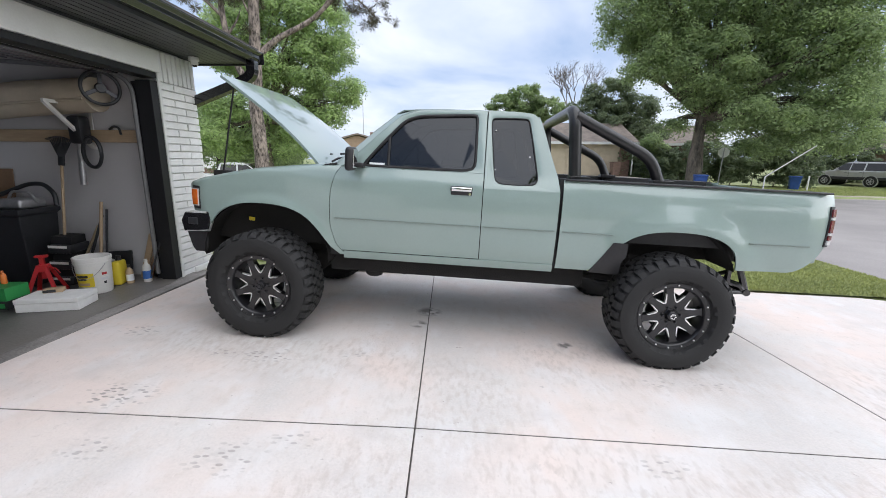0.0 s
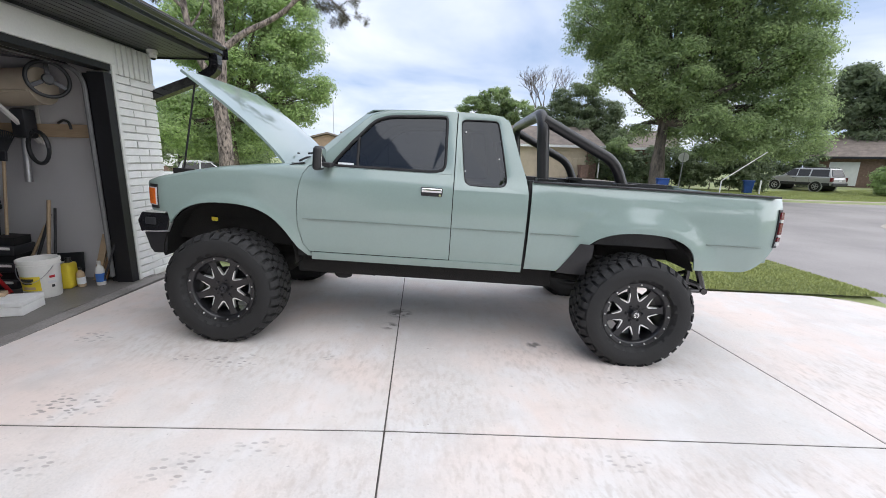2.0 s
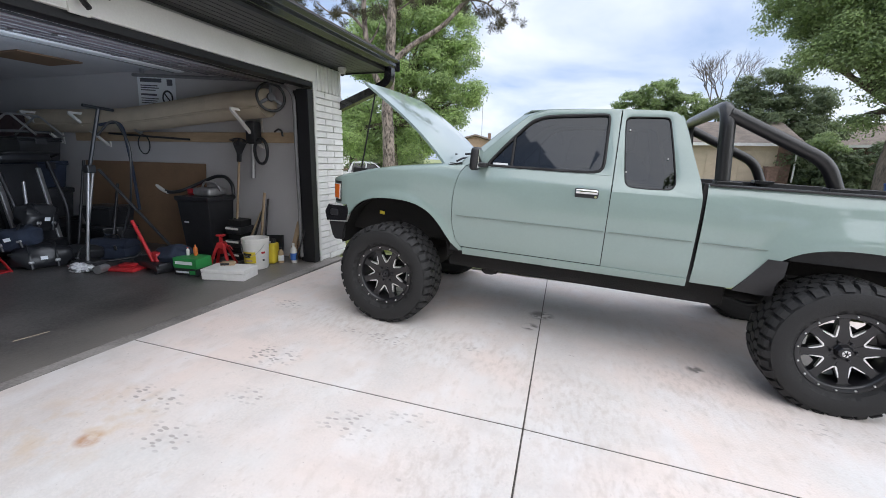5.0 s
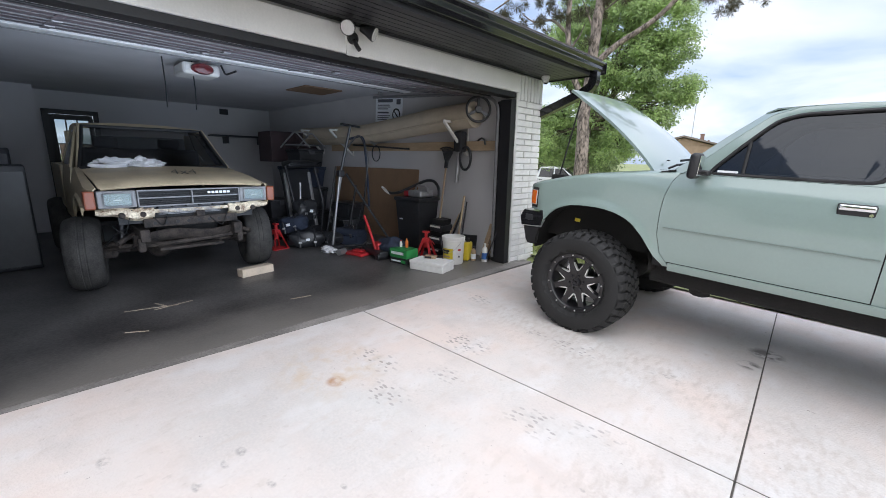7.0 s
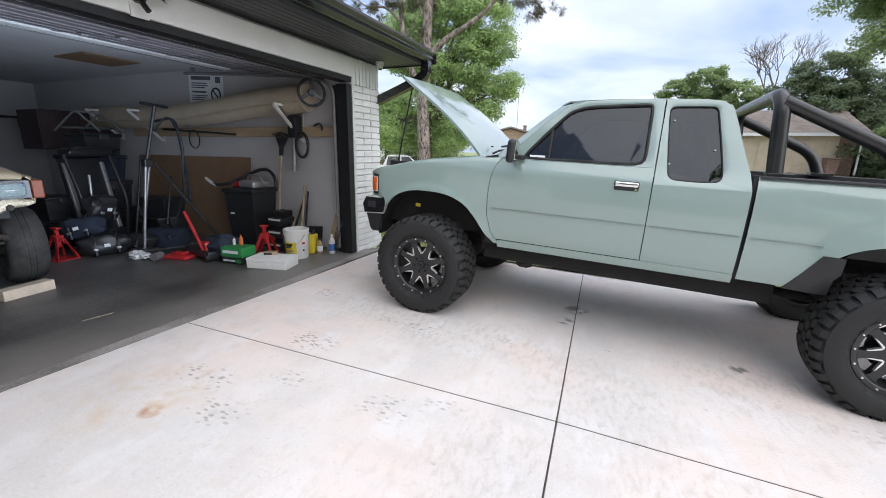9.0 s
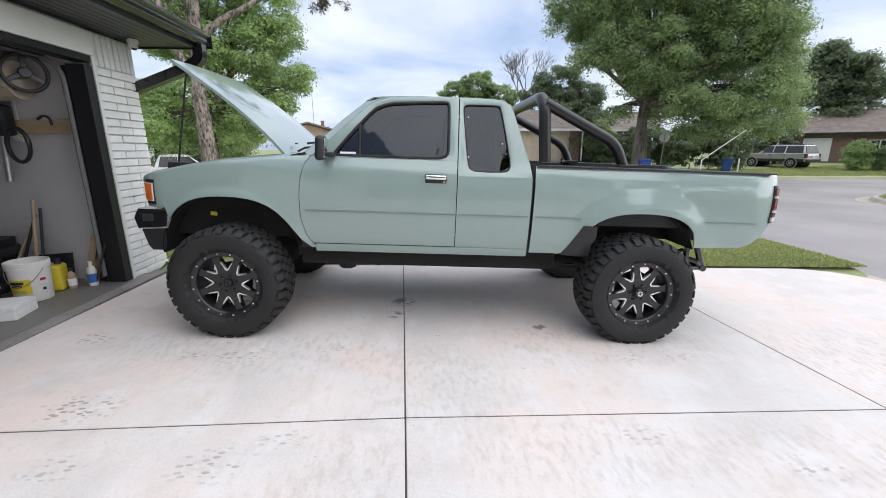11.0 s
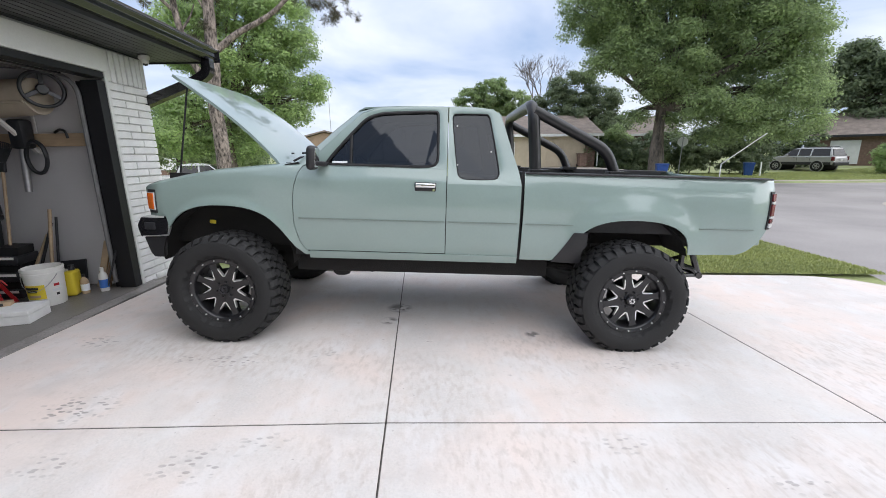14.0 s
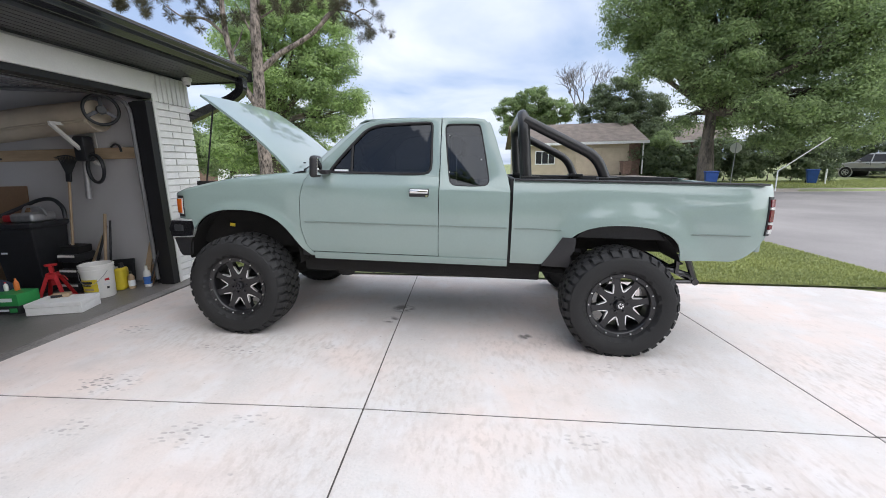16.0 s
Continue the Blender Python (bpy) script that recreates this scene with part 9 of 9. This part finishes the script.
for v in bm.verts:
    n = 1 + 0.5 * noise.noise(v.co * 2.6) + 0.4 * noise.noise(v.co * 6)
    v.co = Vector((v.co.x * 0.13 * n, v.co.y * 0.09 * n, max(0.0, 0.04 + v.co.z * 0.05 * n)))
part("film", bm, "rag", bagw, smooth=20)
for x0, y0, rz, L, mat, lab in ((-4.05, 4.35, 30, 0.3, "dark_steel", "steel pry bar on the garage floor"), (-3.95, 4.5, -25, 0.26, "red", "red pipe handle on the garage floor"), (-4.5, 4.2, 70, 0.35, "dark_plastic", "black tube on the garage floor"), (-4.2, 4.6, 8, 0.3, "steel", "steel bar on the garage floor")):
    t = thing("bar_tool", lab, "tool", "floor tools", pose(x0, y0, 0.008, 0, 0, rz))
    part("bar", tube(bmesh.new(), bend([(-L, 0, 0), (L * 0.8, 0, 0), (L, 0.03, 0.05)], 0.02), 0.016, 8), mat, t, smooth=60)
ws = thing("wall_shelf", "dark wall shelf on the back wall", "shelf", m=pose(-9.3, 4.62, 1.76))
part("board", bbox(-0.18, 0.2, -0.7, 0.7, 0, 0.03), "dark_steel", ws)
part("bracket", bbox(-0.18, 0.15, -0.4, -0.37, -0.15, 0.0), "dark_steel", ws)
part("bracket", bbox(-0.18, 0.15, 0.37, 0.4, -0.15, 0.0), "dark_steel", ws)
vent = thing("wall_vent", "small dark vent plate on the back wall", "vent", m=pose(-9.49, 4.3, 2.31))
part("plate", bbox(0, 0.02, -0.09, 0.09, -0.06, 0.06, 0.004), "dark_plastic", vent)
hatch = structure(part("ceiling_hatch", bbox(-5.95, -5.3, 4.1, 4.75, CZ + 0.0, CZ + 0.018), "plywood"), "brown hatch board in the garage ceiling", "hatch")
for x0, y0, w, d_, h_, mat, lab in ((-6.2, 0.6, 0.35, 0.3, 1.2, "dark_plastic", "tall dark cabinet in the corner of the garage"), (-5.4, -0.3, 0.5, 0.4, 0.55, "dark_plastic", "dark storage chest on the garage floor"), (-7.5, 0.4, 0.4, 0.4, 1.4, "dark_steel", "tall dark locker near the back door")):
    t = thing("cabinet", lab, "cabinet", m=pose(x0, y0, -0.012))
    part("body", bbox(-w, w, -d_, d_, 0, h_, 0.02), mat, t, smooth=40)
    part("door", bbox(w + 0.001, w + 0.02, -d_ * 0.95, d_ * 0.95, 0.04, h_ * 0.95, 0.006), mat, t)
    part("handle", bbox(w + 0.02, w + 0.045, -0.02, 0.02, h_ * 0.5, h_ * 0.62, 0.006), "steel", t)
bm = bmesh.new()
for x0, y0, rz, L in ((-3.42, 1.5, 75, 0.2), (-3.38, 1.66, 100, 0.16), (-3.46, 1.58, 20, 0.09), (-2.9, 1.3, 60, 0.08), (-2.8, 2.6, 80, 0.1)):
    box(bm, -L, L, -0.008, 0.008, 0, 0.0008, pose(x0, y0, -0.0118, 0, 0, rz))
structure(part("floor_scrape", bm, "lumber_pale"), "pale scrape marks on the garage floor", "floor mark")

GARAGE |= set(bpy.data.objects) - outdoors
# the garage and all in it stand slightly askew to the drive
ASKEW = pose(-2.212, 3.092, -0.019, 0, 0, -0.69) @ Matrix.Translation((2.2, -3.0, 0.0))
for ob in sorted(GARAGE, key=lambda o: o.name):
    if ob.parent is None:
        ob.matrix_basis = ASKEW @ ob.matrix_basis

# ---- pieces: drive slabs and pier bricks ----
drive = structure(thing("driveway", "pale broom-finished concrete driveway cut into square slabs with tyre marks", "driveway"), "pale broom-finished concrete driveway cut into square slabs with tyre marks", "driveway")
XJ = (-2.08, 0.695, 3.53, 6.42)
YJ = (-5.9, -2.93, 0.03, 2.99, 5.94)


def askew(bm):
    """The cuts are not quite square: the lines along y lean, the long cut is bent at the middle joint."""
    for v in bm.verts:
        d = v.co.y - YJ[3]
        dx = np.interp(v.co.x, XJ, (0.036 * d, -0.029 * d, -0.07 * max(d, 0) - 0.029 * min(d, 0), 0.0))
        dy = np.interp(v.co.x, XJ, (-0.075, 0.0, -0.008, -0.015)) * max(0.0, 1 - abs(d) / 2.9)
        v.co.x += dx
        v.co.y += dy
        v.co.z += drive_z(v.co.x)
    return bm


for i in range(3):
    for j in range(4):
        g = 0.0042
        bm = bbox(XJ[i] + (g if i else 0), XJ[i + 1] - g, YJ[j] + 0.005, YJ[j + 1] - (0.005 if j < 3 else 0), -0.12, 0.0, 0.004, 2)
        if i == 2 and j == 3:
            # the street end of the last slab is rounded
            bm = bmesh.new()
            prism(bm, [(XJ[2] + g, YJ[3] + 0.007), (6.46, YJ[3] + 0.007), (6.5, 4.8)] + arc(5.7, 5.14, 0.8, 0, 90, 8) + [(XJ[2] + g, YJ[4])], "z", -0.12, 0.0)
        part("slab", askew(bm), "concrete", drive)
part("slab", askew(bbox(-1.4, 2.3, YJ[4], 9.2, -0.12, 0.0, 0.004, 2)), "concrete", drive)
bm = bmesh.new()
for j in range(4):
    for i in range(3):
        box(bm, XJ[i] - 0.01, XJ[i + 1] if (i, j) != (2, 3) else 5.4, YJ[j] - 0.01, YJ[j + 1], -0.13, -0.004)
part("joint_filler", askew(bm), "joint", drive, "dark joint between the slabs")


def brick_mesh(name, w, h):
    bm = bbox(-0.1, 0.0, 0, w, 0, h, 0.004, 1)
    rng = random.Random(len(name) + int(w * 1000))
    for v in bm.verts:
        if v.co.x > -0.05:
            v.co.x += rng.uniform(-0.002, 0.002)
    me = bpy.data.meshes.new(name)
    bmesh.ops.recalc_face_normals(bm, faces=bm.faces[:])
    bm.to_mesh(me)
    bm.free()
    me.materials.append(M["white_brick"])
    return me


P0, P1 = EY + 0.036, 5.93
CH = 0.0785
full, half = (P1 - P0) * 0.64 - 0.008, (P1 - P0) * 0.36 - 0.008
meshes = {True: (brick_mesh("brick", full, CH - 0.010), brick_mesh("brick", half, CH - 0.010))}
rngb = random.Random(3)
z, k = -0.03, 0
while z < 2.08:
    order = ((meshes[True][0], P0), (meshes[True][1], P0 + full + 0.008)) if k % 2 else ((meshes[True][1], P0), (meshes[True][0], P0 + half + 0.008))
    for me, y in order:
        br = new("brick", me)
        br.parent = pier
        br.matrix_basis = pose(WX + 0.002 + rngb.uniform(-0.003, 0.004), y + rngb.uniform(-0.002, 0.002), z, 0, 0, rngb.uniform(-0.4, 0.4))
    z += CH
    k += 1
sold = brick_mesh("brick", 0.062, CZ - 0.012 - z)
y = P0
while y < P1 - 0.05:
    br = new("brick", sold)
    br.parent = pier
    br.matrix_basis = pose(WX + 0.004 + rngb.uniform(-0.003, 0.004), y, z)
    y += 0.0745
